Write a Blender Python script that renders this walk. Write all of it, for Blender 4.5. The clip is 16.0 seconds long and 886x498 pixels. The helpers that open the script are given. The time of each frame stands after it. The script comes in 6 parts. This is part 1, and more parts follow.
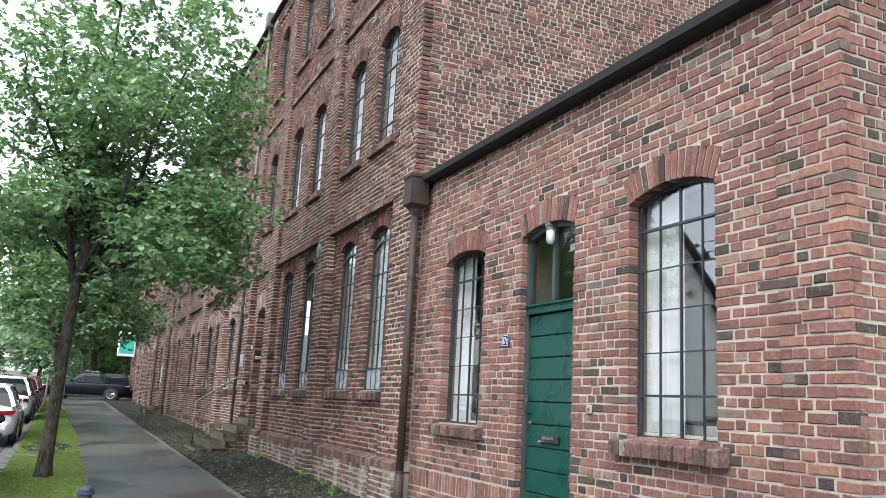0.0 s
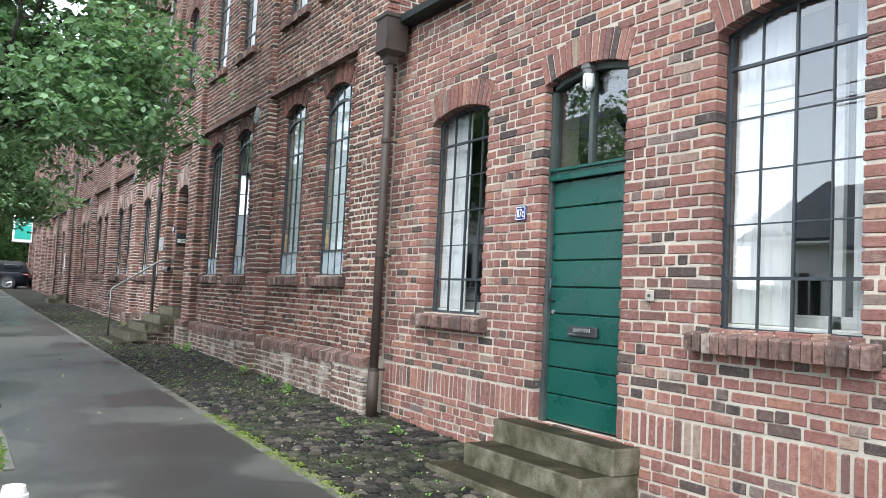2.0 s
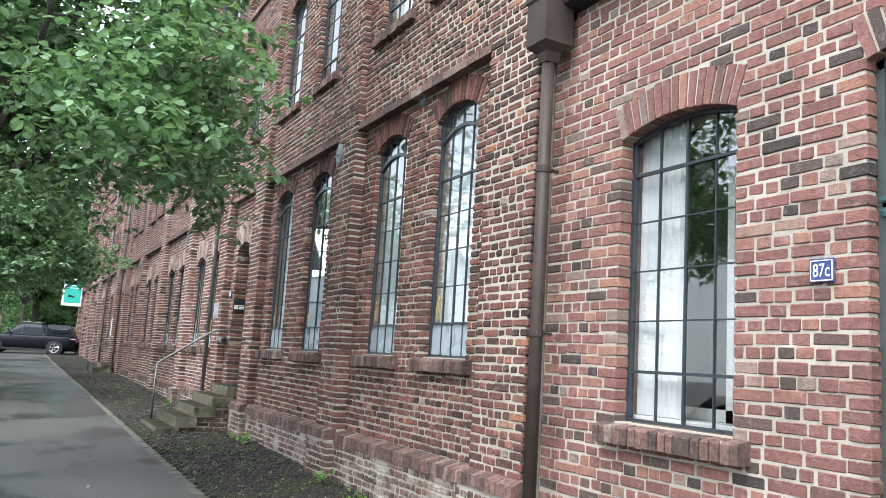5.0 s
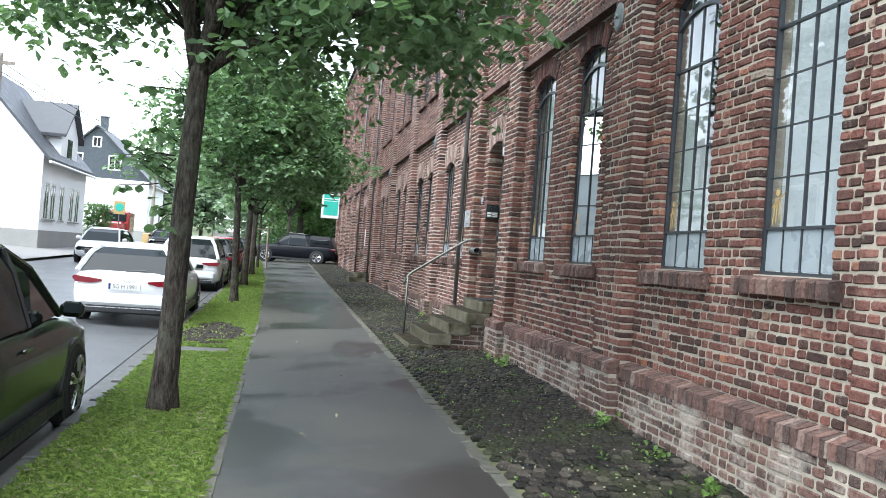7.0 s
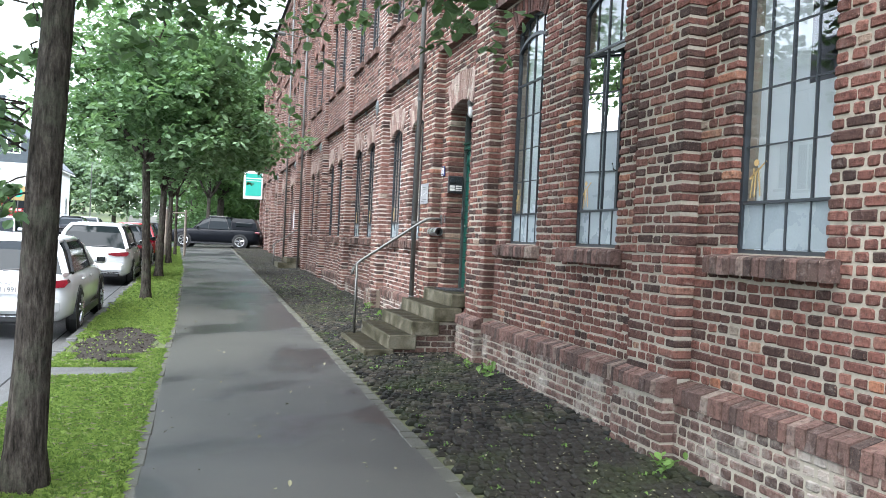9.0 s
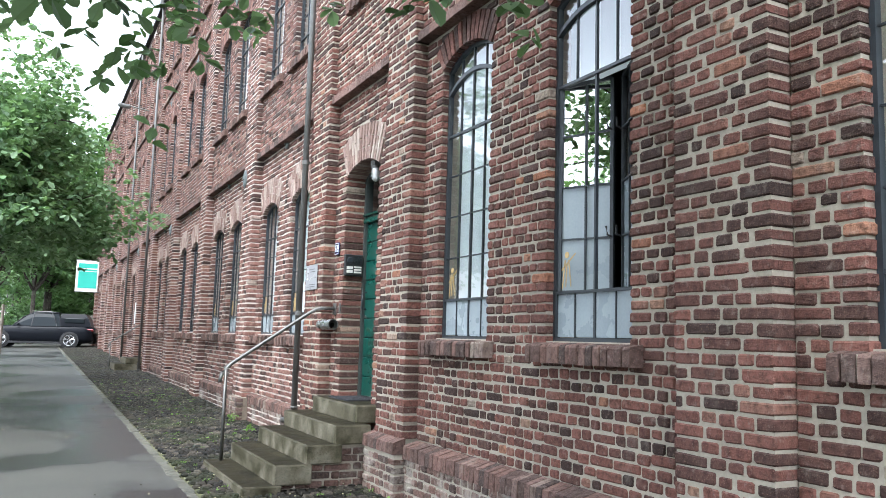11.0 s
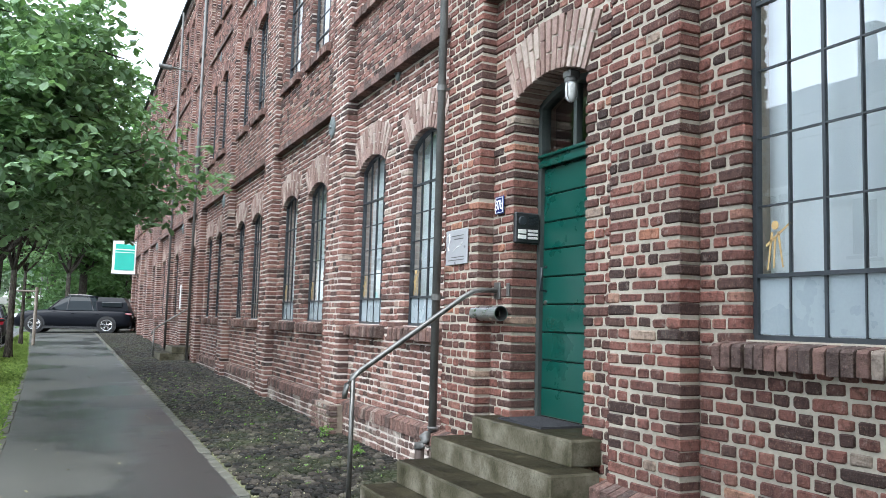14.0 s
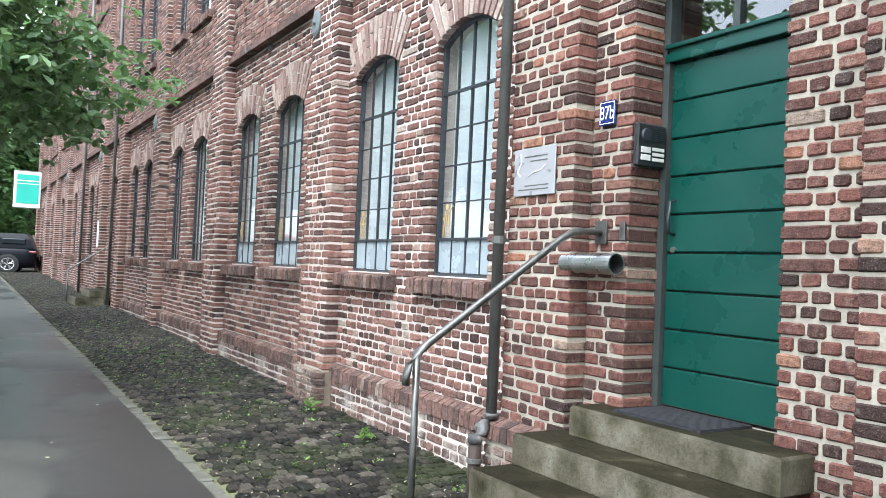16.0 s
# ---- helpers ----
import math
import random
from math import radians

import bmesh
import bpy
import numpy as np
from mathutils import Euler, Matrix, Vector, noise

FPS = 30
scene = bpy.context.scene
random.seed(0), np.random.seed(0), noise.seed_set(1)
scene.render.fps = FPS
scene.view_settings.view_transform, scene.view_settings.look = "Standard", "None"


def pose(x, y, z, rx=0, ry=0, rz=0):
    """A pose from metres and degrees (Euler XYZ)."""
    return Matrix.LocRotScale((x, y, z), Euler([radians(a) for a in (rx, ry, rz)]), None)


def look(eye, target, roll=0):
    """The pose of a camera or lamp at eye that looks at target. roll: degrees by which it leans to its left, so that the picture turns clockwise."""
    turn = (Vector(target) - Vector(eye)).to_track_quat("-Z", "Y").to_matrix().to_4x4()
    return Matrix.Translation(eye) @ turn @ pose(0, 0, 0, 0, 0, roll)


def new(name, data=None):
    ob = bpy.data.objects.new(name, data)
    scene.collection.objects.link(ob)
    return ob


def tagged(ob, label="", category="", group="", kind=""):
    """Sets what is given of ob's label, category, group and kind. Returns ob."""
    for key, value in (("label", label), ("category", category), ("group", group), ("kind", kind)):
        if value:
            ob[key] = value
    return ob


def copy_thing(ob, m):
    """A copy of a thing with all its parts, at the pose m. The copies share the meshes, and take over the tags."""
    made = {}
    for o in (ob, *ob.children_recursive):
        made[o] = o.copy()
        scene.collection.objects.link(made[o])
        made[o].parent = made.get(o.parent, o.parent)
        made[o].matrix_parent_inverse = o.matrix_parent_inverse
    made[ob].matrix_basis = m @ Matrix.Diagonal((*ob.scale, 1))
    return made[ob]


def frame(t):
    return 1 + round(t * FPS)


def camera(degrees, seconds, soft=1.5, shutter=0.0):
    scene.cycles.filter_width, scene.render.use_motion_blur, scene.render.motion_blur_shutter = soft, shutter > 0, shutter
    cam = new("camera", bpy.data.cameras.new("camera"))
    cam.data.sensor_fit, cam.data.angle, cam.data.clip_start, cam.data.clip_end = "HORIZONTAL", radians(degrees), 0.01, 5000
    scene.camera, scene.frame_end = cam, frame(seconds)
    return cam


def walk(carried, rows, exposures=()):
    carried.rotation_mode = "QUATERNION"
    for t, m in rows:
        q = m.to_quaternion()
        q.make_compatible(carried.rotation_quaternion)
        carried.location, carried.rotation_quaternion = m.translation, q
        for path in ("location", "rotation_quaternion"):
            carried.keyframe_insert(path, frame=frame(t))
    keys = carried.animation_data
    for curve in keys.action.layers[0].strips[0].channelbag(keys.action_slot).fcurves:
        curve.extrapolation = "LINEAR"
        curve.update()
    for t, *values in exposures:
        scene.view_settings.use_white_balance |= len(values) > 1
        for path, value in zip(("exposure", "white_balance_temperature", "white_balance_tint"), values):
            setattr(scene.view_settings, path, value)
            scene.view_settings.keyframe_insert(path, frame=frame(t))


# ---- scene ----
cam = camera(57.6, 16.0, 0.8)
METRES, EYE, TILT, LEAN, TURN = 17.4, 1.5, -0.65, 0.0, -24.5
ROWS = [
    (0.0, 0.0, 0.0, 0.0, -0.62, 11.69, -2.98),
    (0.5, -0.0144, 0.0259, -0.0007, -3.54, 11.3, -3.77),
    (1.0, -0.0236, 0.0561, -0.0003, -3.19, 8.83, -3.69),
    (1.5, -0.0353, 0.0787, -0.0, -2.5, 6.09, -3.15),
    (2.0, -0.0448, 0.1041, -0.0022, -6.98, 4.21, -2.77),
    (2.5, -0.052, 0.133, 0.0001, -8.83, 3.91, -2.85),
    (3.0, -0.0654, 0.1607, 0.0009, -7.54, 3.69, -3.55),
    (5.5, -0.0877, 0.2998, 0.0115, -1.72, 9.21, -3.32),
    (6.0, -0.0911, 0.3308, 0.0108, 4.2, 5.98, -2.77),
    (6.5, -0.104, 0.3572, 0.0101, 11.31, 2.12, -3.81),
    (7.0, -0.1188, 0.3824, 0.0108, 13.16, 1.38, -4.49),
    (7.5, -0.134, 0.4144, 0.013, 10.66, 0.94, -4.06),
    (8.0, -0.1504, 0.4442, 0.0137, 9.24, 0.33, -3.85),
    (8.5, -0.1609, 0.4768, 0.0136, 7.7, -0.08, -2.99),
    (9.0, -0.1744, 0.5058, 0.0151, 7.84, 0.14, -2.76),
    (9.5, -0.1849, 0.5385, 0.0162, 2.93, 3.1, -1.58),
    (12.0, -0.2487, 0.693, 0.017, -3.05, 7.4, -1.58),
    (12.5, -0.2632, 0.7185, 0.0192, -0.51, 6.96, -2.42),
    (13.0, -0.2765, 0.7459, 0.0197, -1.48, 6.13, -2.72),
    (13.5, -0.2877, 0.7766, 0.0226, -0.34, 5.47, -2.0),
    (14.0, -0.3025, 0.806, 0.0223, -0.72, 5.82, -1.59),
    (14.5, -0.314, 0.838, 0.0226, -1.94, 5.32, -1.7),
    (15.0, -0.3298, 0.8639, 0.0243, -2.99, 4.8, -1.63),
    (15.5, -0.3432, 0.894, 0.0199, -6.86, 3.0, -2.6),
    (16.0, -0.3587, 0.9223, 0.0241, -6.76, 2.07, -2.49),
]
walk(cam, [(t, pose(0, 0, EYE, TILT, LEAN, TURN) @ pose(METRES * x, METRES * y, METRES * z, 90 + pitch, roll, yaw)) for t, x, y, z, yaw, pitch, roll in ROWS], [(0.0, 1.96, 6250, 8), (1.5, 2.14, 6120, 7), (3.0, 2.3, 6080, 8), (5.5, 2.36, 6080, 8), (6.5, 2.2, 6080, 7), (8.0, 2.44, 6030, 7), (9.5, 2.55, 6080, 9), (12.0, 2.62, 6000, 8), (13.5, 2.38, 5950, 7), (14.0, 2.34, 5950, 7), (15.0, 2.34, 5980, 7), (15.5, 2.45, 5980, 7), (16.0, 2.6, 5980, 7)])

# ---- light ----
world = bpy.data.worlds.new("overcast_sky")
scene.world = world
world.use_nodes = True
wt = world.node_tree
wt.nodes.clear()
sky = wt.nodes.new("ShaderNodeTexSky")
sky.sky_type, sky.sun_disc = "NISHITA", False
sky.sun_elevation, sky.sun_rotation = radians(60), radians(-125)
sky.air_density, sky.dust_density, sky.ozone_density = 1.0, 0.6, 1.0
pale = wt.nodes.new("ShaderNodeHueSaturation")
pale.inputs["Saturation"].default_value = 0.3
bg = wt.nodes.new("ShaderNodeBackground")
bg.inputs["Strength"].default_value = 0.15
wo = wt.nodes.new("ShaderNodeOutputWorld")
wt.links.new(sky.outputs[0], pale.inputs["Color"])
wt.links.new(pale.outputs[0], bg.inputs[0])
wt.links.new(bg.outputs[0], wo.inputs[0])
sun = new("sun", bpy.data.lights.new("sun", "SUN"))
sun.data.energy, sun.data.angle, sun.data.color = 1.3, radians(60), (1.0, 0.98, 0.95)
sun.matrix_world = look((-14, -9, 27), (0, 0, 0))

# ---- materials ----


def nodes_of(name, rough=0.8, metal=0.0, spec=None):
    m = bpy.data.materials.new(name)
    m.use_nodes = True
    t = m.node_tree
    b = t.nodes["Principled BSDF"]
    b.inputs["Roughness"].default_value, b.inputs["Metallic"].default_value = rough, metal
    if spec is not None:
        b.inputs["Specular IOR Level"].default_value = spec
    return m, t, b


def coords(t):
    return t.nodes.new("ShaderNodeTexCoord").outputs["Object"]


def position(t):
    return t.nodes.new("ShaderNodeNewGeometry").outputs["Position"]


def noise_tex(t, vec, scale, detail=4.0, rough=0.55):
    n = t.nodes.new("ShaderNodeTexNoise")
    n.inputs["Scale"].default_value, n.inputs["Detail"].default_value, n.inputs["Roughness"].default_value = scale, detail, rough
    t.links.new(vec, n.inputs["Vector"])
    return n.outputs["Fac"]


def ramp(t, fac, stops, mode="LINEAR"):
    r = t.nodes.new("ShaderNodeValToRGB")
    r.color_ramp.interpolation = mode
    e = r.color_ramp.elements
    while len(e) < len(stops):
        e.new(0.5)
    for k, (p, c) in zip(e, stops):
        k.position, k.color = p, (*c, 1) if len(c) == 3 else c
    t.links.new(fac, r.inputs[0])
    return r.outputs[0]


def grey(v):
    return (v, v, v)


def mixed(t, a, b, fac, mode="MIX"):
    n = t.nodes.new("ShaderNodeMix")
    n.data_type, n.blend_type = "RGBA", mode
    for sock, v in ((n.inputs[6], a), (n.inputs[7], b)):
        if isinstance(v, tuple):
            sock.default_value = (*v, 1)
        else:
            t.links.new(v, sock)
    if isinstance(fac, float):
        n.inputs[0].default_value = fac
    else:
        t.links.new(fac, n.inputs[0])
    return n.outputs[2]


def bump(t, b, height, strength=0.4, dist=0.01):
    n = t.nodes.new("ShaderNodeBump")
    n.inputs["Strength"].default_value, n.inputs["Distance"].default_value = strength, dist
    t.links.new(height, n.inputs["Height"])
    t.links.new(n.outputs[0], b.inputs["Normal"])


def surface(name, dark, light, scale=8.0, fine=60.0, rough=0.8, metal=0.0, relief=0.3, dist=0.005, spec=None, patch=0.35):
    """A two-scale mottled surface between two colours."""
    m, t, b = nodes_of(name, rough, metal, spec)
    v = position(t)
    big, small = noise_tex(t, v, scale, 5), noise_tex(t, v, fine, 3)
    c = mixed(t, ramp(t, big, [(0.3, dark), (0.7, light)]), ramp(t, small, [(0.3, dark), (0.75, light)]), patch)
    t.links.new(c, b.inputs["Base Color"])
    rr = ramp(t, big, [(0.3, grey(max(rough - 0.12, 0.02))), (0.7, grey(min(rough + 0.1, 1)))])
    t.links.new(rr, b.inputs["Roughness"])
    if relief:
        bump(t, b, small, relief, dist)
    return m


def brick_material(name, stops, per_object, lime, soot=0.6, spread=0.6):
    """Fired brick: every brick takes its own tone, with soot, lime bloom and pitting on it."""
    m, t, b = nodes_of(name, 0.85, 0, 0.15)
    v = position(t)
    if per_object:
        rnd = t.nodes.new("ShaderNodeObjectInfo").outputs["Random"]
    else:
        rnd = t.nodes.new("ShaderNodeNewGeometry").outputs["Random Per Island"]
    base = ramp(t, rnd, stops)
    mott = noise_tex(t, v, 26, 5, 0.65)
    c = mixed(t, base, (0.026, 0.016, 0.015), ramp(t, mott, [(0.44, grey(0)), (0.66, grey(soot))]))
    pale = noise_tex(t, v, 17, 5, 0.7)
    c = mixed(t, c, (0.42, 0.36, 0.31), ramp(t, pale, [(0.57, grey(0)), (0.75, grey(0.4))]))
    pit = noise_tex(t, v, 120, 3)
    c = mixed(t, c, (0.36, 0.22, 0.16), ramp(t, pit, [(0.58, grey(0)), (0.75, grey(0.45))]))
    stain = noise_tex(t, v, 1.1, 4, 0.6)
    c = mixed(t, c, (0.05, 0.035, 0.03), ramp(t, stain, [(0.5, grey(0)), (0.78, grey(0.45))]))
    bloom = noise_tex(t, v, 2.3, 6, 0.7)
    c = mixed(t, c, (0.5, 0.46, 0.4), ramp(t, bloom, [(spread, grey(0)), (spread + 0.15, grey(lime))]))
    t.links.new(c, b.inputs["Base Color"])
    t.links.new(ramp(t, mott, [(0.3, grey(0.7)), (0.7, grey(0.95))]), b.inputs["Roughness"])
    bump(t, b, mixed(t, mott, pit, 0.4), 1.0, 0.02)
    return m


MAIN_TONES = [(0.0, (0.04, 0.027, 0.024)), (0.16, (0.085, 0.048, 0.04)), (0.45, (0.128, 0.06, 0.049)), (0.72, (0.178, 0.076, 0.06)), (0.9, (0.213, 0.095, 0.074)), (0.965, (0.25, 0.13, 0.097)), (0.98, (0.33, 0.14, 0.08)), (1.0, (0.3, 0.25, 0.2))]
ANNEX_TONES = [(0.0, (0.05, 0.043, 0.04)), (0.09, (0.1, 0.072, 0.062)), (0.14, (0.165, 0.084, 0.07)), (0.5, (0.215, 0.1, 0.083)), (0.8, (0.25, 0.125, 0.1)), (0.91, (0.3, 0.15, 0.105)), (0.96, (0.26, 0.19, 0.15)), (1.0, (0.14, 0.105, 0.095))]
# Paler than MAIN_TONES: lime film, plus a brightness lift for far bays.
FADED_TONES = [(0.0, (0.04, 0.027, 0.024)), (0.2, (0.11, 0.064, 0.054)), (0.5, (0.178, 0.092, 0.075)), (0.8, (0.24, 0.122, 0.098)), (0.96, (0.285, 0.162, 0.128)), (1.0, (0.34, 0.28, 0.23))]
EDGE_TONES = [(0.0, (0.075, 0.056, 0.05)), (0.35, (0.125, 0.08, 0.068)), (0.75, (0.185, 0.108, 0.088)), (0.92, (0.2, 0.13, 0.11)), (1.0, (0.28, 0.23, 0.19))]
brick_main = brick_material("brown_brick", MAIN_TONES, False, 0.22)
brick_main_ob = brick_material("brown_brick_single", MAIN_TONES, True, 0.22)
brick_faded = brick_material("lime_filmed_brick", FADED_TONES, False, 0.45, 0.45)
brick_arch = brick_material("limewashed_arch_brick", [(0.0, (0.2, 0.13, 0.11)), (0.5, (0.3, 0.21, 0.18)), (1.0, (0.42, 0.35, 0.3))], False, 0.7, 0.25)
brick_annex = brick_material("red_brick", ANNEX_TONES, False, 0.2, 0.3)
brick_annex_ob = brick_material("red_brick_single", ANNEX_TONES, True, 0.2, 0.3)
brick_edge = brick_material("dark_edge_brick", EDGE_TONES, False, 0.4)
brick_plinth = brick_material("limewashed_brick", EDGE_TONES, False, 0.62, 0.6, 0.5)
brick_edge_ob = brick_material("dark_edge_brick_single", EDGE_TONES, True, 0.2)
mortar = surface("tan_mortar", (0.24, 0.215, 0.172), (0.47, 0.42, 0.34), 1.0, 45, 0.95, relief=0.8, dist=0.006)
# Smeared lime pointing; its paleness also lifts the dim far wall.
mortar_pale = surface("pale_lime_mortar", (0.4, 0.345, 0.305), (0.62, 0.55, 0.49), 1.3, 45, 0.95, relief=0.8, dist=0.006)
mortar_grey = surface("cream_mortar", (0.25, 0.22, 0.18), (0.47, 0.415, 0.34), 1.6, 45, 0.95, relief=0.8, dist=0.006)
render_grey = surface("grey_plaster_patch", (0.11, 0.088, 0.065), (0.25, 0.2, 0.15), 3, 40, 0.95, relief=0.7)
plaster_white = surface("white_plaster", (0.8, 0.8, 0.79), (0.88, 0.88, 0.87), 0.6, 20, 0.9, relief=0.2)
plaster_plinth = surface("grey_plinth_plaster", (0.25, 0.25, 0.24), (0.35, 0.34, 0.32), 1, 20, 0.9)
steel_frame = surface("dark_steel_frame", (0.013, 0.017, 0.021), (0.034, 0.04, 0.047), 12, 90, 0.45, relief=0.1)
zinc = surface("weathered_zinc", (0.06, 0.06, 0.056), (0.125, 0.123, 0.115), 5, 60, 0.5, 0.05, relief=0.15)
pipe_brown = surface("brown_painted_pipe", (0.026, 0.019, 0.016), (0.06, 0.045, 0.037), 5, 60, 0.55, relief=0.15, spec=0.2)
gutter_mat = surface("dark_bitumen_edge", (0.014, 0.015, 0.015), (0.036, 0.038, 0.037), 4, 60, 0.7, spec=0.15)
galv = surface("galvanised_steel", (0.09, 0.09, 0.083), (0.18, 0.176, 0.165), 14, 80, 0.42, 0.8, relief=0.1)
brushed = surface("brushed_stainless", (0.52, 0.52, 0.51), (0.6, 0.6, 0.59), 3, 160, 0.3, 1.0, relief=0.02)
frame_grey = surface("weathered_grey_frame_paint", (0.02, 0.03, 0.028), (0.06, 0.07, 0.065), 6, 80, 0.6, relief=0.2)
old_plastic = surface("dirty_cream_plastic", (0.22, 0.2, 0.16), (0.36, 0.33, 0.28), 20, 90, 0.5, relief=0.05)
green_paint = surface("dark_green_door_paint", (0.002, 0.043, 0.032), (0.004, 0.06, 0.045), 2.5, 80, 0.32, relief=0.05)
black_plastic = surface("black_plastic", (0.012, 0.012, 0.013), (0.03, 0.03, 0.032), 20, 90, 0.4)
# Near-black that paints the shade in gaps, joints and behind spokes.
dark_gap = surface("dark_gap", (0.006, 0.006, 0.006), (0.012, 0.012, 0.012), 20, 90, 0.8, relief=0)
rubber = surface("rubber_mat", (0.012, 0.012, 0.014), (0.03, 0.03, 0.035), 30, 150, 0.85, relief=0.9)
iron_plate = surface("grey_iron_anchor", (0.09, 0.105, 0.105), (0.2, 0.225, 0.22), 14, 70, 0.6, 0.4)
white_enamel = surface("white_enamel", (0.72, 0.72, 0.7), (0.8, 0.8, 0.78), 20, 90, 0.3, relief=0)
blue_enamel = surface("blue_enamel", (0.01, 0.02, 0.1), (0.015, 0.03, 0.14), 20, 90, 0.25, relief=0)
white_plastic = surface("white_plastic", (0.55, 0.54, 0.5), (0.68, 0.67, 0.63), 20, 90, 0.45, relief=0.05)
curtain_mat = surface("white_curtain_cloth", (0.66, 0.67, 0.68), (0.8, 0.81, 0.82), 3, 200, 0.95, relief=0.1)
# Pale colour that lends the panes the brightness of reflected sky.
backing_mat = surface("pale_backing_sheet", (0.7, 0.77, 0.81), (0.8, 0.86, 0.89), 0.7, 60, 0.9, relief=0.05)
# Plaster darkened in colour for the dimness inside the rooms.
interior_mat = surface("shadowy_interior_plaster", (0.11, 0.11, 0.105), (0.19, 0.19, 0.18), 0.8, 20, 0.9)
timber_dark = surface("slate_cladding", (0.035, 0.045, 0.055), (0.07, 0.085, 0.1), 3, 30, 0.55)
roof_tile = surface("dark_roof_tile", (0.03, 0.033, 0.04), (0.075, 0.08, 0.09), 3, 25, 0.5)
road_mat = surface("road_asphalt", (0.05, 0.052, 0.055), (0.1, 0.102, 0.105), 0.5, 140, 0.42, relief=0.6, dist=0.004)
wet_kerb = surface("wet_granite", (0.05, 0.05, 0.048), (0.13, 0.128, 0.12), 6, 90, 0.5, relief=0.5)
sett_mat = surface("mossy_granite_sett", (0.04, 0.042, 0.03), (0.13, 0.125, 0.1), 9, 90, 0.6, relief=0.7)
kerb_mat = surface("granite_kerb", (0.14, 0.135, 0.13), (0.3, 0.29, 0.28), 6, 90, 0.75, relief=0.5)
line_mat = surface("white_road_paint", (0.5, 0.5, 0.5), (0.75, 0.75, 0.75), 6, 60, 0.6)
soil_mat = surface("bare_soil", (0.012, 0.009, 0.006), (0.042, 0.031, 0.021), 9, 60, 0.95, relief=1.0, dist=0.02)
wood_pole = surface("weathered_wood", (0.18, 0.15, 0.12), (0.34, 0.3, 0.25), 6, 60, 0.85)
fence_wood = surface("grey_wood_pale", (0.12, 0.115, 0.1), (0.26, 0.25, 0.22), 6, 60, 0.85)
bollard_mat = surface("slate_blue_paint", (0.02, 0.03, 0.05), (0.045, 0.06, 0.09), 8, 70, 0.42, relief=0.1)
banner_green = surface("green_banner_cloth", (0.02, 0.36, 0.27), (0.05, 0.46, 0.36), 1.2, 40, 0.7, relief=0.1)
banner_white = surface("white_banner_cloth", (0.7, 0.72, 0.7), (0.8, 0.82, 0.8), 1.2, 40, 0.7, relief=0.1)
yellow_mat = surface("ochre_sticker", (0.4, 0.27, 0.1), (0.52, 0.36, 0.16), 12, 60, 0.6, relief=0)
sheet_metal = surface("brushed_sign_plate", (0.3, 0.3, 0.31), (0.42, 0.42, 0.43), 6, 90, 0.35, 0.25, relief=0.05)


def wet_asphalt():
    m, t, b = nodes_of("wet_path_asphalt", 0.6, 0, 0.5)
    v = position(t)
    wet = noise_tex(t, v, 0.4, 5, 0.5)
    stone = noise_tex(t, v, 110, 3, 0.7)
    mid = noise_tex(t, v, 5, 5)
    c = mixed(t, ramp(t, wet, [(0.4, (0.012, 0.012, 0.012)), (0.485, (0.018, 0.018, 0.017)), (0.505, (0.04, 0.04, 0.033)), (0.62, (0.066, 0.065, 0.053))]), ramp(t, stone, [(0.3, (0.015, 0.015, 0.015)), (0.75, (0.12, 0.118, 0.106))]), 0.3)
    c = mixed(t, c, (0.05, 0.055, 0.04), ramp(t, mid, [(0.55, grey(0)), (0.8, grey(0.35))]))
    t.links.new(c, b.inputs["Base Color"])
    t.links.new(ramp(t, wet, [(0.46, grey(0.3)), (0.52, grey(0.54))]), b.inputs["Roughness"])
    bump(t, b, stone, 0.35, 0.003)
    return m


def leaf_material(name, dark, light, gloss=0.42):
    m, t, b = nodes_of(name, gloss, 0, 0.28)
    rnd = t.nodes.new("ShaderNodeNewGeometry").outputs["Random Per Island"]
    c = ramp(t, rnd, [(0.0, dark), (0.7, light), (1.0, tuple(min(1, v * 1.35) for v in light))])
    t.links.new(c, b.inputs["Base Color"])
    tr = t.nodes.new("ShaderNodeBsdfTranslucent")
    t.links.new(mixed(t, c, (0.26, 0.46, 0.1), 0.45), tr.inputs["Color"])
    mx = t.nodes.new("ShaderNodeMixShader")
    mx.inputs[0].default_value = 0.4
    t.links.new(b.outputs[0], mx.inputs[1])
    t.links.new(tr.outputs[0], mx.inputs[2])
    t.links.new(mx.outputs[0], t.nodes["Material Output"].inputs["Surface"])
    return m


def glass_material(name, tint=(1, 1, 1), ior=2.5):
    m = bpy.data.materials.new(name)
    m.use_nodes = True
    t = m.node_tree
    t.nodes.clear()
    out, mx = t.nodes.new("ShaderNodeOutputMaterial"), t.nodes.new("ShaderNodeMixShader")
    clear, gloss, fr = t.nodes.new("ShaderNodeBsdfTransparent"), t.nodes.new("ShaderNodeBsdfGlossy"), t.nodes.new("ShaderNodeFresnel")
    clear.inputs[0].default_value = (*tint, 1)
    gloss.inputs["Roughness"].default_value = 0.01
    fr.inputs["IOR"].default_value = ior
    t.links.new(fr.outputs[0], mx.inputs[0])
    t.links.new(clear.outputs[0], mx.inputs[1])
    t.links.new(gloss.outputs[0], mx.inputs[2])
    t.links.new(mx.outputs[0], out.inputs[0])
    return m


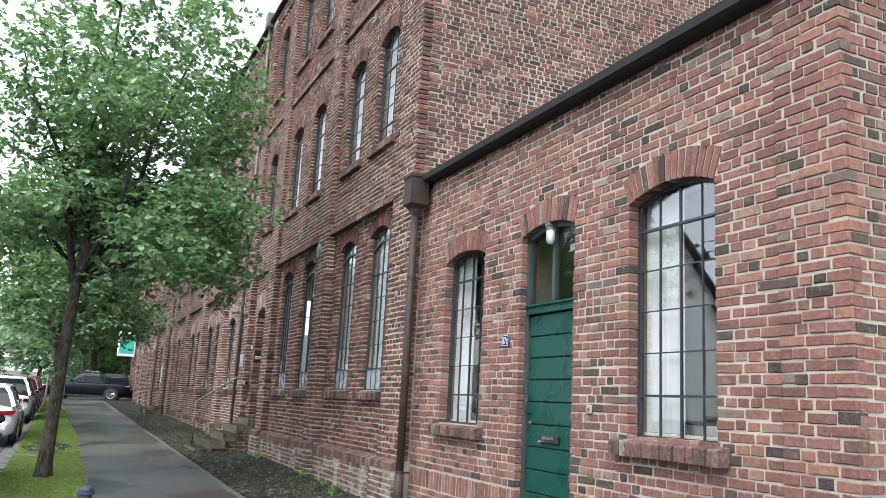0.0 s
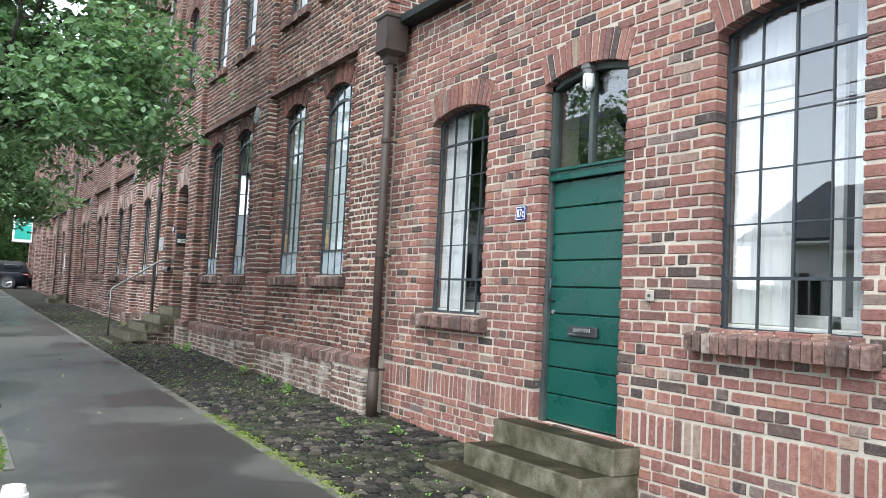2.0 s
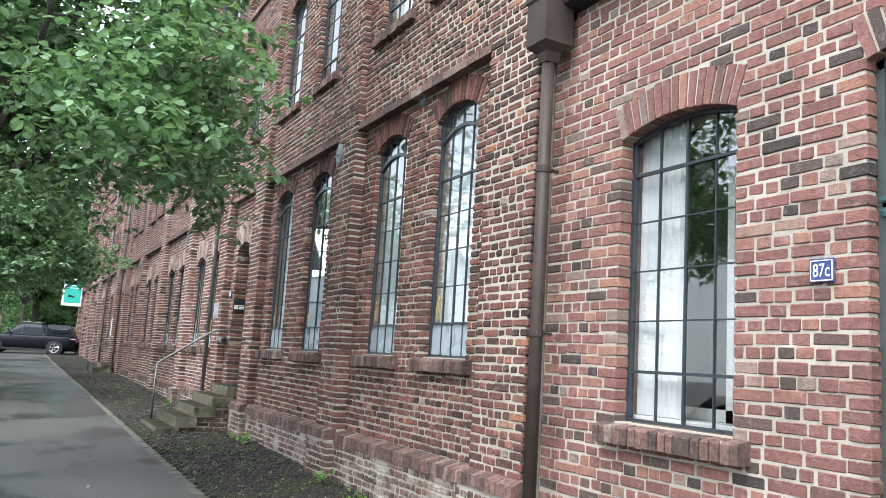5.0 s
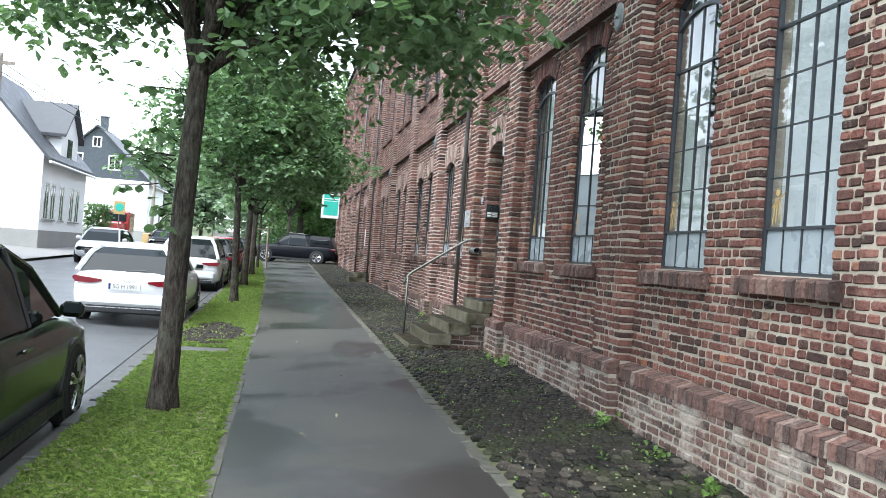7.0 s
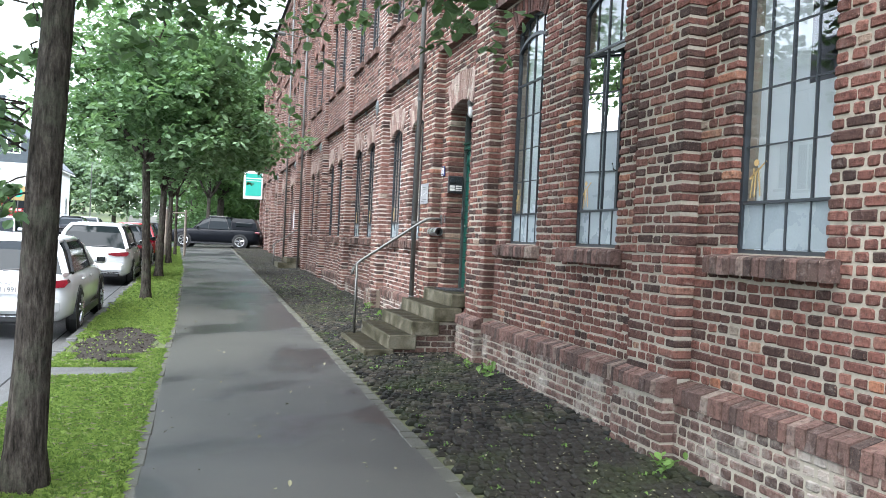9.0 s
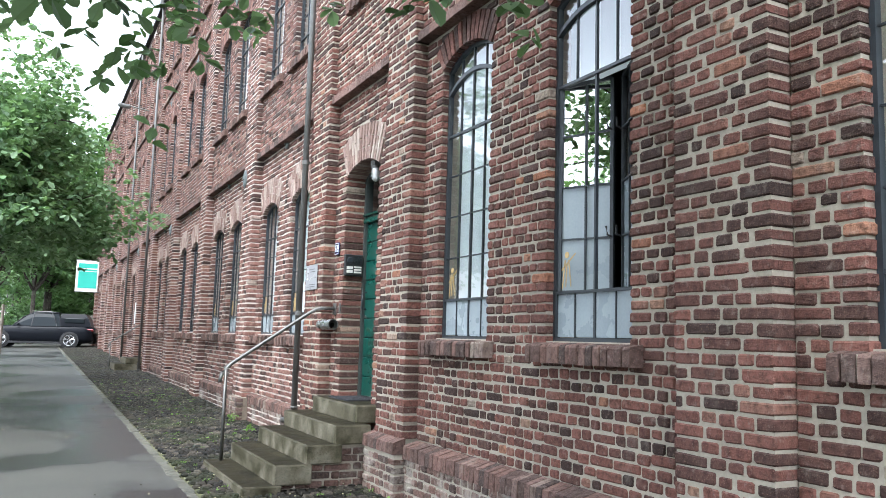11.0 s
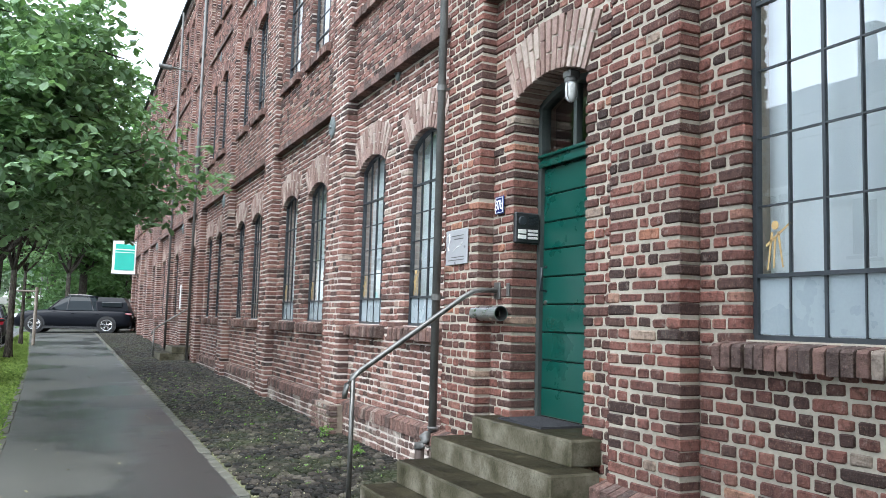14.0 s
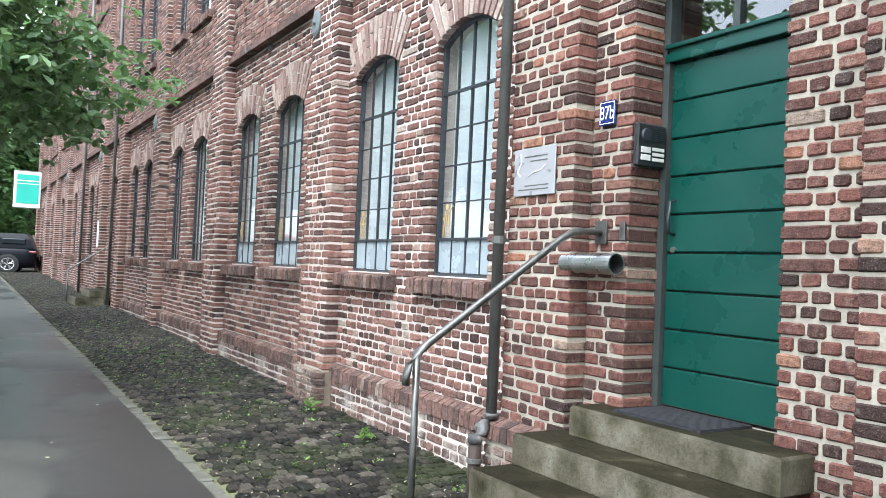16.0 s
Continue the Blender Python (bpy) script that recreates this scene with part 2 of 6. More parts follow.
def paint(name, colour, rough=0.25, coat=0.6, spec=0.5):
    m, t, b = nodes_of(name, rough, 0, spec)
    v = position(t)
    n = noise_tex(t, v, 3, 4)
    t.links.new(ramp(t, n, [(0.3, tuple(c * 0.9 for c in colour)), (0.7, colour)]), b.inputs["Base Color"])
    b.inputs["Coat Weight"].default_value = coat
    b.inputs["Coat Roughness"].default_value = 0.06
    return m


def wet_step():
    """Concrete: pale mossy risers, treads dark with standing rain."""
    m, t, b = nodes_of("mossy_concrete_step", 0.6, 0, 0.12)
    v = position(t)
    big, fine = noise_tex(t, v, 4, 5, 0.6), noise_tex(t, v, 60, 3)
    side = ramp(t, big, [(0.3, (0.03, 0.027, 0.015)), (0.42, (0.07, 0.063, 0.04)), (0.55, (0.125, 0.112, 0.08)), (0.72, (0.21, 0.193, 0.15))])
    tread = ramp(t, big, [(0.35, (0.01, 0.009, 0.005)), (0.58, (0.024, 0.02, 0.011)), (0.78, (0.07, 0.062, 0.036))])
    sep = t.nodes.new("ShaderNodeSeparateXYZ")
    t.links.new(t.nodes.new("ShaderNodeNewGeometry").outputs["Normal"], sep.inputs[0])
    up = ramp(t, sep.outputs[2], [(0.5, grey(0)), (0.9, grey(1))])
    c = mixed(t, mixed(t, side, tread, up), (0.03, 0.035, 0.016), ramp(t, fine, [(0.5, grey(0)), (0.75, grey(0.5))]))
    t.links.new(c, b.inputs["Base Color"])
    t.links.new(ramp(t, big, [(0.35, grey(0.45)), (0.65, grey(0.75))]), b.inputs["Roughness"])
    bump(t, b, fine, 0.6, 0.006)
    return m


def furrowed_bark():
    m, t, b = nodes_of("grey_brown_bark", 0.92, 0, 0.15)
    mp = t.nodes.new("ShaderNodeMapping")
    mp.inputs["Scale"].default_value = (1, 1, 0.22)
    t.links.new(position(t), mp.inputs["Vector"])
    fur, spots, lichen = noise_tex(t, mp.outputs[0], 38, 5, 0.65), noise_tex(t, position(t), 70, 3), noise_tex(t, position(t), 5, 5, 0.6)
    c = ramp(t, fur, [(0.32, (0.012, 0.01, 0.008)), (0.5, (0.055, 0.046, 0.038)), (0.7, (0.12, 0.104, 0.088))])
    c = mixed(t, c, (0.11, 0.12, 0.085), ramp(t, lichen, [(0.52, grey(0)), (0.7, grey(0.5))]))
    c = mixed(t, c, (0.02, 0.017, 0.014), ramp(t, spots, [(0.55, grey(0)), (0.75, grey(0.5))]))
    t.links.new(c, b.inputs["Base Color"])
    bump(t, b, fur, 1.0, 0.03)
    return m


bark = furrowed_bark()
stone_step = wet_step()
asphalt = wet_asphalt()
leaf_mat = leaf_material("broad_green_leaf", (0.03, 0.072, 0.03), (0.19, 0.285, 0.16))
leaf_far = leaf_material("dark_green_foliage", (0.03, 0.07, 0.028), (0.11, 0.185, 0.08), 0.6)
# Distance haze is mixed into this leaf colour.
leaf_hazy = leaf_material("haze_tinted_foliage", (0.12, 0.17, 0.12), (0.22, 0.28, 0.2), 0.7)
grass_mat = leaf_material("mown_grass_blade", (0.08, 0.13, 0.028), (0.215, 0.285, 0.068), 0.6)
grass_ground = surface("turf_soil", (0.04, 0.055, 0.02), (0.13, 0.155, 0.055), 3, 60, 0.95, relief=0.8)
def wet_cobble():
    m, t, b = nodes_of("mossy_dark_cobble", 0.6, 0, 0.2)
    v = position(t)
    rnd = t.nodes.new("ShaderNodeNewGeometry").outputs["Random Per Island"]
    big, fine = noise_tex(t, v, 1.3, 4), noise_tex(t, v, 60, 3)
    c = ramp(t, rnd, [(0.0, (0.006, 0.006, 0.005)), (0.5, (0.018, 0.016, 0.013)), (0.85, (0.045, 0.038, 0.03)), (1.0, (0.085, 0.075, 0.06))])
    c = mixed(t, c, (0.03, 0.04, 0.012), ramp(t, big, [(0.48, grey(0)), (0.68, grey(0.6))]))
    c = mixed(t, c, (0.004, 0.004, 0.003), ramp(t, fine, [(0.5, grey(0)), (0.75, grey(0.7))]))
    t.links.new(c, b.inputs["Base Color"])
    t.links.new(ramp(t, rnd, [(0.0, grey(0.5)), (1.0, grey(0.8))]), b.inputs["Roughness"])
    bump(t, b, fine, 0.8, 0.006)
    return m


cobble_mat = wet_cobble()
cobble_bed = surface("cobble_joint_soil", (0.045, 0.05, 0.02), (0.15, 0.155, 0.075), 4, 60, 0.95, relief=0.8)
weed_mat = leaf_material("fresh_weed_leaf", (0.07, 0.13, 0.03), (0.14, 0.23, 0.06))
straw_mat = surface("dry_leaf_litter", (0.13, 0.125, 0.07), (0.33, 0.31, 0.2), 30, 80, 0.9)
glass = glass_material("window_glass", (0.93, 0.96, 0.96))
frosted = surface("frosted_pane", (0.22, 0.26, 0.28), (0.3, 0.345, 0.365), 2, 60, 0.3, relief=0)
car_glass, _t, _b = nodes_of("dark_car_glass", 0.06, 0, 0.18)
_b.inputs["Base Color"].default_value = (0.012, 0.016, 0.018, 1)
tyre_mat = surface("tyre_rubber", (0.012, 0.012, 0.012), (0.03, 0.03, 0.03), 20, 80, 0.85)
rim_mat = surface("alloy_rim", (0.4, 0.4, 0.41), (0.6, 0.6, 0.61), 10, 80, 0.3, 0.9, relief=0)
lamp_red = surface("red_lamp_lens", (0.13, 0.004, 0.01), (0.2, 0.008, 0.016), 20, 80, 0.15, relief=0)
lamp_clear = surface("clear_lamp_lens", (0.55, 0.57, 0.58), (0.75, 0.77, 0.78), 20, 80, 0.1, relief=0)
lamp_glass = surface("milky_lamp_glass", (0.55, 0.56, 0.55), (0.72, 0.73, 0.72), 20, 80, 0.15, relief=0)

# ---- mesh helpers ----


class Shape:
    """Collects vertices and faces of one mesh."""

    def __init__(self):
        self.v, self.f = [], []

    def add(self, verts, faces):
        n = len(self.v)
        self.v.extend(verts)
        self.f.extend([tuple(i + n for i in f) for f in faces])

    def box(self, x0, x1, y0, y1, z0, z1, bev=0.0):
        if bev:
            b = min(bev, (x1 - x0) / 2.2, (y1 - y0) / 2.2, (z1 - z0) / 2.2)
            pts, idx = [], {}
            for i, (sx, ex) in enumerate(((x0, 1), (x1, -1))):
                for j, (sy, ey) in enumerate(((y0, 1), (y1, -1))):
                    for k, (sz, ez) in enumerate(((z0, 1), (z1, -1))):
                        for a in range(3):
                            p = [sx + ex * b, sy + ey * b, sz + ez * b]
                            p[a] = (sx, sy, sz)[a]
                            idx[i, j, k, a] = len(pts)
                            pts.append(tuple(p))
            fs = []
            for s in (0, 1):
                fs.append(tuple(idx[s, j, k, 0] for j, k in ((0, 0), (1, 0), (1, 1), (0, 1))))
                fs.append(tuple(idx[i, s, k, 1] for i, k in ((0, 0), (1, 0), (1, 1), (0, 1))))
                fs.append(tuple(idx[i, j, s, 2] for i, j in ((0, 0), (1, 0), (1, 1), (0, 1))))
                for r in (0, 1):
                    fs.append((idx[0, s, r, 1], idx[1, s, r, 1], idx[1, s, r, 2], idx[0, s, r, 2]))
                    fs.append((idx[s, 0, r, 0], idx[s, 1, r, 0], idx[s, 1, r, 2], idx[s, 0, r, 2]))
                    fs.append((idx[s, r, 0, 0], idx[s, r, 1, 0], idx[s, r, 1, 1], idx[s, r, 0, 1]))
            for i in (0, 1):
                for j in (0, 1):
                    for k in (0, 1):
                        fs.append(tuple(idx[i, j, k, a] for a in range(3)))
            self.add(pts, fs)
        else:
            self.add([(x, y, z) for x in (x0, x1) for y in (y0, y1) for z in (z0, z1)],
                     [(0, 1, 3, 2), (4, 6, 7, 5), (0, 4, 5, 1), (2, 3, 7, 6), (0, 2, 6, 4), (1, 5, 7, 3)])
        return self

    def prism(self, outline, x0, x1):
        """An outline in (y, z), drawn out along x."""
        n = len(outline)
        self.add([(x0, y, z) for y, z in outline] + [(x1, y, z) for y, z in outline],
                 [tuple(range(n)), tuple(range(2 * n - 1, n - 1, -1))] + [(i, (i + 1) % n, n + (i + 1) % n, n + i) for i in range(n)])
        return self

    def slab(self, outline, y0, y1):
        """An outline in (x, z), drawn out along y."""
        n = len(outline)
        self.add([(x, y0, z) for x, z in outline] + [(x, y1, z) for x, z in outline],
                 [tuple(range(n)), tuple(range(2 * n - 1, n - 1, -1))] + [(i, (i + 1) % n, n + (i + 1) % n, n + i) for i in range(n)])
        return self

    def tube(self, path, radii, sides=10, caps=True):
        pts = [Vector(p) for p in path]
        if not isinstance(radii, (list, tuple)):
            radii = [radii] * len(pts)
        vs, fs = [], []
        for i, p in enumerate(pts):
            d = (pts[min(i + 1, len(pts) - 1)] - pts[max(i - 1, 0)]).normalized()
            a = d.cross(Vector((0, 0, 1)) if abs(d.z) < 0.9 else Vector((1, 0, 0))).normalized()
            c = d.cross(a)
            for s in range(sides):
                w = 2 * math.pi * s / sides
                vs.append(tuple(p + radii[i] * (math.cos(w) * a + math.sin(w) * c)))
        for i in range(len(pts) - 1):
            for s in range(sides):
                q = (s + 1) % sides
                fs.append((i * sides + s, i * sides + q, (i + 1) * sides + q, (i + 1) * sides + s))
        if caps:
            fs += [tuple(range(sides)), tuple(range((len(pts) - 1) * sides, len(pts) * sides))]
        self.add(vs, fs)
        return self

    def loft(self, rings, closed=True, caps=True):
        n = len(rings[0])
        self_v = [tuple(p) for r in rings for p in r]
        fs = []
        for i in range(len(rings) - 1):
            for s in range(n if closed else n - 1):
                q = (s + 1) % n
                fs.append((i * n + s, i * n + q, (i + 1) * n + q, (i + 1) * n + s))
        if caps:
            fs += [tuple(range(n)), tuple(range((len(rings) - 1) * n, len(rings) * n))]
        self.add(self_v, fs)
        return self


def part(name, sh, material, parent=None, label="", smooth=False, bevel=0.0):
    me = bpy.data.meshes.new(name)
    me.from_pydata(sh.v, [], sh.f)
    if bevel or smooth:
        bm = bmesh.new()
        bm.from_mesh(me)
        bmesh.ops.recalc_face_normals(bm, faces=bm.faces)
        if bevel:
            bmesh.ops.bevel(bm, geom=bm.edges[:], offset=bevel, segments=2, affect="EDGES", clamp_overlap=True)
        bm.to_mesh(me)
        bm.free()
    if smooth:
        me.polygons.foreach_set("use_smooth", [True] * len(me.polygons))
    me.materials.append(material)
    ob = new(name, me)
    if parent is not None:
        ob.parent = parent
    if label:
        ob["label"] = label
    return ob


def thing(name, label, category, group="", kind="", at=(0, 0, 0)):
    ob = new(name)
    ob.location = at
    return tagged(ob, label, category, group, kind)


def single(name, sh, material, label, category, kind="", group="", smooth=False, bevel=0.0):
    return tagged(part(name, sh, material, None, "", smooth, bevel), label, category, group, kind)


rng = random.Random(7)

# ---- ground, from the wall to the far side of the road ----


def gy(y):
    return 0.177 + 0.0145 * (min(y, 70) - 14.4) + 0.006 * max(y - 70, 0)


def footway(x, y):
    """Height of the footway, which falls towards the kerb."""
    return gy(y) + 0.03 * (max(min(x, 4.4), -0.8) - 4.2)


def road_z(x, y):
    d = -x - 0.8
    return footway(-0.8, y) - 0.11 + 0.02 * min(d, 4.5) + 0.03 * max(d - 6, 0)


def verge_edge(y):
    """Where the grass ends and the path begins: the path widens towards the gateway."""
    return 0.56 if y < 22 else 0.56 - 0.0129 * (y - 22) if y < 36 else 0.38 - 0.0317 * (min(y, 60) - 36)


def strip(x0, x1, y0, y1, step, lift, zfun, nx=1):
    sh = Shape()
    n = max(1, int((y1 - y0) / step))
    ys = [y0 + (y1 - y0) * i / n for i in range(n + 1)]
    at = lambda v, y: v(y) if callable(v) else v
    vs = []
    for y in ys:
        a, b = at(x0, y), at(x1, y)
        vs += [(a + (b - a) * i / nx, y, zfun(a + (b - a) * i / nx, y) + lift) for i in range(nx + 1)]
    w = nx + 1
    sh.add(vs, [(i * w + k, i * w + k + 1, (i + 1) * w + k + 1, (i + 1) * w + k) for i in range(n) for k in range(nx)])
    return sh


ground = Shape()
gx = [-900, -300, -120, -60, -30, -14, -10.5, -4, 0, 4, 12, 40, 120, 300, 900]
gys = [-300, -100, -40, -10, 0, 20, 40, 60, 80, 120, 200, 350, 600, 1200, 2500]
hill = lambda x, y: 0.05 * max(y - 170, 0) * (1 if y < 600 else 430 / (y - 170)) + 0.02 * max(-x - 40, 0)
ground.add([(x, y, gy(y) - 0.42 + 0.03 * max(-x - 8, 0) * (1 if x > -60 else 0) + hill(x, y)) for y in gys for x in gx],
           [(j * 15 + i, j * 15 + i + 1, (j + 1) * 15 + i + 1, (j + 1) * 15 + i) for j in range(14) for i in range(14)])
single("ground", ground, grass_ground, "green and brown ground reaching the horizon", "ground", "structure")
single("footpath", strip(verge_edge, 2.46, -8, 62, 1, 0.0, footway, 3), asphalt, "wet dark grey asphalt footpath with lighter patches", "footpath", "structure")
single("road", strip(-8.2, -0.78, -30, 190, 2, 0.0, road_z, 6), road_mat, "wet grey asphalt road with parked cars", "road", "structure")
single("grass_verge", strip(-0.66, verge_edge, 8.9, 62, 1, -0.012, footway, 2), grass_ground, "green mown grass verge between path and kerb", "grass verge", "structure")
single("driveway_verge", strip(-0.66, 0.56, -8, 8.9, 1, 0.002, footway, 2), asphalt, "dark asphalt crossing between path and kerb", "pavement", "structure")
single("cobble_bed", strip(2.46, 4.6, -8, 62, 1, -0.032, footway, 2), cobble_bed, "dark mossy soil bed under the cobbles", "ground", "structure")
single("yard_ground", strip(-0.66, 14, 60.0, 64, 1, 0.004, footway, 3), asphalt, "grey asphalt gateway behind the brick building", "ground", "structure")
kerb = thing("kerb", "grey granite kerb stones along the wet road", "kerb", "", "structure")
kb = Shape()
for i in range(64):
    y = -6 + i
    z = footway(-0.7, y + 0.5)
    kb2 = Shape().box(-0.8, -0.665, y + 0.006, y + 0.994, z - 0.16, z + 0.004 + rng.uniform(-0.003, 0.003), 0.012)
    part("kerb_stone", kb2, wet_kerb, kerb)
part("gutter_course", strip(-1.0, -0.83, -8, 62, 1, 0.008, road_z), wet_kerb, kerb, "dark wet gutter strip")
# Flat near-black strip drawn in place of an open joint.
part("gutter_joint", strip(-1.028, -1.002, -8, 62, 1, 0.007, road_z), dark_gap, kerb, "flat dark strip for the gutter joint")
single("far_kerb", strip(-8.35, -8.2, -30, 150, 2, 0.1, road_z), kerb_mat, "grey kerb of the opposite pavement", "kerb", "structure")
single("far_pavement", strip(-12.5, -8.3, -30, 150, 2, 0.1, road_z, 2), kerb_mat, "light grey pavement across the road", "pavement", "structure")
marks = thing("road_marking", "white dashed centre line on the wet road", "road marking", "", "structure")
for i in range(14):
    y = 12 + 9 * i
    part("dash", strip(-4.5, -4.38, y, y + 4, 1, 0.006, road_z), line_mat, marks)

# edging between path and grass: small concrete setts, and granite edging along the cobbles
edge_l = thing("path_edging", "worn grey concrete edging of the path", "edging", "", "structure")
for i in range(60):
    y = 8.95 + i * 0.4
    z, e = footway(0.56, y), verge_edge(y) - 0.56
    sh = Shape().box(0.49 + e + rng.uniform(-0.01, 0.01), 0.575 + e + rng.uniform(-0.008, 0.008), y + 0.006, y + 0.394, z - 0.1, z + rng.uniform(0.0, 0.016), 0.008)
    part("edging_stone", sh, sett_mat, edge_l)

# cobbles
cob = thing("cobble_strip", "dark mossy cobble paving along the brick wall", "paving", "", "structure")
many = Shape()
edge_many = Shape()
count = 0
y = 0.0
row = 0
while y < 60:
    d = rng.uniform(0.095, 0.12)
    x = 2.58 + (0.05 if row % 2 else 0)
    while x < 4.32:
        w = rng.uniform(0.085, 0.115)
        z = footway(x, y) + rng.uniform(-0.009, 0.007)
        near = 13.2 < y < 15.3 and 2.6 < x < 4.0
        j = [rng.uniform(-0.012, 0.012) for _ in range(8)]
        tgt = Shape() if near and count < 300 else many
        b = 0.016
        x0, x1, y0, y1 = x + 0.009, x + w - 0.009, y + 0.009, y + d - 0.009
        low = [(x0 + j[0] * .5, y0, z - 0.05), (x1, y0 + j[1] * .5, z - 0.05), (x1 + j[2] * .5, y1, z - 0.05), (x0, y1 + j[3] * .5, z - 0.05)]
        mid = [(p[0], p[1], z - 0.016) for p in low]
        cx, cy = (x0 + x1) / 2, (y0 + y1) / 2
        top = [(cx + (p[0] - cx) * 0.7, cy + (p[1] - cy) * 0.7, z + j[4 + k] * 0.35) for k, p in enumerate(low)]
        tgt.loft([low, mid, top])
        if tgt is not many:
            part("cobble", tgt, cobble_mat, cob)
            count += 1
        x += w
    y += d
    row += 1
y = -1.0
while y < 60:
    d = rng.uniform(0.16, 0.3)
    z = footway(2.5, y)
    edge_many.box(2.44 + rng.uniform(-.012, .012), 2.56 + rng.uniform(-.01, .01), y + .006, y + d - .006, z - .06, z + rng.uniform(-.006, .008), .01)
    y += d
tagged(part("cobble_field", many, cobble_mat, cob, "uneven dark cobbles"), kind="stuff")
tagged(part("edge_setts", edge_many, sett_mat, cob, "grey edging setts"), kind="stuff")

# ---- brick walls ----
COURSE, COURSE_ANNEX = 0.0752, 0.08


class Opening:
    def __init__(self, y0, y1, z0, spring, rise, ring=0.25):
        self.y0, self.y1, self.z0, self.spring, self.rise, self.ring = y0, y1, z0, spring, rise, ring
        self.c, self.h = (y0 + y1) / 2, (y1 - y0) / 2
        self.R = (self.h ** 2 + rise ** 2) / (2 * rise)
        self.zc = spring + rise - self.R
        self.ang = math.asin(self.h / self.R)

    def arc(self, n=10, grow=0.0):
        r = self.R + grow
        return [(self.c + r * math.sin(a), self.zc + r * math.cos(a)) for a in (self.ang * (2 * i / n - 1) for i in range(n + 1))]

    def blocked(self, z):
        if z < self.z0:
            return None
        if z < self.spring:
            return (self.y0, self.y1)
        r = self.R + self.ring
        if z - self.zc >= r:
            return None
        w = min(math.sqrt(r * r - (z - self.zc) ** 2), self.h + (z - self.spring) * math.tan(self.ang))
        return (self.c - w, self.c + w)


def along_y(X):
    return lambda d, u, z: (X + d, u, z)


def along_x(Y):
    return lambda d, u, z: (u, Y + d, z)


def one_brick(sh, put, d0, d1, u0, u1, z0, z1, r, fine=True, wear=1.0):
    j = lambda s: r.uniform(-s, s)
    d0 += j(0.004)
    zz = j(0.004)
    u0, u1, z0, z1 = u0 + j(0.006), u1 + j(0.006), z0 + zz + j(0.004), z1 + zz + j(0.004)
    if fine:
        # eight-sided worn outline, softened towards the face
        k = [r.uniform(0.004, 0.02) * wear for _ in range(4)]
        out = [(u0, z0 + k[0] * .7), (u0 + j(.002), z1 - k[1] * .7), (u0 + k[1], z1 + j(.003)), (u1 - k[2], z1 + j(.003)), (u1, z1 - k[2] * .7), (u1 + j(.002), z0 + k[3] * .7), (u1 - k[3], z0 + j(.003)), (u0 + k[0], z0 + j(.003))]
        cu, cz = (u0 + u1) / 2, (z0 + z1) / 2
        su, sz, t = 1 - 0.018 * wear / max(u1 - u0, .04), 1 - 0.018 * wear / max(z1 - z0, .03), j(0.0035)
        v = [put(d0 + t * (u - cu) / (u1 - u0) + j(.0015), cu + (u - cu) * su, cz + (z - cz) * sz) for u, z in out]
        v += [put(d0 + 0.011 * wear, u, z) for u, z in out] + [put(d1, u, z) for u, z in out]
        f = [tuple(range(8))]
        for b in (0, 8):
            f += [(b + i, b + 8 + i, b + 8 + (i + 1) % 8, b + (i + 1) % 8) for i in range(8)]
    else:
        v = [put(d0, u, z) for u, z in ((u0, z0), (u0, z1), (u1, z1), (u1, z0))] + [put(d1, u, z) for u, z in ((u0, z0), (u0, z1), (u1, z1), (u1, z0))]
        f = [(0, 1, 2, 3)] + [(i, 4 + i, 4 + (i + 1) % 4, (i + 1) % 4) for i in range(4)]
    sh.add(v, f)


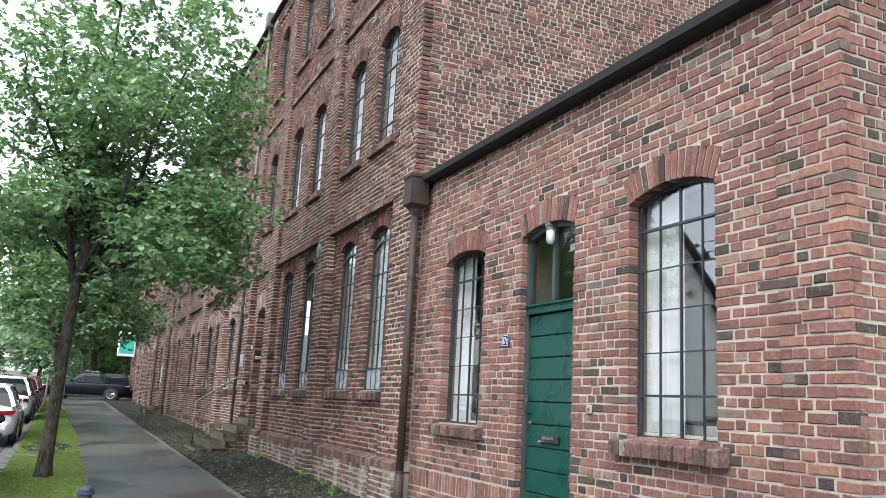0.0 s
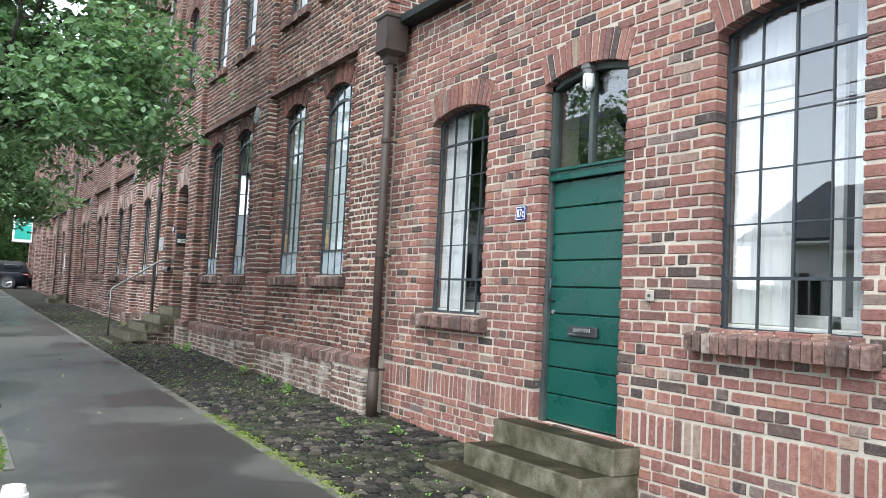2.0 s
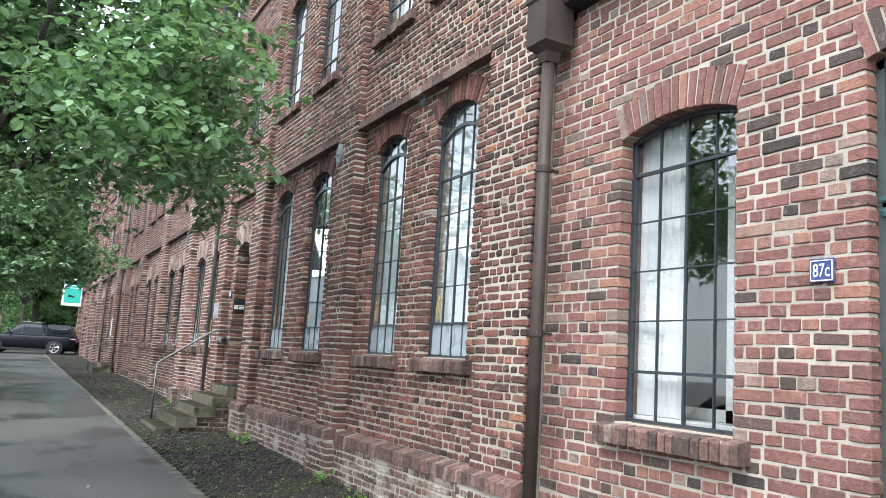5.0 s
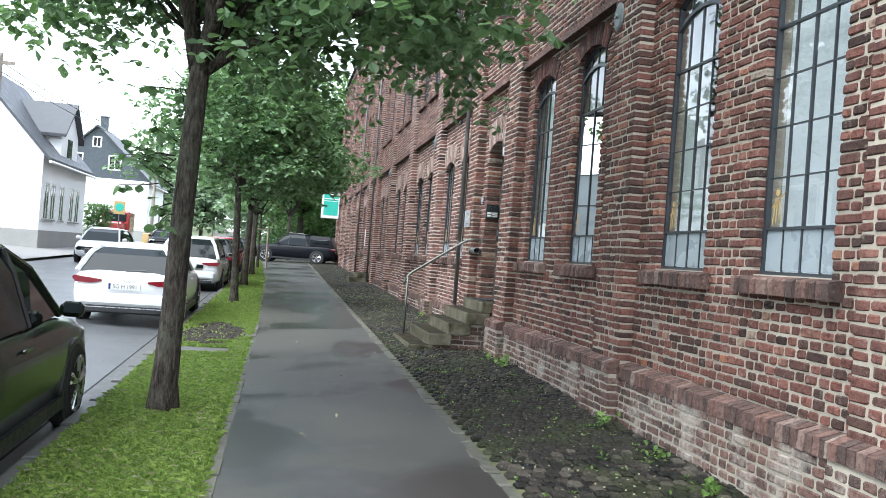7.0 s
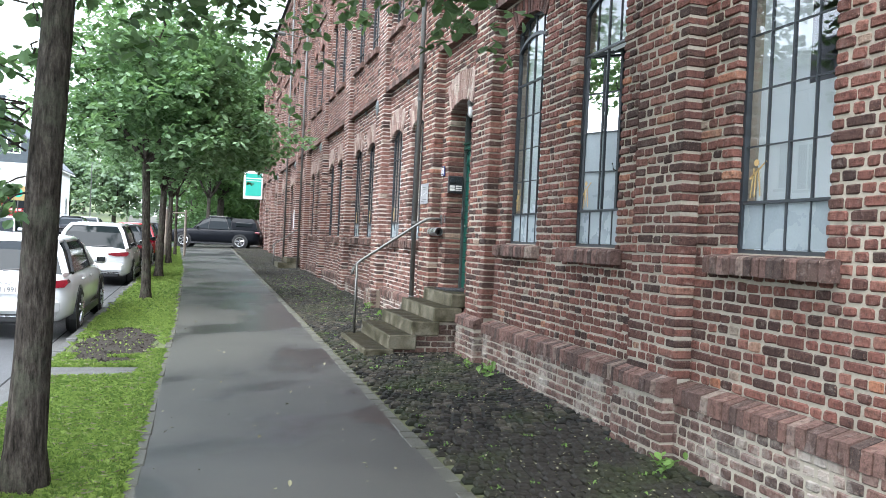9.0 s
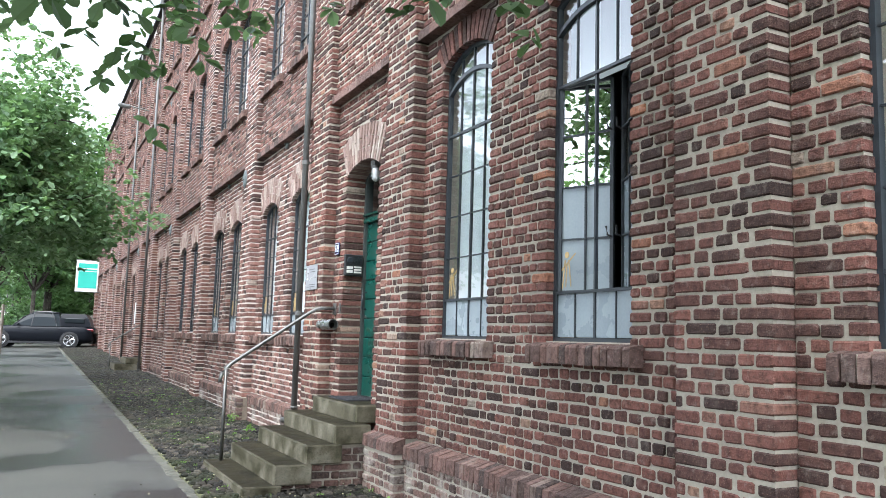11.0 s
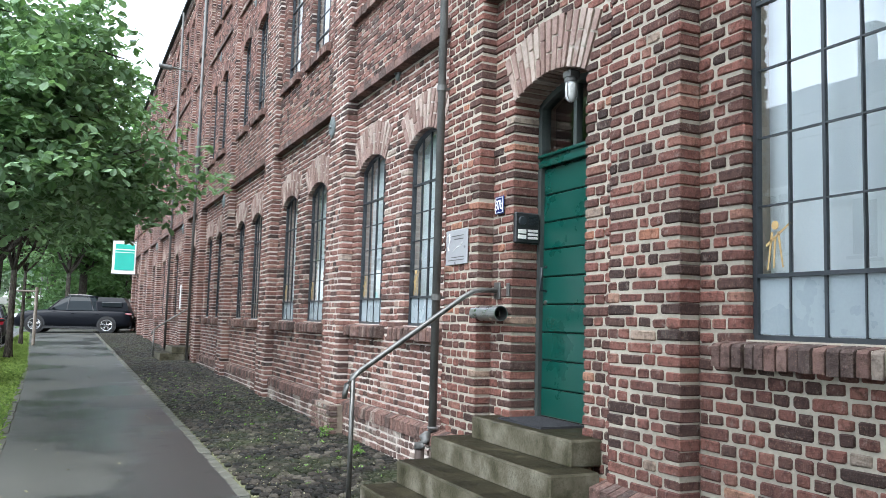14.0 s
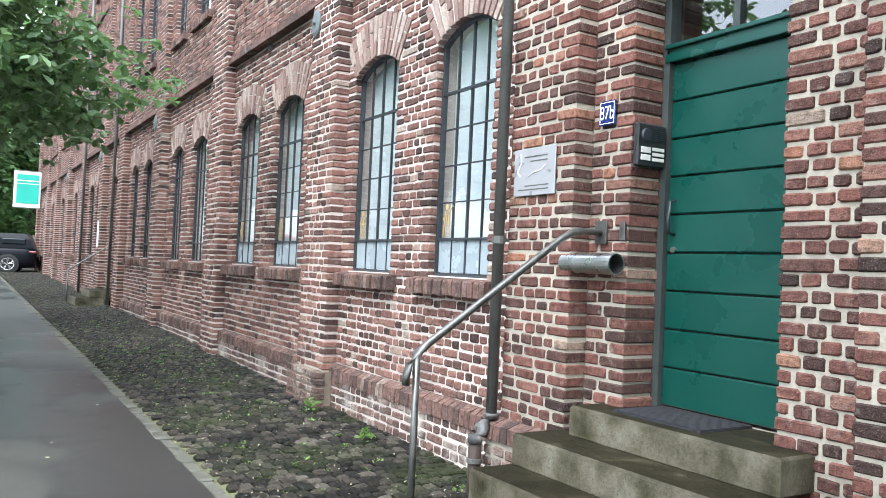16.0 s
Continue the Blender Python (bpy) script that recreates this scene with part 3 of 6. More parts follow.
def lay(sh, put, u0, u1, z0, z1, openings=(), deep=0.1, bond="header", fine=True, pick=None, seed=1, smeared=False, stretch=0.15):
    """Courses of brick on a face, round its openings. pick(u, z): a shape of its own for that brick, or None."""
    r = random.Random(seed)
    ju, jz = (0.02, 0.0162) if bond == "header" else (0.0165, 0.0142)
    if smeared:
        ju, jz = 0.021, 0.017
    if z0 > 4.4:
        # the upper storeys are pointed wider
        ju, jz = 0.024, 0.0195
    if not fine:
        ju, jz = max(ju, 0.028), max(jz, 0.022)
    rise = COURSE if bond == "header" else COURSE_ANNEX
    k = int(math.floor(z0 / rise))
    while k * rise < z1 - 0.02:
        a, b = max(k * rise, z0), min(k * rise + rise - jz, z1)
        k += 1
        if b - a < 0.03:
            continue
        zm = (a + b) / 2
        spans = [(u0, u1)]
        for o in openings:
            blk = o.blocked(zm)
            if blk:
                spans = [s for p, q in spans for s in ((p, min(q, blk[0])), (max(p, blk[1]), q)) if s[1] - s[0] > 0.03]
        for p, q in spans:
            cuts, u = [p], p
            first = True
            while u < q - 1e-6:
                if bond == "header":
                    w = 0.215 if r.random() < stretch else 0.101
                else:
                    w = 0.106 if k % 2 or r.random() < 0.22 else 0.232
                if first:
                    w, first = (0.18 if k % 2 else 0.115), False
                w *= r.uniform(0.84, 1.12)
                u = min(u + w + ju, q + 1e-9)
                if q - u < 0.07:
                    u = q
                cuts.append(u)
            n = len(cuts) - 1
            for i in range(n):
                e = deep if i in (0, n - 1) else 0.03
                tgt = pick(cuts[i], zm) if pick else None
                if tgt is None:
                    one_brick(sh, put, 0, e, cuts[i] + (ju / 2 if i else 0), cuts[i + 1] - (ju / 2 if i < n - 1 else 0), a, b, r, fine, 0.8 if bond == "header" else 0.55)
                else:
                    one_brick(tgt, put, 0, e, cuts[i] + (ju / 2 if i else 0), cuts[i + 1] - (ju / 2 if i < n - 1 else 0), a, b, r, True, 0.8 if bond == "header" else 0.55)


def voussoirs(sh, put, o, deep, seed=1, split=False):
    r = random.Random(seed)
    n = max(7, int(round(2 * o.ang * (o.R + 0.1) / 0.078)))
    for i in range(n):
        a0, a1 = (o.ang * (2 * (i + e) / n - 1) for e in ((0.17, 0.83) if split else (0.12, 0.88)))
        radial = [(o.R, o.R + o.ring)]
        if split:
            s = o.R + o.ring * (0.36 if i % 2 else 0.64)
            radial = [(o.R, s - 0.006), (s + 0.006, o.R + o.ring)]
        for r0, r1 in radial:
            out = r.uniform(-0.004, 0.004)
            r1 += r.uniform(-0.008, 0.004)
            q = [(o.c + rr * math.sin(a), o.zc + rr * math.cos(a)) for rr, a in ((r0, a0), (r1, a0), (r1, a1), (r0, a1))]
            sh.add([put(out, u, z) for u, z in q] + [put(deep if r0 == o.R else 0.03, u, z) for u, z in q],
                   [(0, 1, 2, 3)] + [(m, 4 + m, 4 + (m + 1) % 4, (m + 1) % 4) for m in range(4)])


def bed(sh, X, u0, u1, z0, z1, openings, thick=0.4, back=0.012):
    """The mortar body of a wall, with its openings going through."""
    X += back
    u = u0
    wider = [Opening(o.y0 - 0.012, o.y1 + 0.012, o.z0, o.spring, o.rise + 0.014, o.ring) for o in openings]
    for o in sorted(wider, key=lambda o: o.y0):
        if o.y0 - u > 1e-4:
            sh.box(X, X + thick, u, o.y0, z0, z1)
        if o.z0 > z0:
            sh.box(X, X + thick, o.y0, o.y1, z0, o.z0)
        sh.prism([(o.y0, z1)] + o.arc() + [(o.y1, z1)], X, X + thick)
        u = o.y1
    if u1 - u > 1e-4:
        sh.box(X, X + thick, u, u1, z0, z1)


XA, XF, XP, XU = 4.34, 4.17, 4.31, 4.25
# annex, the low red-brick building
annex_open = {"window_1": Opening(4.575, 5.61, 1.325, 3.325, 0.105), "door": Opening(6.46, 7.46, 0.45, 3.335, 0.09), "window_2": Opening(8.325, 9.38, 1.3, 3.315, 0.095)}
AO = list(annex_open.values())
wa = Shape()
bed(wa, XA, 3.41, 10.25, -0.3, 4.55, AO, 0.4, 0.0075)
wa.box(4.75, 16, 3.411, 3.75, -0.3, 4.55)
wa.box(XA - 0.012, XA + 0.05, 3.412, 3.955, -0.3, 4.5)
wall_annex = single("wall_annex", wa, mortar_grey, "red brick wall of the low annex", "wall", "structure")
picked = []


def pick_annex(u, z):
    if 5.68 < u < 6.42 and 0.5 < z < 3.2 or 7.5 < u < 8.28 and 0.5 < z < 2.9:
        if len(picked) < 300:
            picked.append(Shape())
            return picked[-1]


sa = Shape()
lay(sa, along_y(XA), 3.97, 10.245, -0.05, 0.46, AO, 0.13, "mixed", True, None, 2)
for ua, ub in ((3.97, 6.46), (7.46, 10.245)):
    cells = int((ub - ua) / 0.079)
    for k in range(cells):
        u, e = ua + (ub - ua) * k / cells, ua + (ub - ua) * (k + 1) / cells
        one_brick(sa, along_y(XA), 0, 0.13 if k in (0, cells - 1) else 0.03, u + 0.008, e - 0.008, 0.475, 0.695, rng, True, 0.7)
lay(sa, along_y(XA - 0.022), 3.4, 3.96, -0.05, 4.53, (), 0.1, "mixed", True, None, 8)
lay(sa, along_y(XA), 3.97, 10.245, 0.71, 4.53, AO, 0.13, "mixed", True, pick_annex, 3)
lay(sa, along_x(3.4), 4.35, 9.0, -0.05, 4.5, (), 0.1, "mixed", False, None, 4)
for o in AO:
    voussoirs(sa, along_y(XA - 0.004), o, 0.13, 5)
tagged(part("brickwork", sa, brick_annex, wall_annex, "weathered red bricks with pale joints"), kind="stuff")
for p in picked:
    part("brick", p, brick_annex_ob, wall_annex)

# main building: piers between bays, each bay recessed with its string course
PIERS = [(10.25, 11.06), (14.34, 15.0), (18.5, 19.16), (20.98, 21.64), (24.7, 25.4), (28.7, 29.4), (32.8, 33.5), (36.8, 37.5), (39.65, 40.35), (43.5, 44.1), (47.2, 47.8), (50.9, 51.5), (54.5, 55.1), (59.1, 59.8)]
NEAR_W = {0: [(11.47, 12.35), (13.07, 13.95)], 1: [(15.53, 16.43), (17.27, 18.16)], 3: [(22.08, 22.94), (23.62, 24.53)], 4: [(25.92, 26.88), (27.5, 28.46)], 5: [(30.05, 30.95), (31.62, 32.44)], 6: [(34.2, 35.05), (35.68, 36.42)]}
TOP = 11.9
bays = []
for i in range(len(PIERS) - 1):
    a, b = PIERS[i][1], PIERS[i + 1][0]
    if b - a < 2.2:
        ws = []
    elif i in NEAR_W:
        ws = NEAR_W[i]
    else:
        s = (b - a - 1.64) / 3
        ws = [(a + s, a + s + 0.82), (b - s - 0.82, b - s)]
    bays.append((a, b, ws))
wm, wn, sm, sn, sf, sv, se, spl = (Shape() for _ in range(8))
picked_m = []


def pick_main(u, z):
    if (18.5 < u < 19.7 or 20.6 < u < 21.6) and 0.8 < z < 3.3 or 16.43 < u < 17.2 and 1.7 < z < 3.0:
        if len(picked_m) < 300:
            picked_m.append(Shape())
            return picked_m[-1]


windows, doors = [], []
for i, (a, b, ws) in enumerate(bays):
    near = a < 30
    tall = 4.28 if i < 2 else 3.73
    ring = 0.25 if i < 2 else 0.4
    g = [Opening(p, q, 1.68, tall - 0.14, 0.14, ring) for p, q in ws]
    if not ws:
        dc = (19.63, 20.64) if i == 2 else (38.1, 39.1)
        g = [Opening(*dc, 0.98 if i == 2 else 0.85, 3.56, 0.12, 0.42)]
        doors.append((i, g[0]))
    s2 = [Opening(p, q, 5.68, 7.52, 0.14, 0.25) for p, q in ws]
    s3 = [Opening(p, q, 9.3, 11.06, 0.14, 0.25) for p, q in ws]
    if not ws:
        m = (a + b) / 2
        s2 = [Opening(m - 0.4, m + 0.4, 5.68, 7.45, 0.2, 0.25)]
        s3 = [Opening(m - 0.4, m + 0.4, 9.3, 11.0, 0.2, 0.25)]
    body = wm if i < 3 else wn
    bed(body, XP, a, b, -0.4, 4.54, g)
    bed(body, XU, a, b, 4.54, 8.42, s2)
    bed(body, XU, a, b, 8.42, TOP, s3)
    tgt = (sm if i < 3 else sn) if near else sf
    lay(tgt, along_y(XP), a, b, 0.62, 4.52, g, 0.11 if ws else 0.3, "header", near, pick_main if near else None, 20 + i, i > 2)
    lay(tgt, along_y(XU), a, b, 4.62, 8.4, s2, 0.14, "header", a < 20, None, 60 + i)
    lay(tgt, along_y(XU), a, b, 8.5, TOP - 0.35, s3, 0.14, "header", False, None, 90 + i)
    for o in g:
        voussoirs(sv if i > 1 else tgt, along_y(XP - 0.004), o, 0.11 if ws else 0.3, 30 + i, o.ring > 0.3)
    for o in s2 + s3:
        voussoirs(tgt, along_y(XU - 0.004), o, 0.14, 31 + i)
    windows += [(o, XP, i, 1) for o in (g if ws else [])] + [(o, XU, i, 2) for o in s2] + [(o, XU, i, 3) for o in s3]
    if not ws:
        lay(tgt, along_y(XP), a, b, 0.1, 0.62, (), 0.05, "header", near, None, 220 + i)
    # string courses and toothed cornice
    for z in (4.54, 8.42):
        u = a
        while u < b:
            e = min(u + 0.25, b)
            se.box(XU - 0.055 + rng.uniform(-.004, .004), XP + 0.05, u + 0.004, e - 0.004, z - 0.015, z + 0.075)
            u = e
    for k in range(int((b - a) / 0.24)):
        u = a + 0.06 + k * 0.24
        se.box(XF + 0.01, XU + 0.03, u, u + 0.12, TOP - 0.3, TOP - 0.15)
    se.box(XF + 0.0, XU + 0.03, a, b, TOP - 0.15, TOP)
    # plinth of the bay, with a row of bricks on edge as its weathering
    if ws:
        px = 4.18 if i < 2 else 4.25
        body.box(px + 0.01, XP + 0.1, a, b, -0.4, 0.6)
        lay(spl, along_y(px), a, b, 0.02 + gy(a) - 0.2, 0.6, (), 0.05, "header", near, None, 120 + i)
        u = a
        while u < b - 0.02:
            e = min(u + rng.uniform(0.07, 0.085), b)
            q = [(px - 0.012 + rng.uniform(-.006, .006), 0.585), (px - 0.008 + rng.uniform(-.004, .004), 0.7 + rng.uniform(-.006, .006)), (XP + 0.02, 0.745), (XP + 0.02, 0.595)]
            se.slab(q, u + 0.005, e - 0.005)
            u = e
for i, (a, b) in enumerate(PIERS):
    near = a < 30
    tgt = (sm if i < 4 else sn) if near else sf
    (wm if i < 4 else wn).box(XF + 0.009, XP + 0.4, a + (0.03 if i == 0 else 0.01), b - 0.01, -0.4, TOP)
    lay(tgt, along_y(XF), a, b, 0.72 if i < 4 else gy(a) - 0.2, TOP - 0.15, (), 0.15, "header", near, pick_main if near else None, 150 + i, i > 3, 0.24)
    if i == 4:
        block = Shape().box(4.088, 4.4, a - 0.05, b + 0.05, 0.0, 0.66)
        foot = single("pier_foot", block, render_grey, "pale limewashed brick foot of a pier", "pier foot", "structure")
        fb = Shape()
        lay(fb, along_y(4.078), a - 0.06, b + 0.06, 0.05, 0.67, (), 0.1, "header", True, None, 410)
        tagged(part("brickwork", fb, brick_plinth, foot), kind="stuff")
    if i > 3:
        continue
    wm.box(4.085, XF + 0.1, a - 0.03, b + 0.03, -0.4, 0.62)
    lay(spl, along_y(4.075), a - 0.04, b + 0.04, gy(a) - 0.2, 0.63, (), 0.12, "header", near, None, 180 + i)
    u = a - 0.04
    while u < b + 0.02:
        e = min(u + 0.078, b + 0.04)
        se.slab([(4.062 + rng.uniform(-.006, .006), 0.625), (4.066, 0.725 + rng.uniform(-.006, .006)), (XF + 0.02, 0.77), (XF + 0.02, 0.625)], u + 0.004, e - 0.004)
        u = e
part_wall = single("wall_main_north", wn, mortar_pale, "brown brick factory wall with pale smeared pointing", "wall", "structure")
wall_main = single("wall_main", wm, mortar, "brown brick factory wall with piers and arched bays", "wall", "structure")
tagged(part("brickwork", sm, brick_main, wall_main, "dark brown-red hand-made bricks with wide lime joints"), kind="stuff")
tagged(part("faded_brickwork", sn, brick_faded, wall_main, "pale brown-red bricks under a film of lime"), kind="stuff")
tagged(part("arch_brickwork", sv, brick_arch, wall_main, "limewashed brick arches over door and windows"), kind="stuff")
tagged(part("far_brickwork", sf, brick_faded, wall_main, "brown-red bricks further along, toned paler than the near ones"), kind="stuff")
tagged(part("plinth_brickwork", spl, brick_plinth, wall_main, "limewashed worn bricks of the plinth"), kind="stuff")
tagged(part("edge_brickwork", se, brick_edge, wall_main, "dark bricks on edge of plinth, strings and cornice"), kind="stuff")
for p in picked_m:
    part("brick", p, brick_main_ob, wall_main)
# gable over the annex
wg = Shape().box(4.3, 17, 10.272, 10.7, 3.0, TOP)
wall_gable = single("wall_gable", wg, mortar, "brown brick gable wall above the annex roof", "wall", "structure")
sg = Shape()
lay(sg, along_x(10.262), 4.335, 13.5, 4.5, TOP, (), 0.05, "header", False, None, 200)
tagged(part("brickwork", sg, brick_main, wall_gable, "brown bricks with pale joints"), kind="stuff")
cop = Shape().box(XF - 0.12, XU + 0.4, 10.1, 59.9, TOP, TOP + 0.09, 0.01)
single("eaves_gutter", cop, gutter_mat, "dark metal gutter along the factory eaves", "gutter", "structure")
rf = Shape().slab([(XF - 0.05, TOP + 0.1), (14, TOP + 3.2), (22, TOP + 0.1)], 10.2, 59.8)
single("roof_main", rf, roof_tile, "dark pitched factory roof", "roof", "structure")
ra = Shape().slab([(4.24, 4.59), (4.26, 4.63), (7.8, 5.66), (12, 4.6)], 3.3, 10.24)
single("roof_annex", ra, gutter_mat, "dark bitumen roof of the annex", "roof", "structure")
ga = Shape().slab([(4.22, 4.53), (4.17, 4.55), (4.16, 4.625), (4.28, 4.64), (4.37, 4.64), (4.37, 4.53)], 3.25, 10.2)
single("gutter_annex", ga, gutter_mat, "dark gutter edge along the annex roof", "gutter", "structure")
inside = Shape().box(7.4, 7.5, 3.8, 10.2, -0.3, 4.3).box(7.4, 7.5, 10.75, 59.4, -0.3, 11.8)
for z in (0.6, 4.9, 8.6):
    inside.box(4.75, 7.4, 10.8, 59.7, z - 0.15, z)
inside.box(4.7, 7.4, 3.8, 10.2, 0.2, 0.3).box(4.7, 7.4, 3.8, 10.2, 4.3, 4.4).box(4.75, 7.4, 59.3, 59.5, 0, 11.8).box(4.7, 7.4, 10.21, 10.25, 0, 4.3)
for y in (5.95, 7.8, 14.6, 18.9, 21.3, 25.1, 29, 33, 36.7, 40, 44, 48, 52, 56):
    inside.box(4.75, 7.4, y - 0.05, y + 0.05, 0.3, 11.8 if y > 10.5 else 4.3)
single("interior_walls", inside, interior_mat, "rooms behind the windows, their dimness in the plaster colour", "interior wall", "structure")
single("wall_end", Shape().box(4.3, 17, 59.5, 59.8, -0.3, TOP), mortar, "brick end wall of the factory", "wall", "structure")

# ---- windows ----
pane_mesh = {}


def pane_object(mat, parent, x, y, z, w, h, r):
    key = mat.name
    if key not in pane_mesh:
        me = bpy.data.meshes.new("pane")
        sh = Shape()
        sh.add([(0, -0.5, -0.5), (0, -0.5, 0.5), (0, 0.5, 0.5), (0, 0.5, -0.5)], [(0, 1, 2, 3)])
        me.from_pydata(sh.v, [], sh.f)
        me.materials.append(mat)
        pane_mesh[key] = me
    ob = new("pane", pane_mesh[key])
    ob.parent = parent
    ob.matrix_basis = pose(x, y, z, 0, r.uniform(-0.5, 0.5), r.uniform(-0.6, 0.6)) @ Matrix.Diagonal((1, w, h, 1))
    ob.visible_shadow = False
    return ob


def sheet(sh, outline, x):
    sh.add([(x, y, z) for y, z in outline], [tuple(range(len(outline)))])


def arch_pane(o, z0, x, sub=12):
    sh = Shape()
    arc = [(y, z) for y, z in o.arc(sub, -0.03) if z > z0]
    sheet(sh, [(arc[0][0], z0)] + arc + [(arc[-1][0], z0)], x)
    return sh


def sill(o, X, parent, r, out=0.1, over=0.13, single_bricks=True):
    """Bricks on edge, sloping out under the window."""
    base = Shape().box(X - out + 0.02, X + 0.1, o.y0 - over + 0.01, o.y1 + over - 0.01, o.z0 - 0.13, o.z0 - 0.025)
    s = part("window_sill", base, mortar, parent, "sill of dark red bricks on edge")
    u, all_b = o.y0 - over, Shape()
    while u < o.y1 + over - 0.03:
        w = r.uniform(0.066, 0.078)
        d = r.uniform(-0.012, 0.008)
        sh = Shape() if single_bricks else all_b
        sh.slab([(X - out + d, o.z0 - 0.145 + r.uniform(-.006, .004)), (X - out + d, o.z0 - 0.04), (X - out + d + 0.012, o.z0 - 0.025), (X + 0.1, o.z0 + 0.005), (X + 0.1, o.z0 - 0.145)], u + 0.006, u + w - 0.006)
        if single_bricks:
            part("brick", sh, brick_edge_ob, s)
        u += w
    if not single_bricks:
        part("sill_bricks", all_b, brick_edge, s)


def steel_window(n, o, X, cols, bars, heavy, inset, detail, sills=True, arched=None, open_pane=False, frosty=True, tag=""):
    """bars: heights of glazing bars, from the sill up; heavy: which of them are the main transoms."""
    r = random.Random(500 + n)
    w = thing("window_%d" % n, tag or "arched steel window with small panes in the brick wall", "window", "", "structure")
    x = X + inset
    fr = Shape()
    fw = 0.026
    fr.box(x - 0.022, x + 0.02, o.y0 - 0.005, o.y0 + fw, o.z0, o.spring)
    fr.box(x - 0.022, x + 0.02, o.y1 - fw, o.y1 + 0.005, o.z0, o.spring)
    fr.box(x - 0.022, x + 0.02, o.y0 + fw, o.y1 - fw, o.z0 - 0.004, o.z0 + fw)
    top, low = o.arc(12, 0.01), o.arc(12, -fw)
    for i in range(12):
        fr.prism([top[i], top[i + 1], low[i + 1], low[i]], x - 0.022, x + 0.02)
    part("window_frame", fr, steel_frame, w, "dark grey steel frame")
    head = lambda y: o.zc + math.sqrt(max((o.R - 0.02) ** 2 - (y - o.c) ** 2, 0))
    ys = [o.y0 + fw / 2 + (o.y1 - o.y0 - fw) * k / cols for k in range(cols + 1)]
    for k in range(1, cols):
        b = 0.018 if 2 * k == cols or (cols == 3 and k == 2) else 0.009
        spans = [(o.z0 + 0.02, head(ys[k]))]
        if open_pane and 2 * k != cols:
            spans = [(o.z0 + 0.02, bars[0]), (bars[-1], head(ys[k]))]
        for za, zb in spans:
            part("glazing_bar", Shape().box(x - 0.009, x + 0.014, ys[k] - b / 2, ys[k] + b / 2, za, zb), steel_frame, w)
    for z in bars:
        if open_pane and z not in heavy:
            continue
        b = 0.021 if z in heavy else 0.009
        part("glazing_bar", Shape().box(x - (0.018 if z in heavy else 0.008), x + 0.0135, o.y0 + 0.02, o.y1 - 0.02, z - b / 2, z + b / 2), steel_frame, w)
    if arched:
        sh = Shape()
        for a0, a1 in zip(*(lambda p: (p[:-1], p[1:]))([(y, z - (o.spring + o.rise - arched)) for y, z in o.arc(12, -0.01)])):
            sh.prism([(a0[0], a0[1] + .018), (a1[0], a1[1] + .018), (a1[0], a1[1] - .018), (a0[0], a0[1] - .018)], x - 0.026, x + 0.0135)
        part("arched_transom", sh, steel_frame, w)
    if detail:
        zs = [o.z0 + 0.03] + list(bars)
        for a, b in zip(zs[:-1], zs[1:]):
            for k in range(cols):
                m = frosted if frosty and a == zs[0] else glass
                if open_pane and bars[0] <= a < bars[-1]:
                    continue
                pane_object(m, w, x, (ys[k] + ys[k + 1]) / 2, (a + b) / 2, ys[k + 1] - ys[k], b - a, r)
        g = part("pane", arch_pane(o, bars[-1], x), glass, w)
        g.visible_shadow = False
    else:
        sh = Shape()
        sheet(sh, [(o.y0, o.z0)] + o.arc(8) + [(o.y1, o.z0)], x)
        g = part("pane", sh, glass, w)
        g.visible_shadow = False
    if sills:
        sill(o, X, w, r, 0.1 if X != XU else 0.07, single_bricks=detail)
    return w, x, ys


number = 0
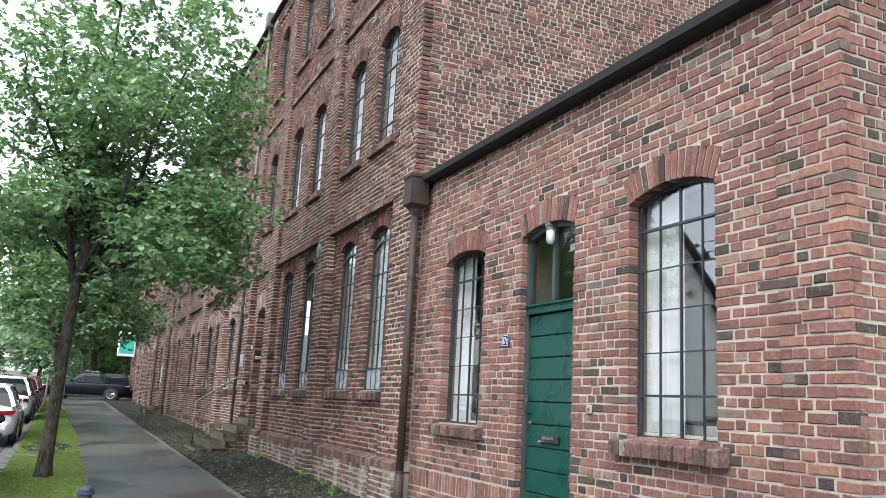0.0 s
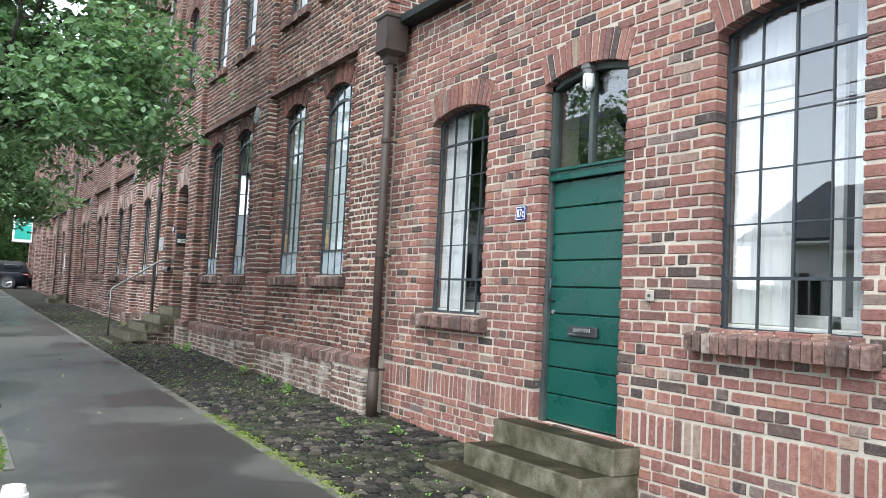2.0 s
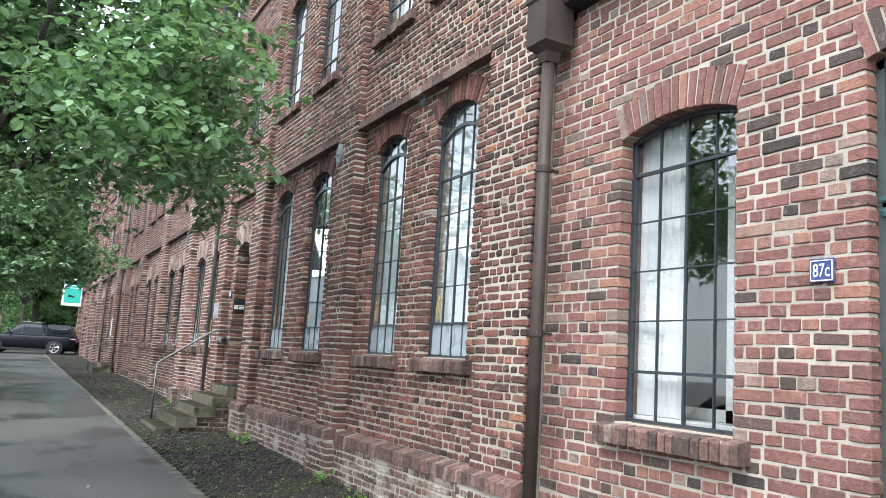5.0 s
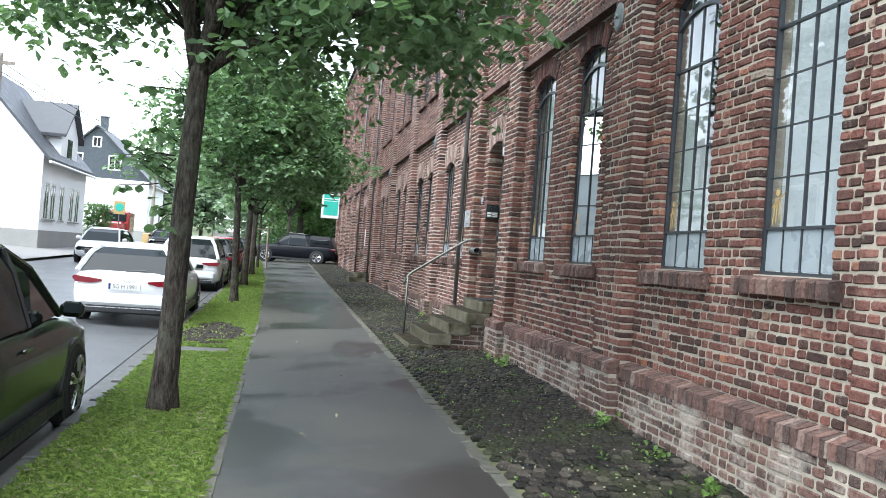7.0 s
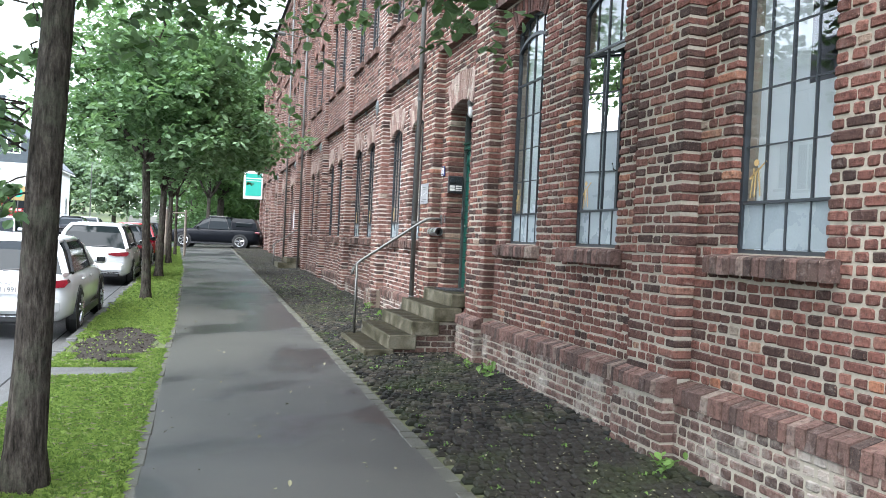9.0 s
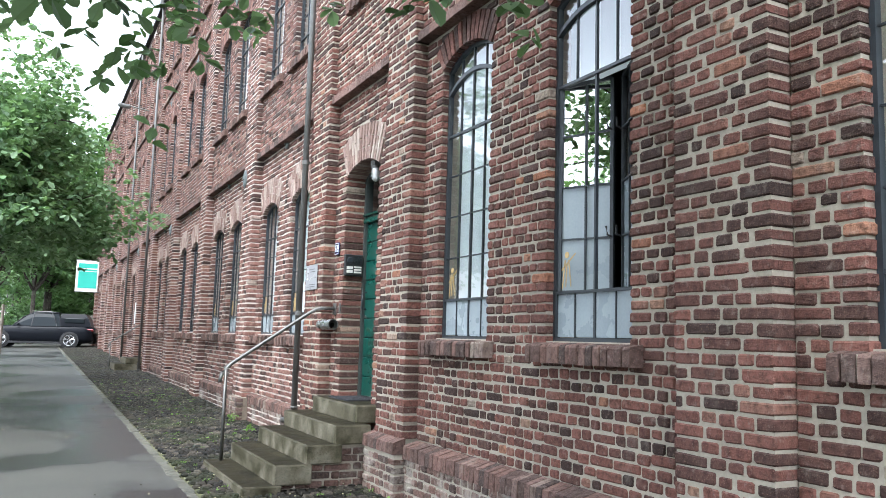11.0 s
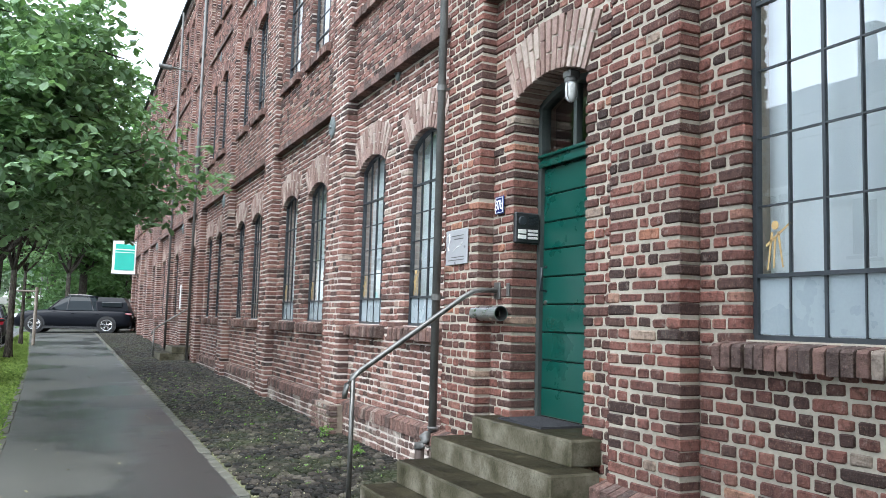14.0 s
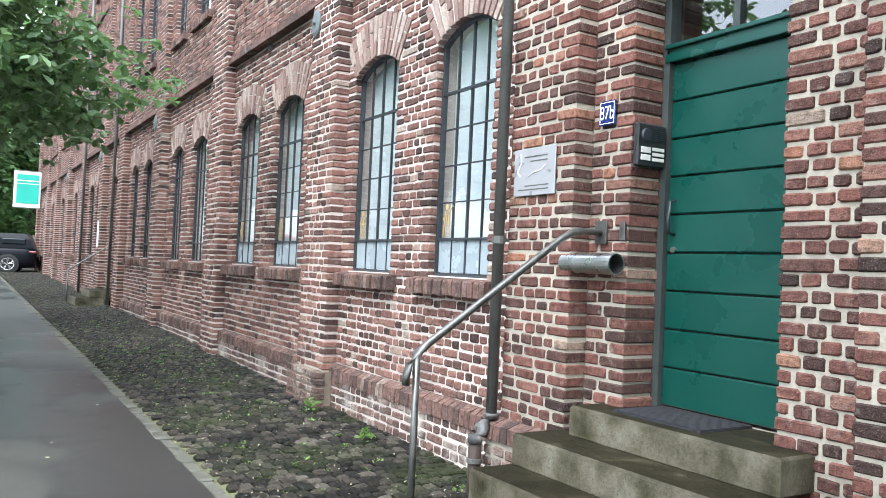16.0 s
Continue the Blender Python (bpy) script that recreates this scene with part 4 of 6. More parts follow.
for o, X, bay, storey in windows:
    number += 1
    h = o.spring - o.z0
    det = storey == 1 and bay <= 4
    if storey == 1 and bay < 2:
        bars = [o.z0 + 0.34] + [o.z0 + 0.34 + 0.375 * k for k in range(1, 5)]
        opened = bay == 1 and o.y0 < 16
        w, x, ys = steel_window(number, o, X, 4, bars, (bars[0], bars[4]), 0.09, det, True, o.spring - 0.08, opened)
    elif storey == 1:
        bars = [o.z0 + 0.3] + [o.z0 + 0.3 + 0.3 * k for k in range(1, 5)]
        w, x, ys = steel_window(number, o, X, 4, bars, (bars[0], bars[4]), 0.09, det)
    else:
        bars = [o.z0 + 0.33 * k for k in range(1, 6)]
        w, x, ys = steel_window(number, o, X, 3 if storey == 2 else 2, bars, (bars[0], bars[3]), 0.1, False)
    ajar = storey == 1 and bay == 1 and o.y0 < 16
    # Sheets added behind the panes to whiten them like mirrored sky.
    if storey == 1 or bay < 8:
        bl = Shape()
        d = x + (0.12 if storey == 1 else 0.2)
        half = storey == 1 and bay == 0 and o.y0 > 12.5
        if ajar:
            bl.box(d, d + 0.006, o.y0 - 0.1, o.y1 + 0.1, bars[-1] + 0.01, o.spring + 0.25)
        elif half:
            bl.box(d, d + 0.006, o.c, o.y1 + 0.1, o.z0, o.spring + 0.25)
            bl.box(d, d + 0.006, o.y0 - 0.1, o.c - 0.001, o.z0, bars[2])
        else:
            bl.box(d, d + 0.006, o.y0 - 0.1, o.y1 + 0.1, o.z0 + (0.0 if number % 3 else 0.3), o.spring + 0.25)
        single("window_blind", bl, backing_mat, "pale sheet added behind a window to whiten its panes", "blind", group="window blinds")
    if storey == 1 and bay in (0, 1, 3, 4):
        st = thing("window_sticker", "ochre sticker of a dancing stick shape on glass", "sticker", "window stickers")
        yc, zc, xx = ys[-1] - 0.12, bars[0] + 0.17, x - 0.006
        sh = Shape()
        for p, q, t in (((0.02, 0.06), (0.05, -0.14), 0.007), ((-0.02, 0.06), (-0.05, -0.13), 0.007), ((0.0, 0.03), (0.01, -0.13), 0.007), ((0.06, -0.01), (-0.1, 0.1), 0.008)):
            dy, dz = q[0] - p[0], q[1] - p[1]
            L = math.hypot(dy, dz)
            ny, nz = -dz / L * t, dy / L * t
            sh.prism([(yc + p[0] + ny, zc + p[1] + nz), (yc + p[0] - ny, zc + p[1] - nz), (yc + q[0] - ny * .6, zc + q[1] - nz * .6), (yc + q[0] + ny * .6, zc + q[1] + nz * .6)], xx, xx + 0.002)
        sh.prism([(yc + 0.024 * math.cos(a), zc + 0.095 + 0.024 * math.sin(a)) for a in (k * math.pi / 5 for k in range(10))], xx, xx + 0.002)
        part("figure_outline", sh, yellow_mat, st)

# the two open leaves of the casement beside the second pier
o2 = [w for w in windows if w[3] == 1][2][0]
leaf_w, cell = (o2.y1 - o2.y0) / 2 - 0.04, 0.375
for side, turn in ((0, -27), (1, 203)):
    cas = thing("open_casement", "open steel casement leaf with small panes, swung inwards", "casement", "open casements")
    fr = Shape()
    for k, t in ((0, .013), (1, .006), (2, .013)):
        fr.box(-0.014, 0.014, leaf_w / 2 * k - t, leaf_w / 2 * k + t, 0, 4 * cell)
    for k in range(5):
        t = 0.013 if k in (0, 4) else 0.006
        fr.box(-0.0135, 0.0135, 0, leaf_w, cell * k - t, cell * k + t)
    part("casement_frame", fr, steel_frame, cas)
    for k in range(4):
        for c in range(2):
            cp = Shape()
            sheet(cp, [(leaf_w / 2 * c, cell * k), (leaf_w / 2 * c, cell * (k + 1)), (leaf_w / 2 * (c + 1), cell * (k + 1)), (leaf_w / 2 * (c + 1), cell * k)], 0.001 * c)
            part("pane", cp, frosted if k < 2 else glass, cas).visible_shadow = False
    for k in (1, 3):
        part("handle", Shape().tube([(0.0 + (-.02 if side == 0 else .02), leaf_w, cell * k), ((-.05 if side == 0 else .05), leaf_w - .01, cell * k + .01), ((-.055 if side == 0 else .055), leaf_w - .02, cell * k + .07)], .008, 6), black_plastic, cas)
    cas.matrix_basis = pose(XP + 0.1, o2.y0 + 0.035 if side == 0 else o2.y1 - 0.035, o2.z0 + 0.345, 0, 0, turn)

# annex windows
for name, cols in (("window_1", 4), ("window_2", 4)):
    number += 1
    o = annex_open[name]
    bars = [o.z0 + 0.35 + 0.353 * k for k in range(0, 5)]
    w, x, ys = steel_window(number, o, XA, cols, bars, (bars[0], bars[4]), 0.13, True, True, None, False, False, "arched steel window with white curtains behind it")
    for k, (a, b) in enumerate(((o.y1 - 0.47, o.y1 - 0.01), (o.y0 + 0.01, o.y0 + 0.17))):
        sh = Shape()
        n = 26
        pts = [(x + 0.075 + 0.024 * math.sin(i * 1.45 + k), a + (b - a) * i / n) for i in range(n + 1)]
        sh.add([(px, py, o.z0 + 0.055) for px, py in pts] + [(px, py, o.spring + 0.07) for px, py in pts], [(i, i + 1, n + 2 + i, n + 1 + i) for i in range(n)])
        single("curtain", sh, curtain_mat, "white curtain hanging in soft folds behind a window", "curtain", group="annex curtains", smooth=True)
    sh = Shape().box(x + 0.05, x + 0.3, o.y0 - 0.1, o.y1 + 0.1, o.z0 - 0.05, o.z0 + 0.05, 0.01)
    single("inner_window_board", sh, white_enamel, "white window board inside the annex window", "window board")
    fr = Shape()
    for y in (o.y0 + 0.05, o.c - 0.12):
        fr.box(x + 0.32, x + 0.36, y, y + 0.06, o.z0 + 0.05, o.spring)
    fr.box(x + 0.32, x + 0.36, o.y0, o.y1, o.z0 + 0.05, o.z0 + 0.13)
    single("inner_window_frame", fr, white_enamel, "white inner window frame behind the steel window", "window frame")


# ---- doors ----
def plank_door(n, o, x, leaf_top, lamp_at):
    d = thing("door_%d" % n, "closed dark green boarded door with a glazed transom", "door", "", "structure")
    fr = Shape()
    fr.box(x - 0.03, x + 0.06, o.y0 - 0.01, o.y0 + 0.045, o.z0, o.spring + 0.02).box(x - 0.03, x + 0.06, o.y1 - 0.045, o.y1 + 0.01, o.z0, o.spring + 0.02)
    top, low = o.arc(10, 0.01), o.arc(10, -0.05)
    for i in range(10):
        fr.prism([top[i], top[i + 1], low[i + 1], low[i]], x - 0.03, x + 0.06)
    part("door_frame", fr, frame_grey, d, "weathered grey door frame")
    # Near-black core colours in the shade between the boards.
    leaf = part("door_leaf", Shape().box(x + 0.022, x + 0.06, o.y0 + 0.045, o.y1 - 0.045, o.z0 + 0.01, leaf_top), dark_gap, d, "dark green boarded leaf")
    boards = 9
    h = (leaf_top - o.z0 - 0.02) / boards
    for k in range(boards):
        z = o.z0 + 0.015 + k * h
        part("board", Shape().box(x + 0.0, x + 0.03, o.y0 + 0.047, o.y1 - 0.047, z + 0.005, z + h - 0.005, 0.006), green_paint, leaf)
    tr = Shape()
    for dz, dx, hh in ((0.0, -0.045, 0.05), (0.05, -0.03, 0.03), (0.08, -0.055, 0.025)):
        tr.box(x + dx, x + 0.06, o.y0 + 0.02, o.y1 - 0.02, leaf_top + dz, leaf_top + dz + hh)
    part("transom_rail", tr, green_paint, d, "moulded green transom rail", bevel=0.004)
    mul = Shape().box(x - 0.015, x + 0.045, o.c - 0.022, o.c + 0.022, leaf_top + 0.1, o.spring + o.rise - 0.02)
    part("transom_bar", mul, frame_grey, d)
    for a, b in ((o.y0 + 0.04, o.c - 0.02), (o.c + 0.02, o.y1 - 0.04)):
        sh = Shape()
        arc = [p for p in o.arc(16, -0.03) if a <= p[0] <= b]
        sheet(sh, [(a, leaf_top + 0.1)] + [(a, arc[0][1])] + arc + [(b, arc[-1][1]), (b, leaf_top + 0.1)], x + 0.012)
        part("pane", sh, glass, d).visible_shadow = False
    hd = Shape()
    yh = o.y1 - 0.1
    hd.tube([(x, yh, o.z0 + 1.02), (x - 0.05, yh, o.z0 + 1.03), (x - 0.055, yh, o.z0 + 1.1), (x - 0.05, yh, o.z0 + 1.21), (x, yh, o.z0 + 1.22)], 0.011, 8)
    part("handle", hd, steel_frame, d, "dark steel pull handle", smooth=True)
    part("lock", Shape().tube([(x - 0.012, yh, o.z0 + 0.93), (x + 0.01, yh, o.z0 + 0.93)], 0.018, 12), brushed, d, "steel lock cylinder")
    la = thing("door_lamp", "glass bulkhead lamp under the door arch", "lamp", "door lamps")
    lx, ly, lz = lamp_at
    part("lamp_base", Shape().box(lx - 0.05, lx + 0.05, ly - 0.05, ly + 0.05, lz - 0.035, lz + 0.03, 0.012).tube([(lx, ly, lz - 0.06), (lx, ly, lz - 0.03)], 0.052, 14), zinc, la)
    part("lamp_glass", Shape().tube([(lx, ly, lz - 0.06), (lx, ly, lz - 0.1), (lx, ly, lz - 0.17), (lx, ly, lz - 0.2), (lx, ly, lz - 0.213)], [0.045, 0.047, 0.045, 0.03, 0.008], 16), lamp_glass, la, "milky glass jar", smooth=True)
    cage = Shape()
    for k in range(4):
        a = k * math.pi / 2 + 0.4
        cage.tube([(lx + 0.053 * math.cos(a), ly + 0.053 * math.sin(a), lz - 0.05), (lx + 0.053 * math.cos(a), ly + 0.053 * math.sin(a), lz - 0.17), (lx, ly, lz - 0.222)], 0.003, 5)
    part("cage_wire", cage, zinc, la)
    return d


od = annex_open["door"]
plank_door(1, od, 4.45, 2.5, (4.39, 6.96, 3.41))
plank_door(2, doors[0][1], 4.58, 3.02, (4.4, 19.95, 3.62))
plank_door(3, doors[1][1], 4.58, 2.9, (4.4, 38.55, 3.62))
box = thing("mail_slot", "black letter slot with a chrome flap in a green door", "letter slot")
part("slot_plate", Shape().box(4.418, 4.452, 6.79, 7.14, 1.19, 1.275, 0.008), black_plastic, box)
part("slot_flap", Shape().box(4.411, 4.42, 6.86, 7.06, 1.226, 1.262, 0.004), brushed, box, "chrome flap")
part("knob", Shape().tube([(4.425, 7.09, 1.206), (4.385, 7.09, 1.2)], 0.012, 8), brushed, box)


def steps(name, label, rows, cheek=None):
    s = thing(name, label, "steps")
    for x0, y0, y1, z0, z1, back in rows:
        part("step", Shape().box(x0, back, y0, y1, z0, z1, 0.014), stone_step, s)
    return s


steps("stone_steps", "mossy worn concrete steps up to a green door", [(4.08, 6.2, 7.66, 0.25, 0.448, 4.46), (3.79, 6.2, 7.66, 0.06, 0.262, 4.34), (3.5, 6.3, 7.8, -0.08, 0.09, 4.34)])
s2 = steps("stone_steps", "mossy concrete flight of five steps up to a green door", [
    (4.07, 19.42, 20.82, 0.8, 0.982, 4.58), (3.78, 19.21, 20.97, 0.625, 0.81, 4.16), (3.49, 19.19, 20.97, 0.45, 0.635, 3.86), (3.19, 19.18, 20.97, 0.27, 0.46, 3.56), (2.89, 19.17, 20.97, 0.08, 0.28, 3.27)])
core = Shape()
lay(core, along_x(19.27), 3.28, 3.57, 0.08, 0.265, (), 0.03, "header", True, None, 300)
lay(core, along_x(19.27), 3.57, 3.87, 0.08, 0.445, (), 0.03, "header", True, None, 301)
lay(core, along_x(19.27), 3.87, 4.17, 0.08, 0.62, (), 0.03, "header", True, None, 302)
part("brick_core", core, brick_edge, s2, "dark brick side under the steps")
part("core", Shape().box(3.25, 4.2, 19.282, 20.9, 0.05, 0.27).box(3.55, 4.2, 19.282, 20.9, 0.27, 0.45).box(3.85, 4.2, 19.282, 20.9, 0.45, 0.63), mortar_grey, s2)
steps("stone_steps", "dark concrete steps up to a far door", [(3.75, 37.85, 39.35, 0.68, 0.85, 4.6), (3.45, 37.85, 39.35, 0.4, 0.68, 4.1)])
mat = Shape()
prof = [(19.94, 0.982)]
for k in range(31):
    prof += [(19.942 + k * 0.02, 0.998), (19.954 + k * 0.02, 0.998), (19.955 + k * 0.02, 0.992), (19.961 + k * 0.02, 0.992)]
mat.prism(prof + [(20.565, 0.982)], 4.17, 4.56)
tagged(single("door_mat", mat, rubber, "black ribbed rubber mat on the top step", "door mat"))


# ---- pipes and rails ----
def downpipe(label, x, y, z0, z1, material, radius=0.05, rings=(), shoe=False):
    d = thing("downpipe", label, "downpipe", "downpipes")
    part("pipe", Shape().tube([(x, y, z0), (x, y, z1)], radius, 14), material, d, smooth=True)
    for z in rings:
        part("pipe_clip", Shape().tube([(x, y, z - 0.025), (x, y, z + 0.025)], radius + 0.008, 14).box(x, x + 0.14, y - 0.012, y + 0.012, z - 0.012, z + 0.012), material, d)
    if shoe:
        part("standpipe", Shape().tube([(x - .12, y, 0.06), (x - .12, y, z0 - .12)], radius + 0.006, 14), pipe_brown, d, "rust-brown lower pipe", smooth=True)
        part("elbow", Shape().tube([(x, y, z0 + .04), (x, y, z0 + .01), (x - .03, y, z0 - .035), (x - .09, y, z0 - .075), (x - .12, y, z0 - .11), (x - .12, y, z0 - .15)], radius + .012, 14), material, d, smooth=True)
        part("pipe_clip", Shape().tube([(x - .12, y, z0 - .28), (x - .12, y, z0 - .25)], radius + .016, 14), material, d)
    return d


dp = downpipe("dark brown downpipe with a square hopper in the corner", 4.14, 10.08, 0.06, 4.2, pipe_brown, 0.052, (0.62, 1.9, 3.2))
part("sleeve", Shape().tube([(4.14, 10.08, 0.04), (4.14, 10.08, 0.6)], 0.064, 14), pipe_brown, dp, smooth=True)
part("hopper", Shape().loft([[(4.14 + sx * a, 10.08 + sy * a, z) for sx, sy in ((-1, -1), (1, -1), (1, 1), (-1, 1))] for a, z in ((0.055, 4.08), (0.07, 4.16), (0.135, 4.22), (0.135, 4.58), (0.15, 4.6), (0.15, 4.64))]), pipe_brown, dp, "square hopper head")
downpipe("weathered zinc downpipe beside the flight of steps", 4.1, 21.64, 0.75, 11.85, zinc, 0.038, (1.95, 3.9, 6.2, 8.6), True)
downpipe("weathered zinc downpipe further along the factory", 4.08, 37.4, 0.5, 11.85, zinc, 0.036, (2.3, 5.0, 8.0), True)
downpipe("weathered zinc downpipe by the far door", 4.08, 42.6, 0.5, 11.85, zinc, 0.036, (2.3, 5.0, 8.0))
for y in (21.64, 37.4):
    single("hopper", Shape().box(3.97, 4.2, y - 0.14, y + 0.14, TOP - 0.12, TOP + 0.32, 0.01), zinc, "grey metal rainwater hopper at the eaves", "hopper", group="eaves hoppers")

rail = thing("handrail", "galvanised tube handrail beside the flight of steps", "handrail")
part("rail", Shape().tube([(4.3, 20.86, 2.0), (4.16, 20.86, 2.0), (4.08, 20.87, 1.985), (4.0, 20.87, 1.94), (3.12, 20.85, 1.34), (3.05, 20.85, 1.285), (3.015, 20.85, 1.235), (3.0, 20.85, 1.17), (3.0, 20.85, 1.13)], 0.021, 10), galv, rail, smooth=True)
part("post", Shape().tube([(3.06, 20.85, 0.26), (3.06, 20.85, 1.3)], 0.019, 10), galv, rail, smooth=True)
part("foot_plate", Shape().box(3.0, 3.12, 20.79, 20.91, 0.27, 0.277), galv, rail)
part("wall_plate", Shape().box(4.296, 4.312, 20.81, 20.91, 1.93, 2.07, 0.003), galv, rail)
r2 = copy_thing(rail, pose(0.35, 18.4, 0.0))
tb = thing("steel_tube", "brushed stainless tube holder on the brick wall", "tube holder")
n = 24
outer, inner = [], []
for y in (20.62, 21.06):
    outer.append([(4.21 + 0.062 * math.cos(a), y, 1.81 + 0.062 * math.sin(a)) for a in (k * 2 * math.pi / n for k in range(n))])
    inner.append([(4.21 + 0.056 * math.cos(a), y, 1.81 + 0.056 * math.sin(a)) for a in (k * 2 * math.pi / n for k in range(n))])
sh = Shape().loft([inner[1], inner[0], outer[0], outer[1]], True, False)
part("tube", sh, brushed, tb, smooth=False)
part("end_cap", Shape().loft([outer[1], [(p[0], p[1] + 0.003, p[2]) for p in outer[1]]]), brushed, tb)
part("bracket", Shape().box(4.26, 4.312, 20.74, 20.86, 1.78, 1.84), galv, tb)
part("key_box", Shape().box(4.296, 4.31, 20.655, 20.7, 1.95, 2.06, 0.003), galv, tb, "small steel cover plate")


# ---- plates and signs ----
def text_mesh(name, text, size, m, material, parent, extrude=0.0015):
    cu = bpy.data.curves.new(name, "FONT")
    cu.body, cu.size, cu.extrude, cu.align_x, cu.align_y = text, size, extrude, "CENTER", "CENTER"
    tmp = new("letters", cu)
    me = bpy.data.meshes.new_from_object(tmp.evaluated_get(bpy.context.evaluated_depsgraph_get()))
    bpy.data.objects.remove(tmp)
    ob = new(name, me)
    me.materials.clear()
    me.materials.append(material)
    ob.parent = parent
    ob.matrix_basis = m
    return ob


FACE = Matrix(((0, 0, -1, 0), (-1, 0, 0, 0), (0, 1, 0, 0), (0, 0, 0, 1)))


def number_plate(text, x, y, z, w, h):
    p = thing("house_number", "blue enamel house number plate with white figures", "house number", "house numbers")
    part("plate", Shape().box(x - 0.012, x, y - w / 2, y + w / 2, z - h / 2, z + h / 2, 0.004), blue_enamel, p)
    for a, b, c, d in ((-w / 2 + .008, w / 2 - .008, h / 2 - .014, h / 2 - .009), (-w / 2 + .008, w / 2 - .008, -h / 2 + .009, -h / 2 + .014), (-w / 2 + .008, -w / 2 + .013, -h / 2 + .009, h / 2 - .009), (w / 2 - .013, w / 2 - .008, -h / 2 + .009, h / 2 - .009)):
        part("rim_line", Shape().box(x - 0.0135, x - 0.012, y + a, y + b, z + c, z + d), white_enamel, p)
    t = text_mesh("figures", text, h * 0.78, Matrix.Translation((x - 0.0135, y, z - 0.003)) @ FACE @ Matrix.Diagonal((0.72, 1, 1, 1)), white_enamel, p, 0.001)


number_plate("87c", 4.332, 7.72, 2.238, 0.15, 0.13)
number_plate("87b", 4.302, 20.835, 2.72, 0.14, 0.15)
ic = thing("door_intercom", "dark grey door intercom with speaker and bell buttons", "intercom")
part("housing", Shape().box(4.31, 4.54, 20.59, 20.632, 2.385, 2.64, 0.01), black_plastic, ic)
part("camera_eye", Shape().tube([(4.375, 20.592, 2.57), (4.375, 20.575, 2.57)], [0.038, 0.032], 18), steel_frame, ic)
for k in range(7):
    part("speaker_slot", Shape().box(4.43, 4.52, 20.585, 20.5895, 2.54 + k * 0.0115, 2.5455 + k * 0.0115), steel_frame, ic)
for r_, (a, b) in enumerate(((4.335, 4.41), (4.425, 4.52))):
    for k in range(2 + r_):
        hh = 0.034 if not r_ else 0.02
        part("bell_button", Shape().box(a, b, 20.582, 20.5895, 2.42 + k * (hh + 0.01), 2.42 + k * (hh + 0.01) + hh, 0.002), white_plastic, ic, "white name button")
pl = thing("name_plaque", "brushed metal name plaque on the brick pier", "plaque")
part("plate", Shape().box(4.155, 4.163, 21.14, 21.57, 2.24, 2.55, 0.002), sheet_metal, pl)
for y0, y1, z in ((21.22, 21.46, 2.49), (21.22, 21.4, 2.46), (21.2, 21.45, 2.3), (21.2, 21.52, 2.275)):
    part("text_bar", Shape().box(4.1535, 4.155, y0, y1, z, z + 0.008), zinc, pl)
part("scroll_mark", Shape().tube([(4.154, 21.54, 2.5), (4.154, 21.5, 2.52), (4.154, 21.49, 2.46), (4.154, 21.53, 2.4), (4.154, 21.5, 2.37)], 0.005, 5).tube([(4.154, 21.42, 2.36), (4.154, 21.36, 2.39), (4.154, 21.28, 2.4), (4.154, 21.24, 2.43)], 0.004, 5), white_enamel, pl)
bell = thing("door_bell", "white square bell push on the red brick wall", "door bell")
part("bell_plate", Shape().box(4.322, 4.336, 6.103, 6.183, 1.5, 1.58, 0.005), old_plastic, bell)
part("bell_button", Shape().tube([(4.323, 6.143, 1.54), (4.316, 6.143, 1.54)], 0.012, 12), steel_frame, bell)
paper = single("paper_notice", Shape().box(4.158, 4.163, 39.85, 40.15, 1.9, 2.6), white_enamel, "white paper notice on a far pier", "notice")


def anchor(x, y, z, big):
    a = thing("wall_anchor", "grey cast-iron wall anchor plate on the bricks", "wall anchor", "wall anchors")
    k = 14
    rr = 0.15 if big else 0.085
    ring = lambda xx, s: [(xx, y + rr * 0.72 * s * math.cos(t), z + rr * s * math.sin(t)) for t in (i * 2 * math.pi / k for i in range(k))]
    part("plate", Shape().loft([ring(x, 1), ring(x - 0.018, 1), ring(x - 0.03, 0.75)]), iron_plate, a)
    part("bolt", Shape().tube([(x - 0.03, y, z), (x - 0.055, y, z)], 0.025 if big else 0.018, 6), iron_plate, a)
    if not big:
        part("hanger", Shape().box(x - 0.015, x, y - 0.03, y + 0.03, z + 0.05, z + 0.16), iron_plate, a)


for i, (a, b) in enumerate(PIERS):
    if i in (1, 4, 6, 8, 10):
        anchor(XF, b - 0.12, 4.3, True)
for i, (a, b, ws) in enumerate(bays):
    if ws:
        m = (ws[0][1] + ws[1][0]) / 2
        anchor(XP if i > 1 else XP, m, 4.52, False)
        if i < 8:
            anchor(XU, m, 8.2, False)
bn = thing("banner", "green and white banner hanging from the factory corner", "banner")
part("cloth", Shape().box(3.2, 4.1, 58.0, 58.02, 3.85, 5.15), banner_green, bn)
part("cloth_border", Shape().box(3.08, 4.17, 58.021, 58.03, 3.67, 5.3), banner_white, bn)
part("cloth_stripe", Shape().box(3.2, 4.1, 57.992, 57.999, 4.85, 4.9).box(3.2, 4.1, 57.992, 57.999, 4.72, 4.75), banner_white, bn)
part("bracket", Shape().tube([(3.05, 58.03, 5.32), (4.3, 58.03, 5.32)], 0.02, 8).tube([(3.05, 58.03, 3.65), (4.3, 58.03, 3.65)], 0.02, 8), galv, bn)
sl = thing("wall_street_lamp", "grey street lamp on an arm from the wall", "street lamp")
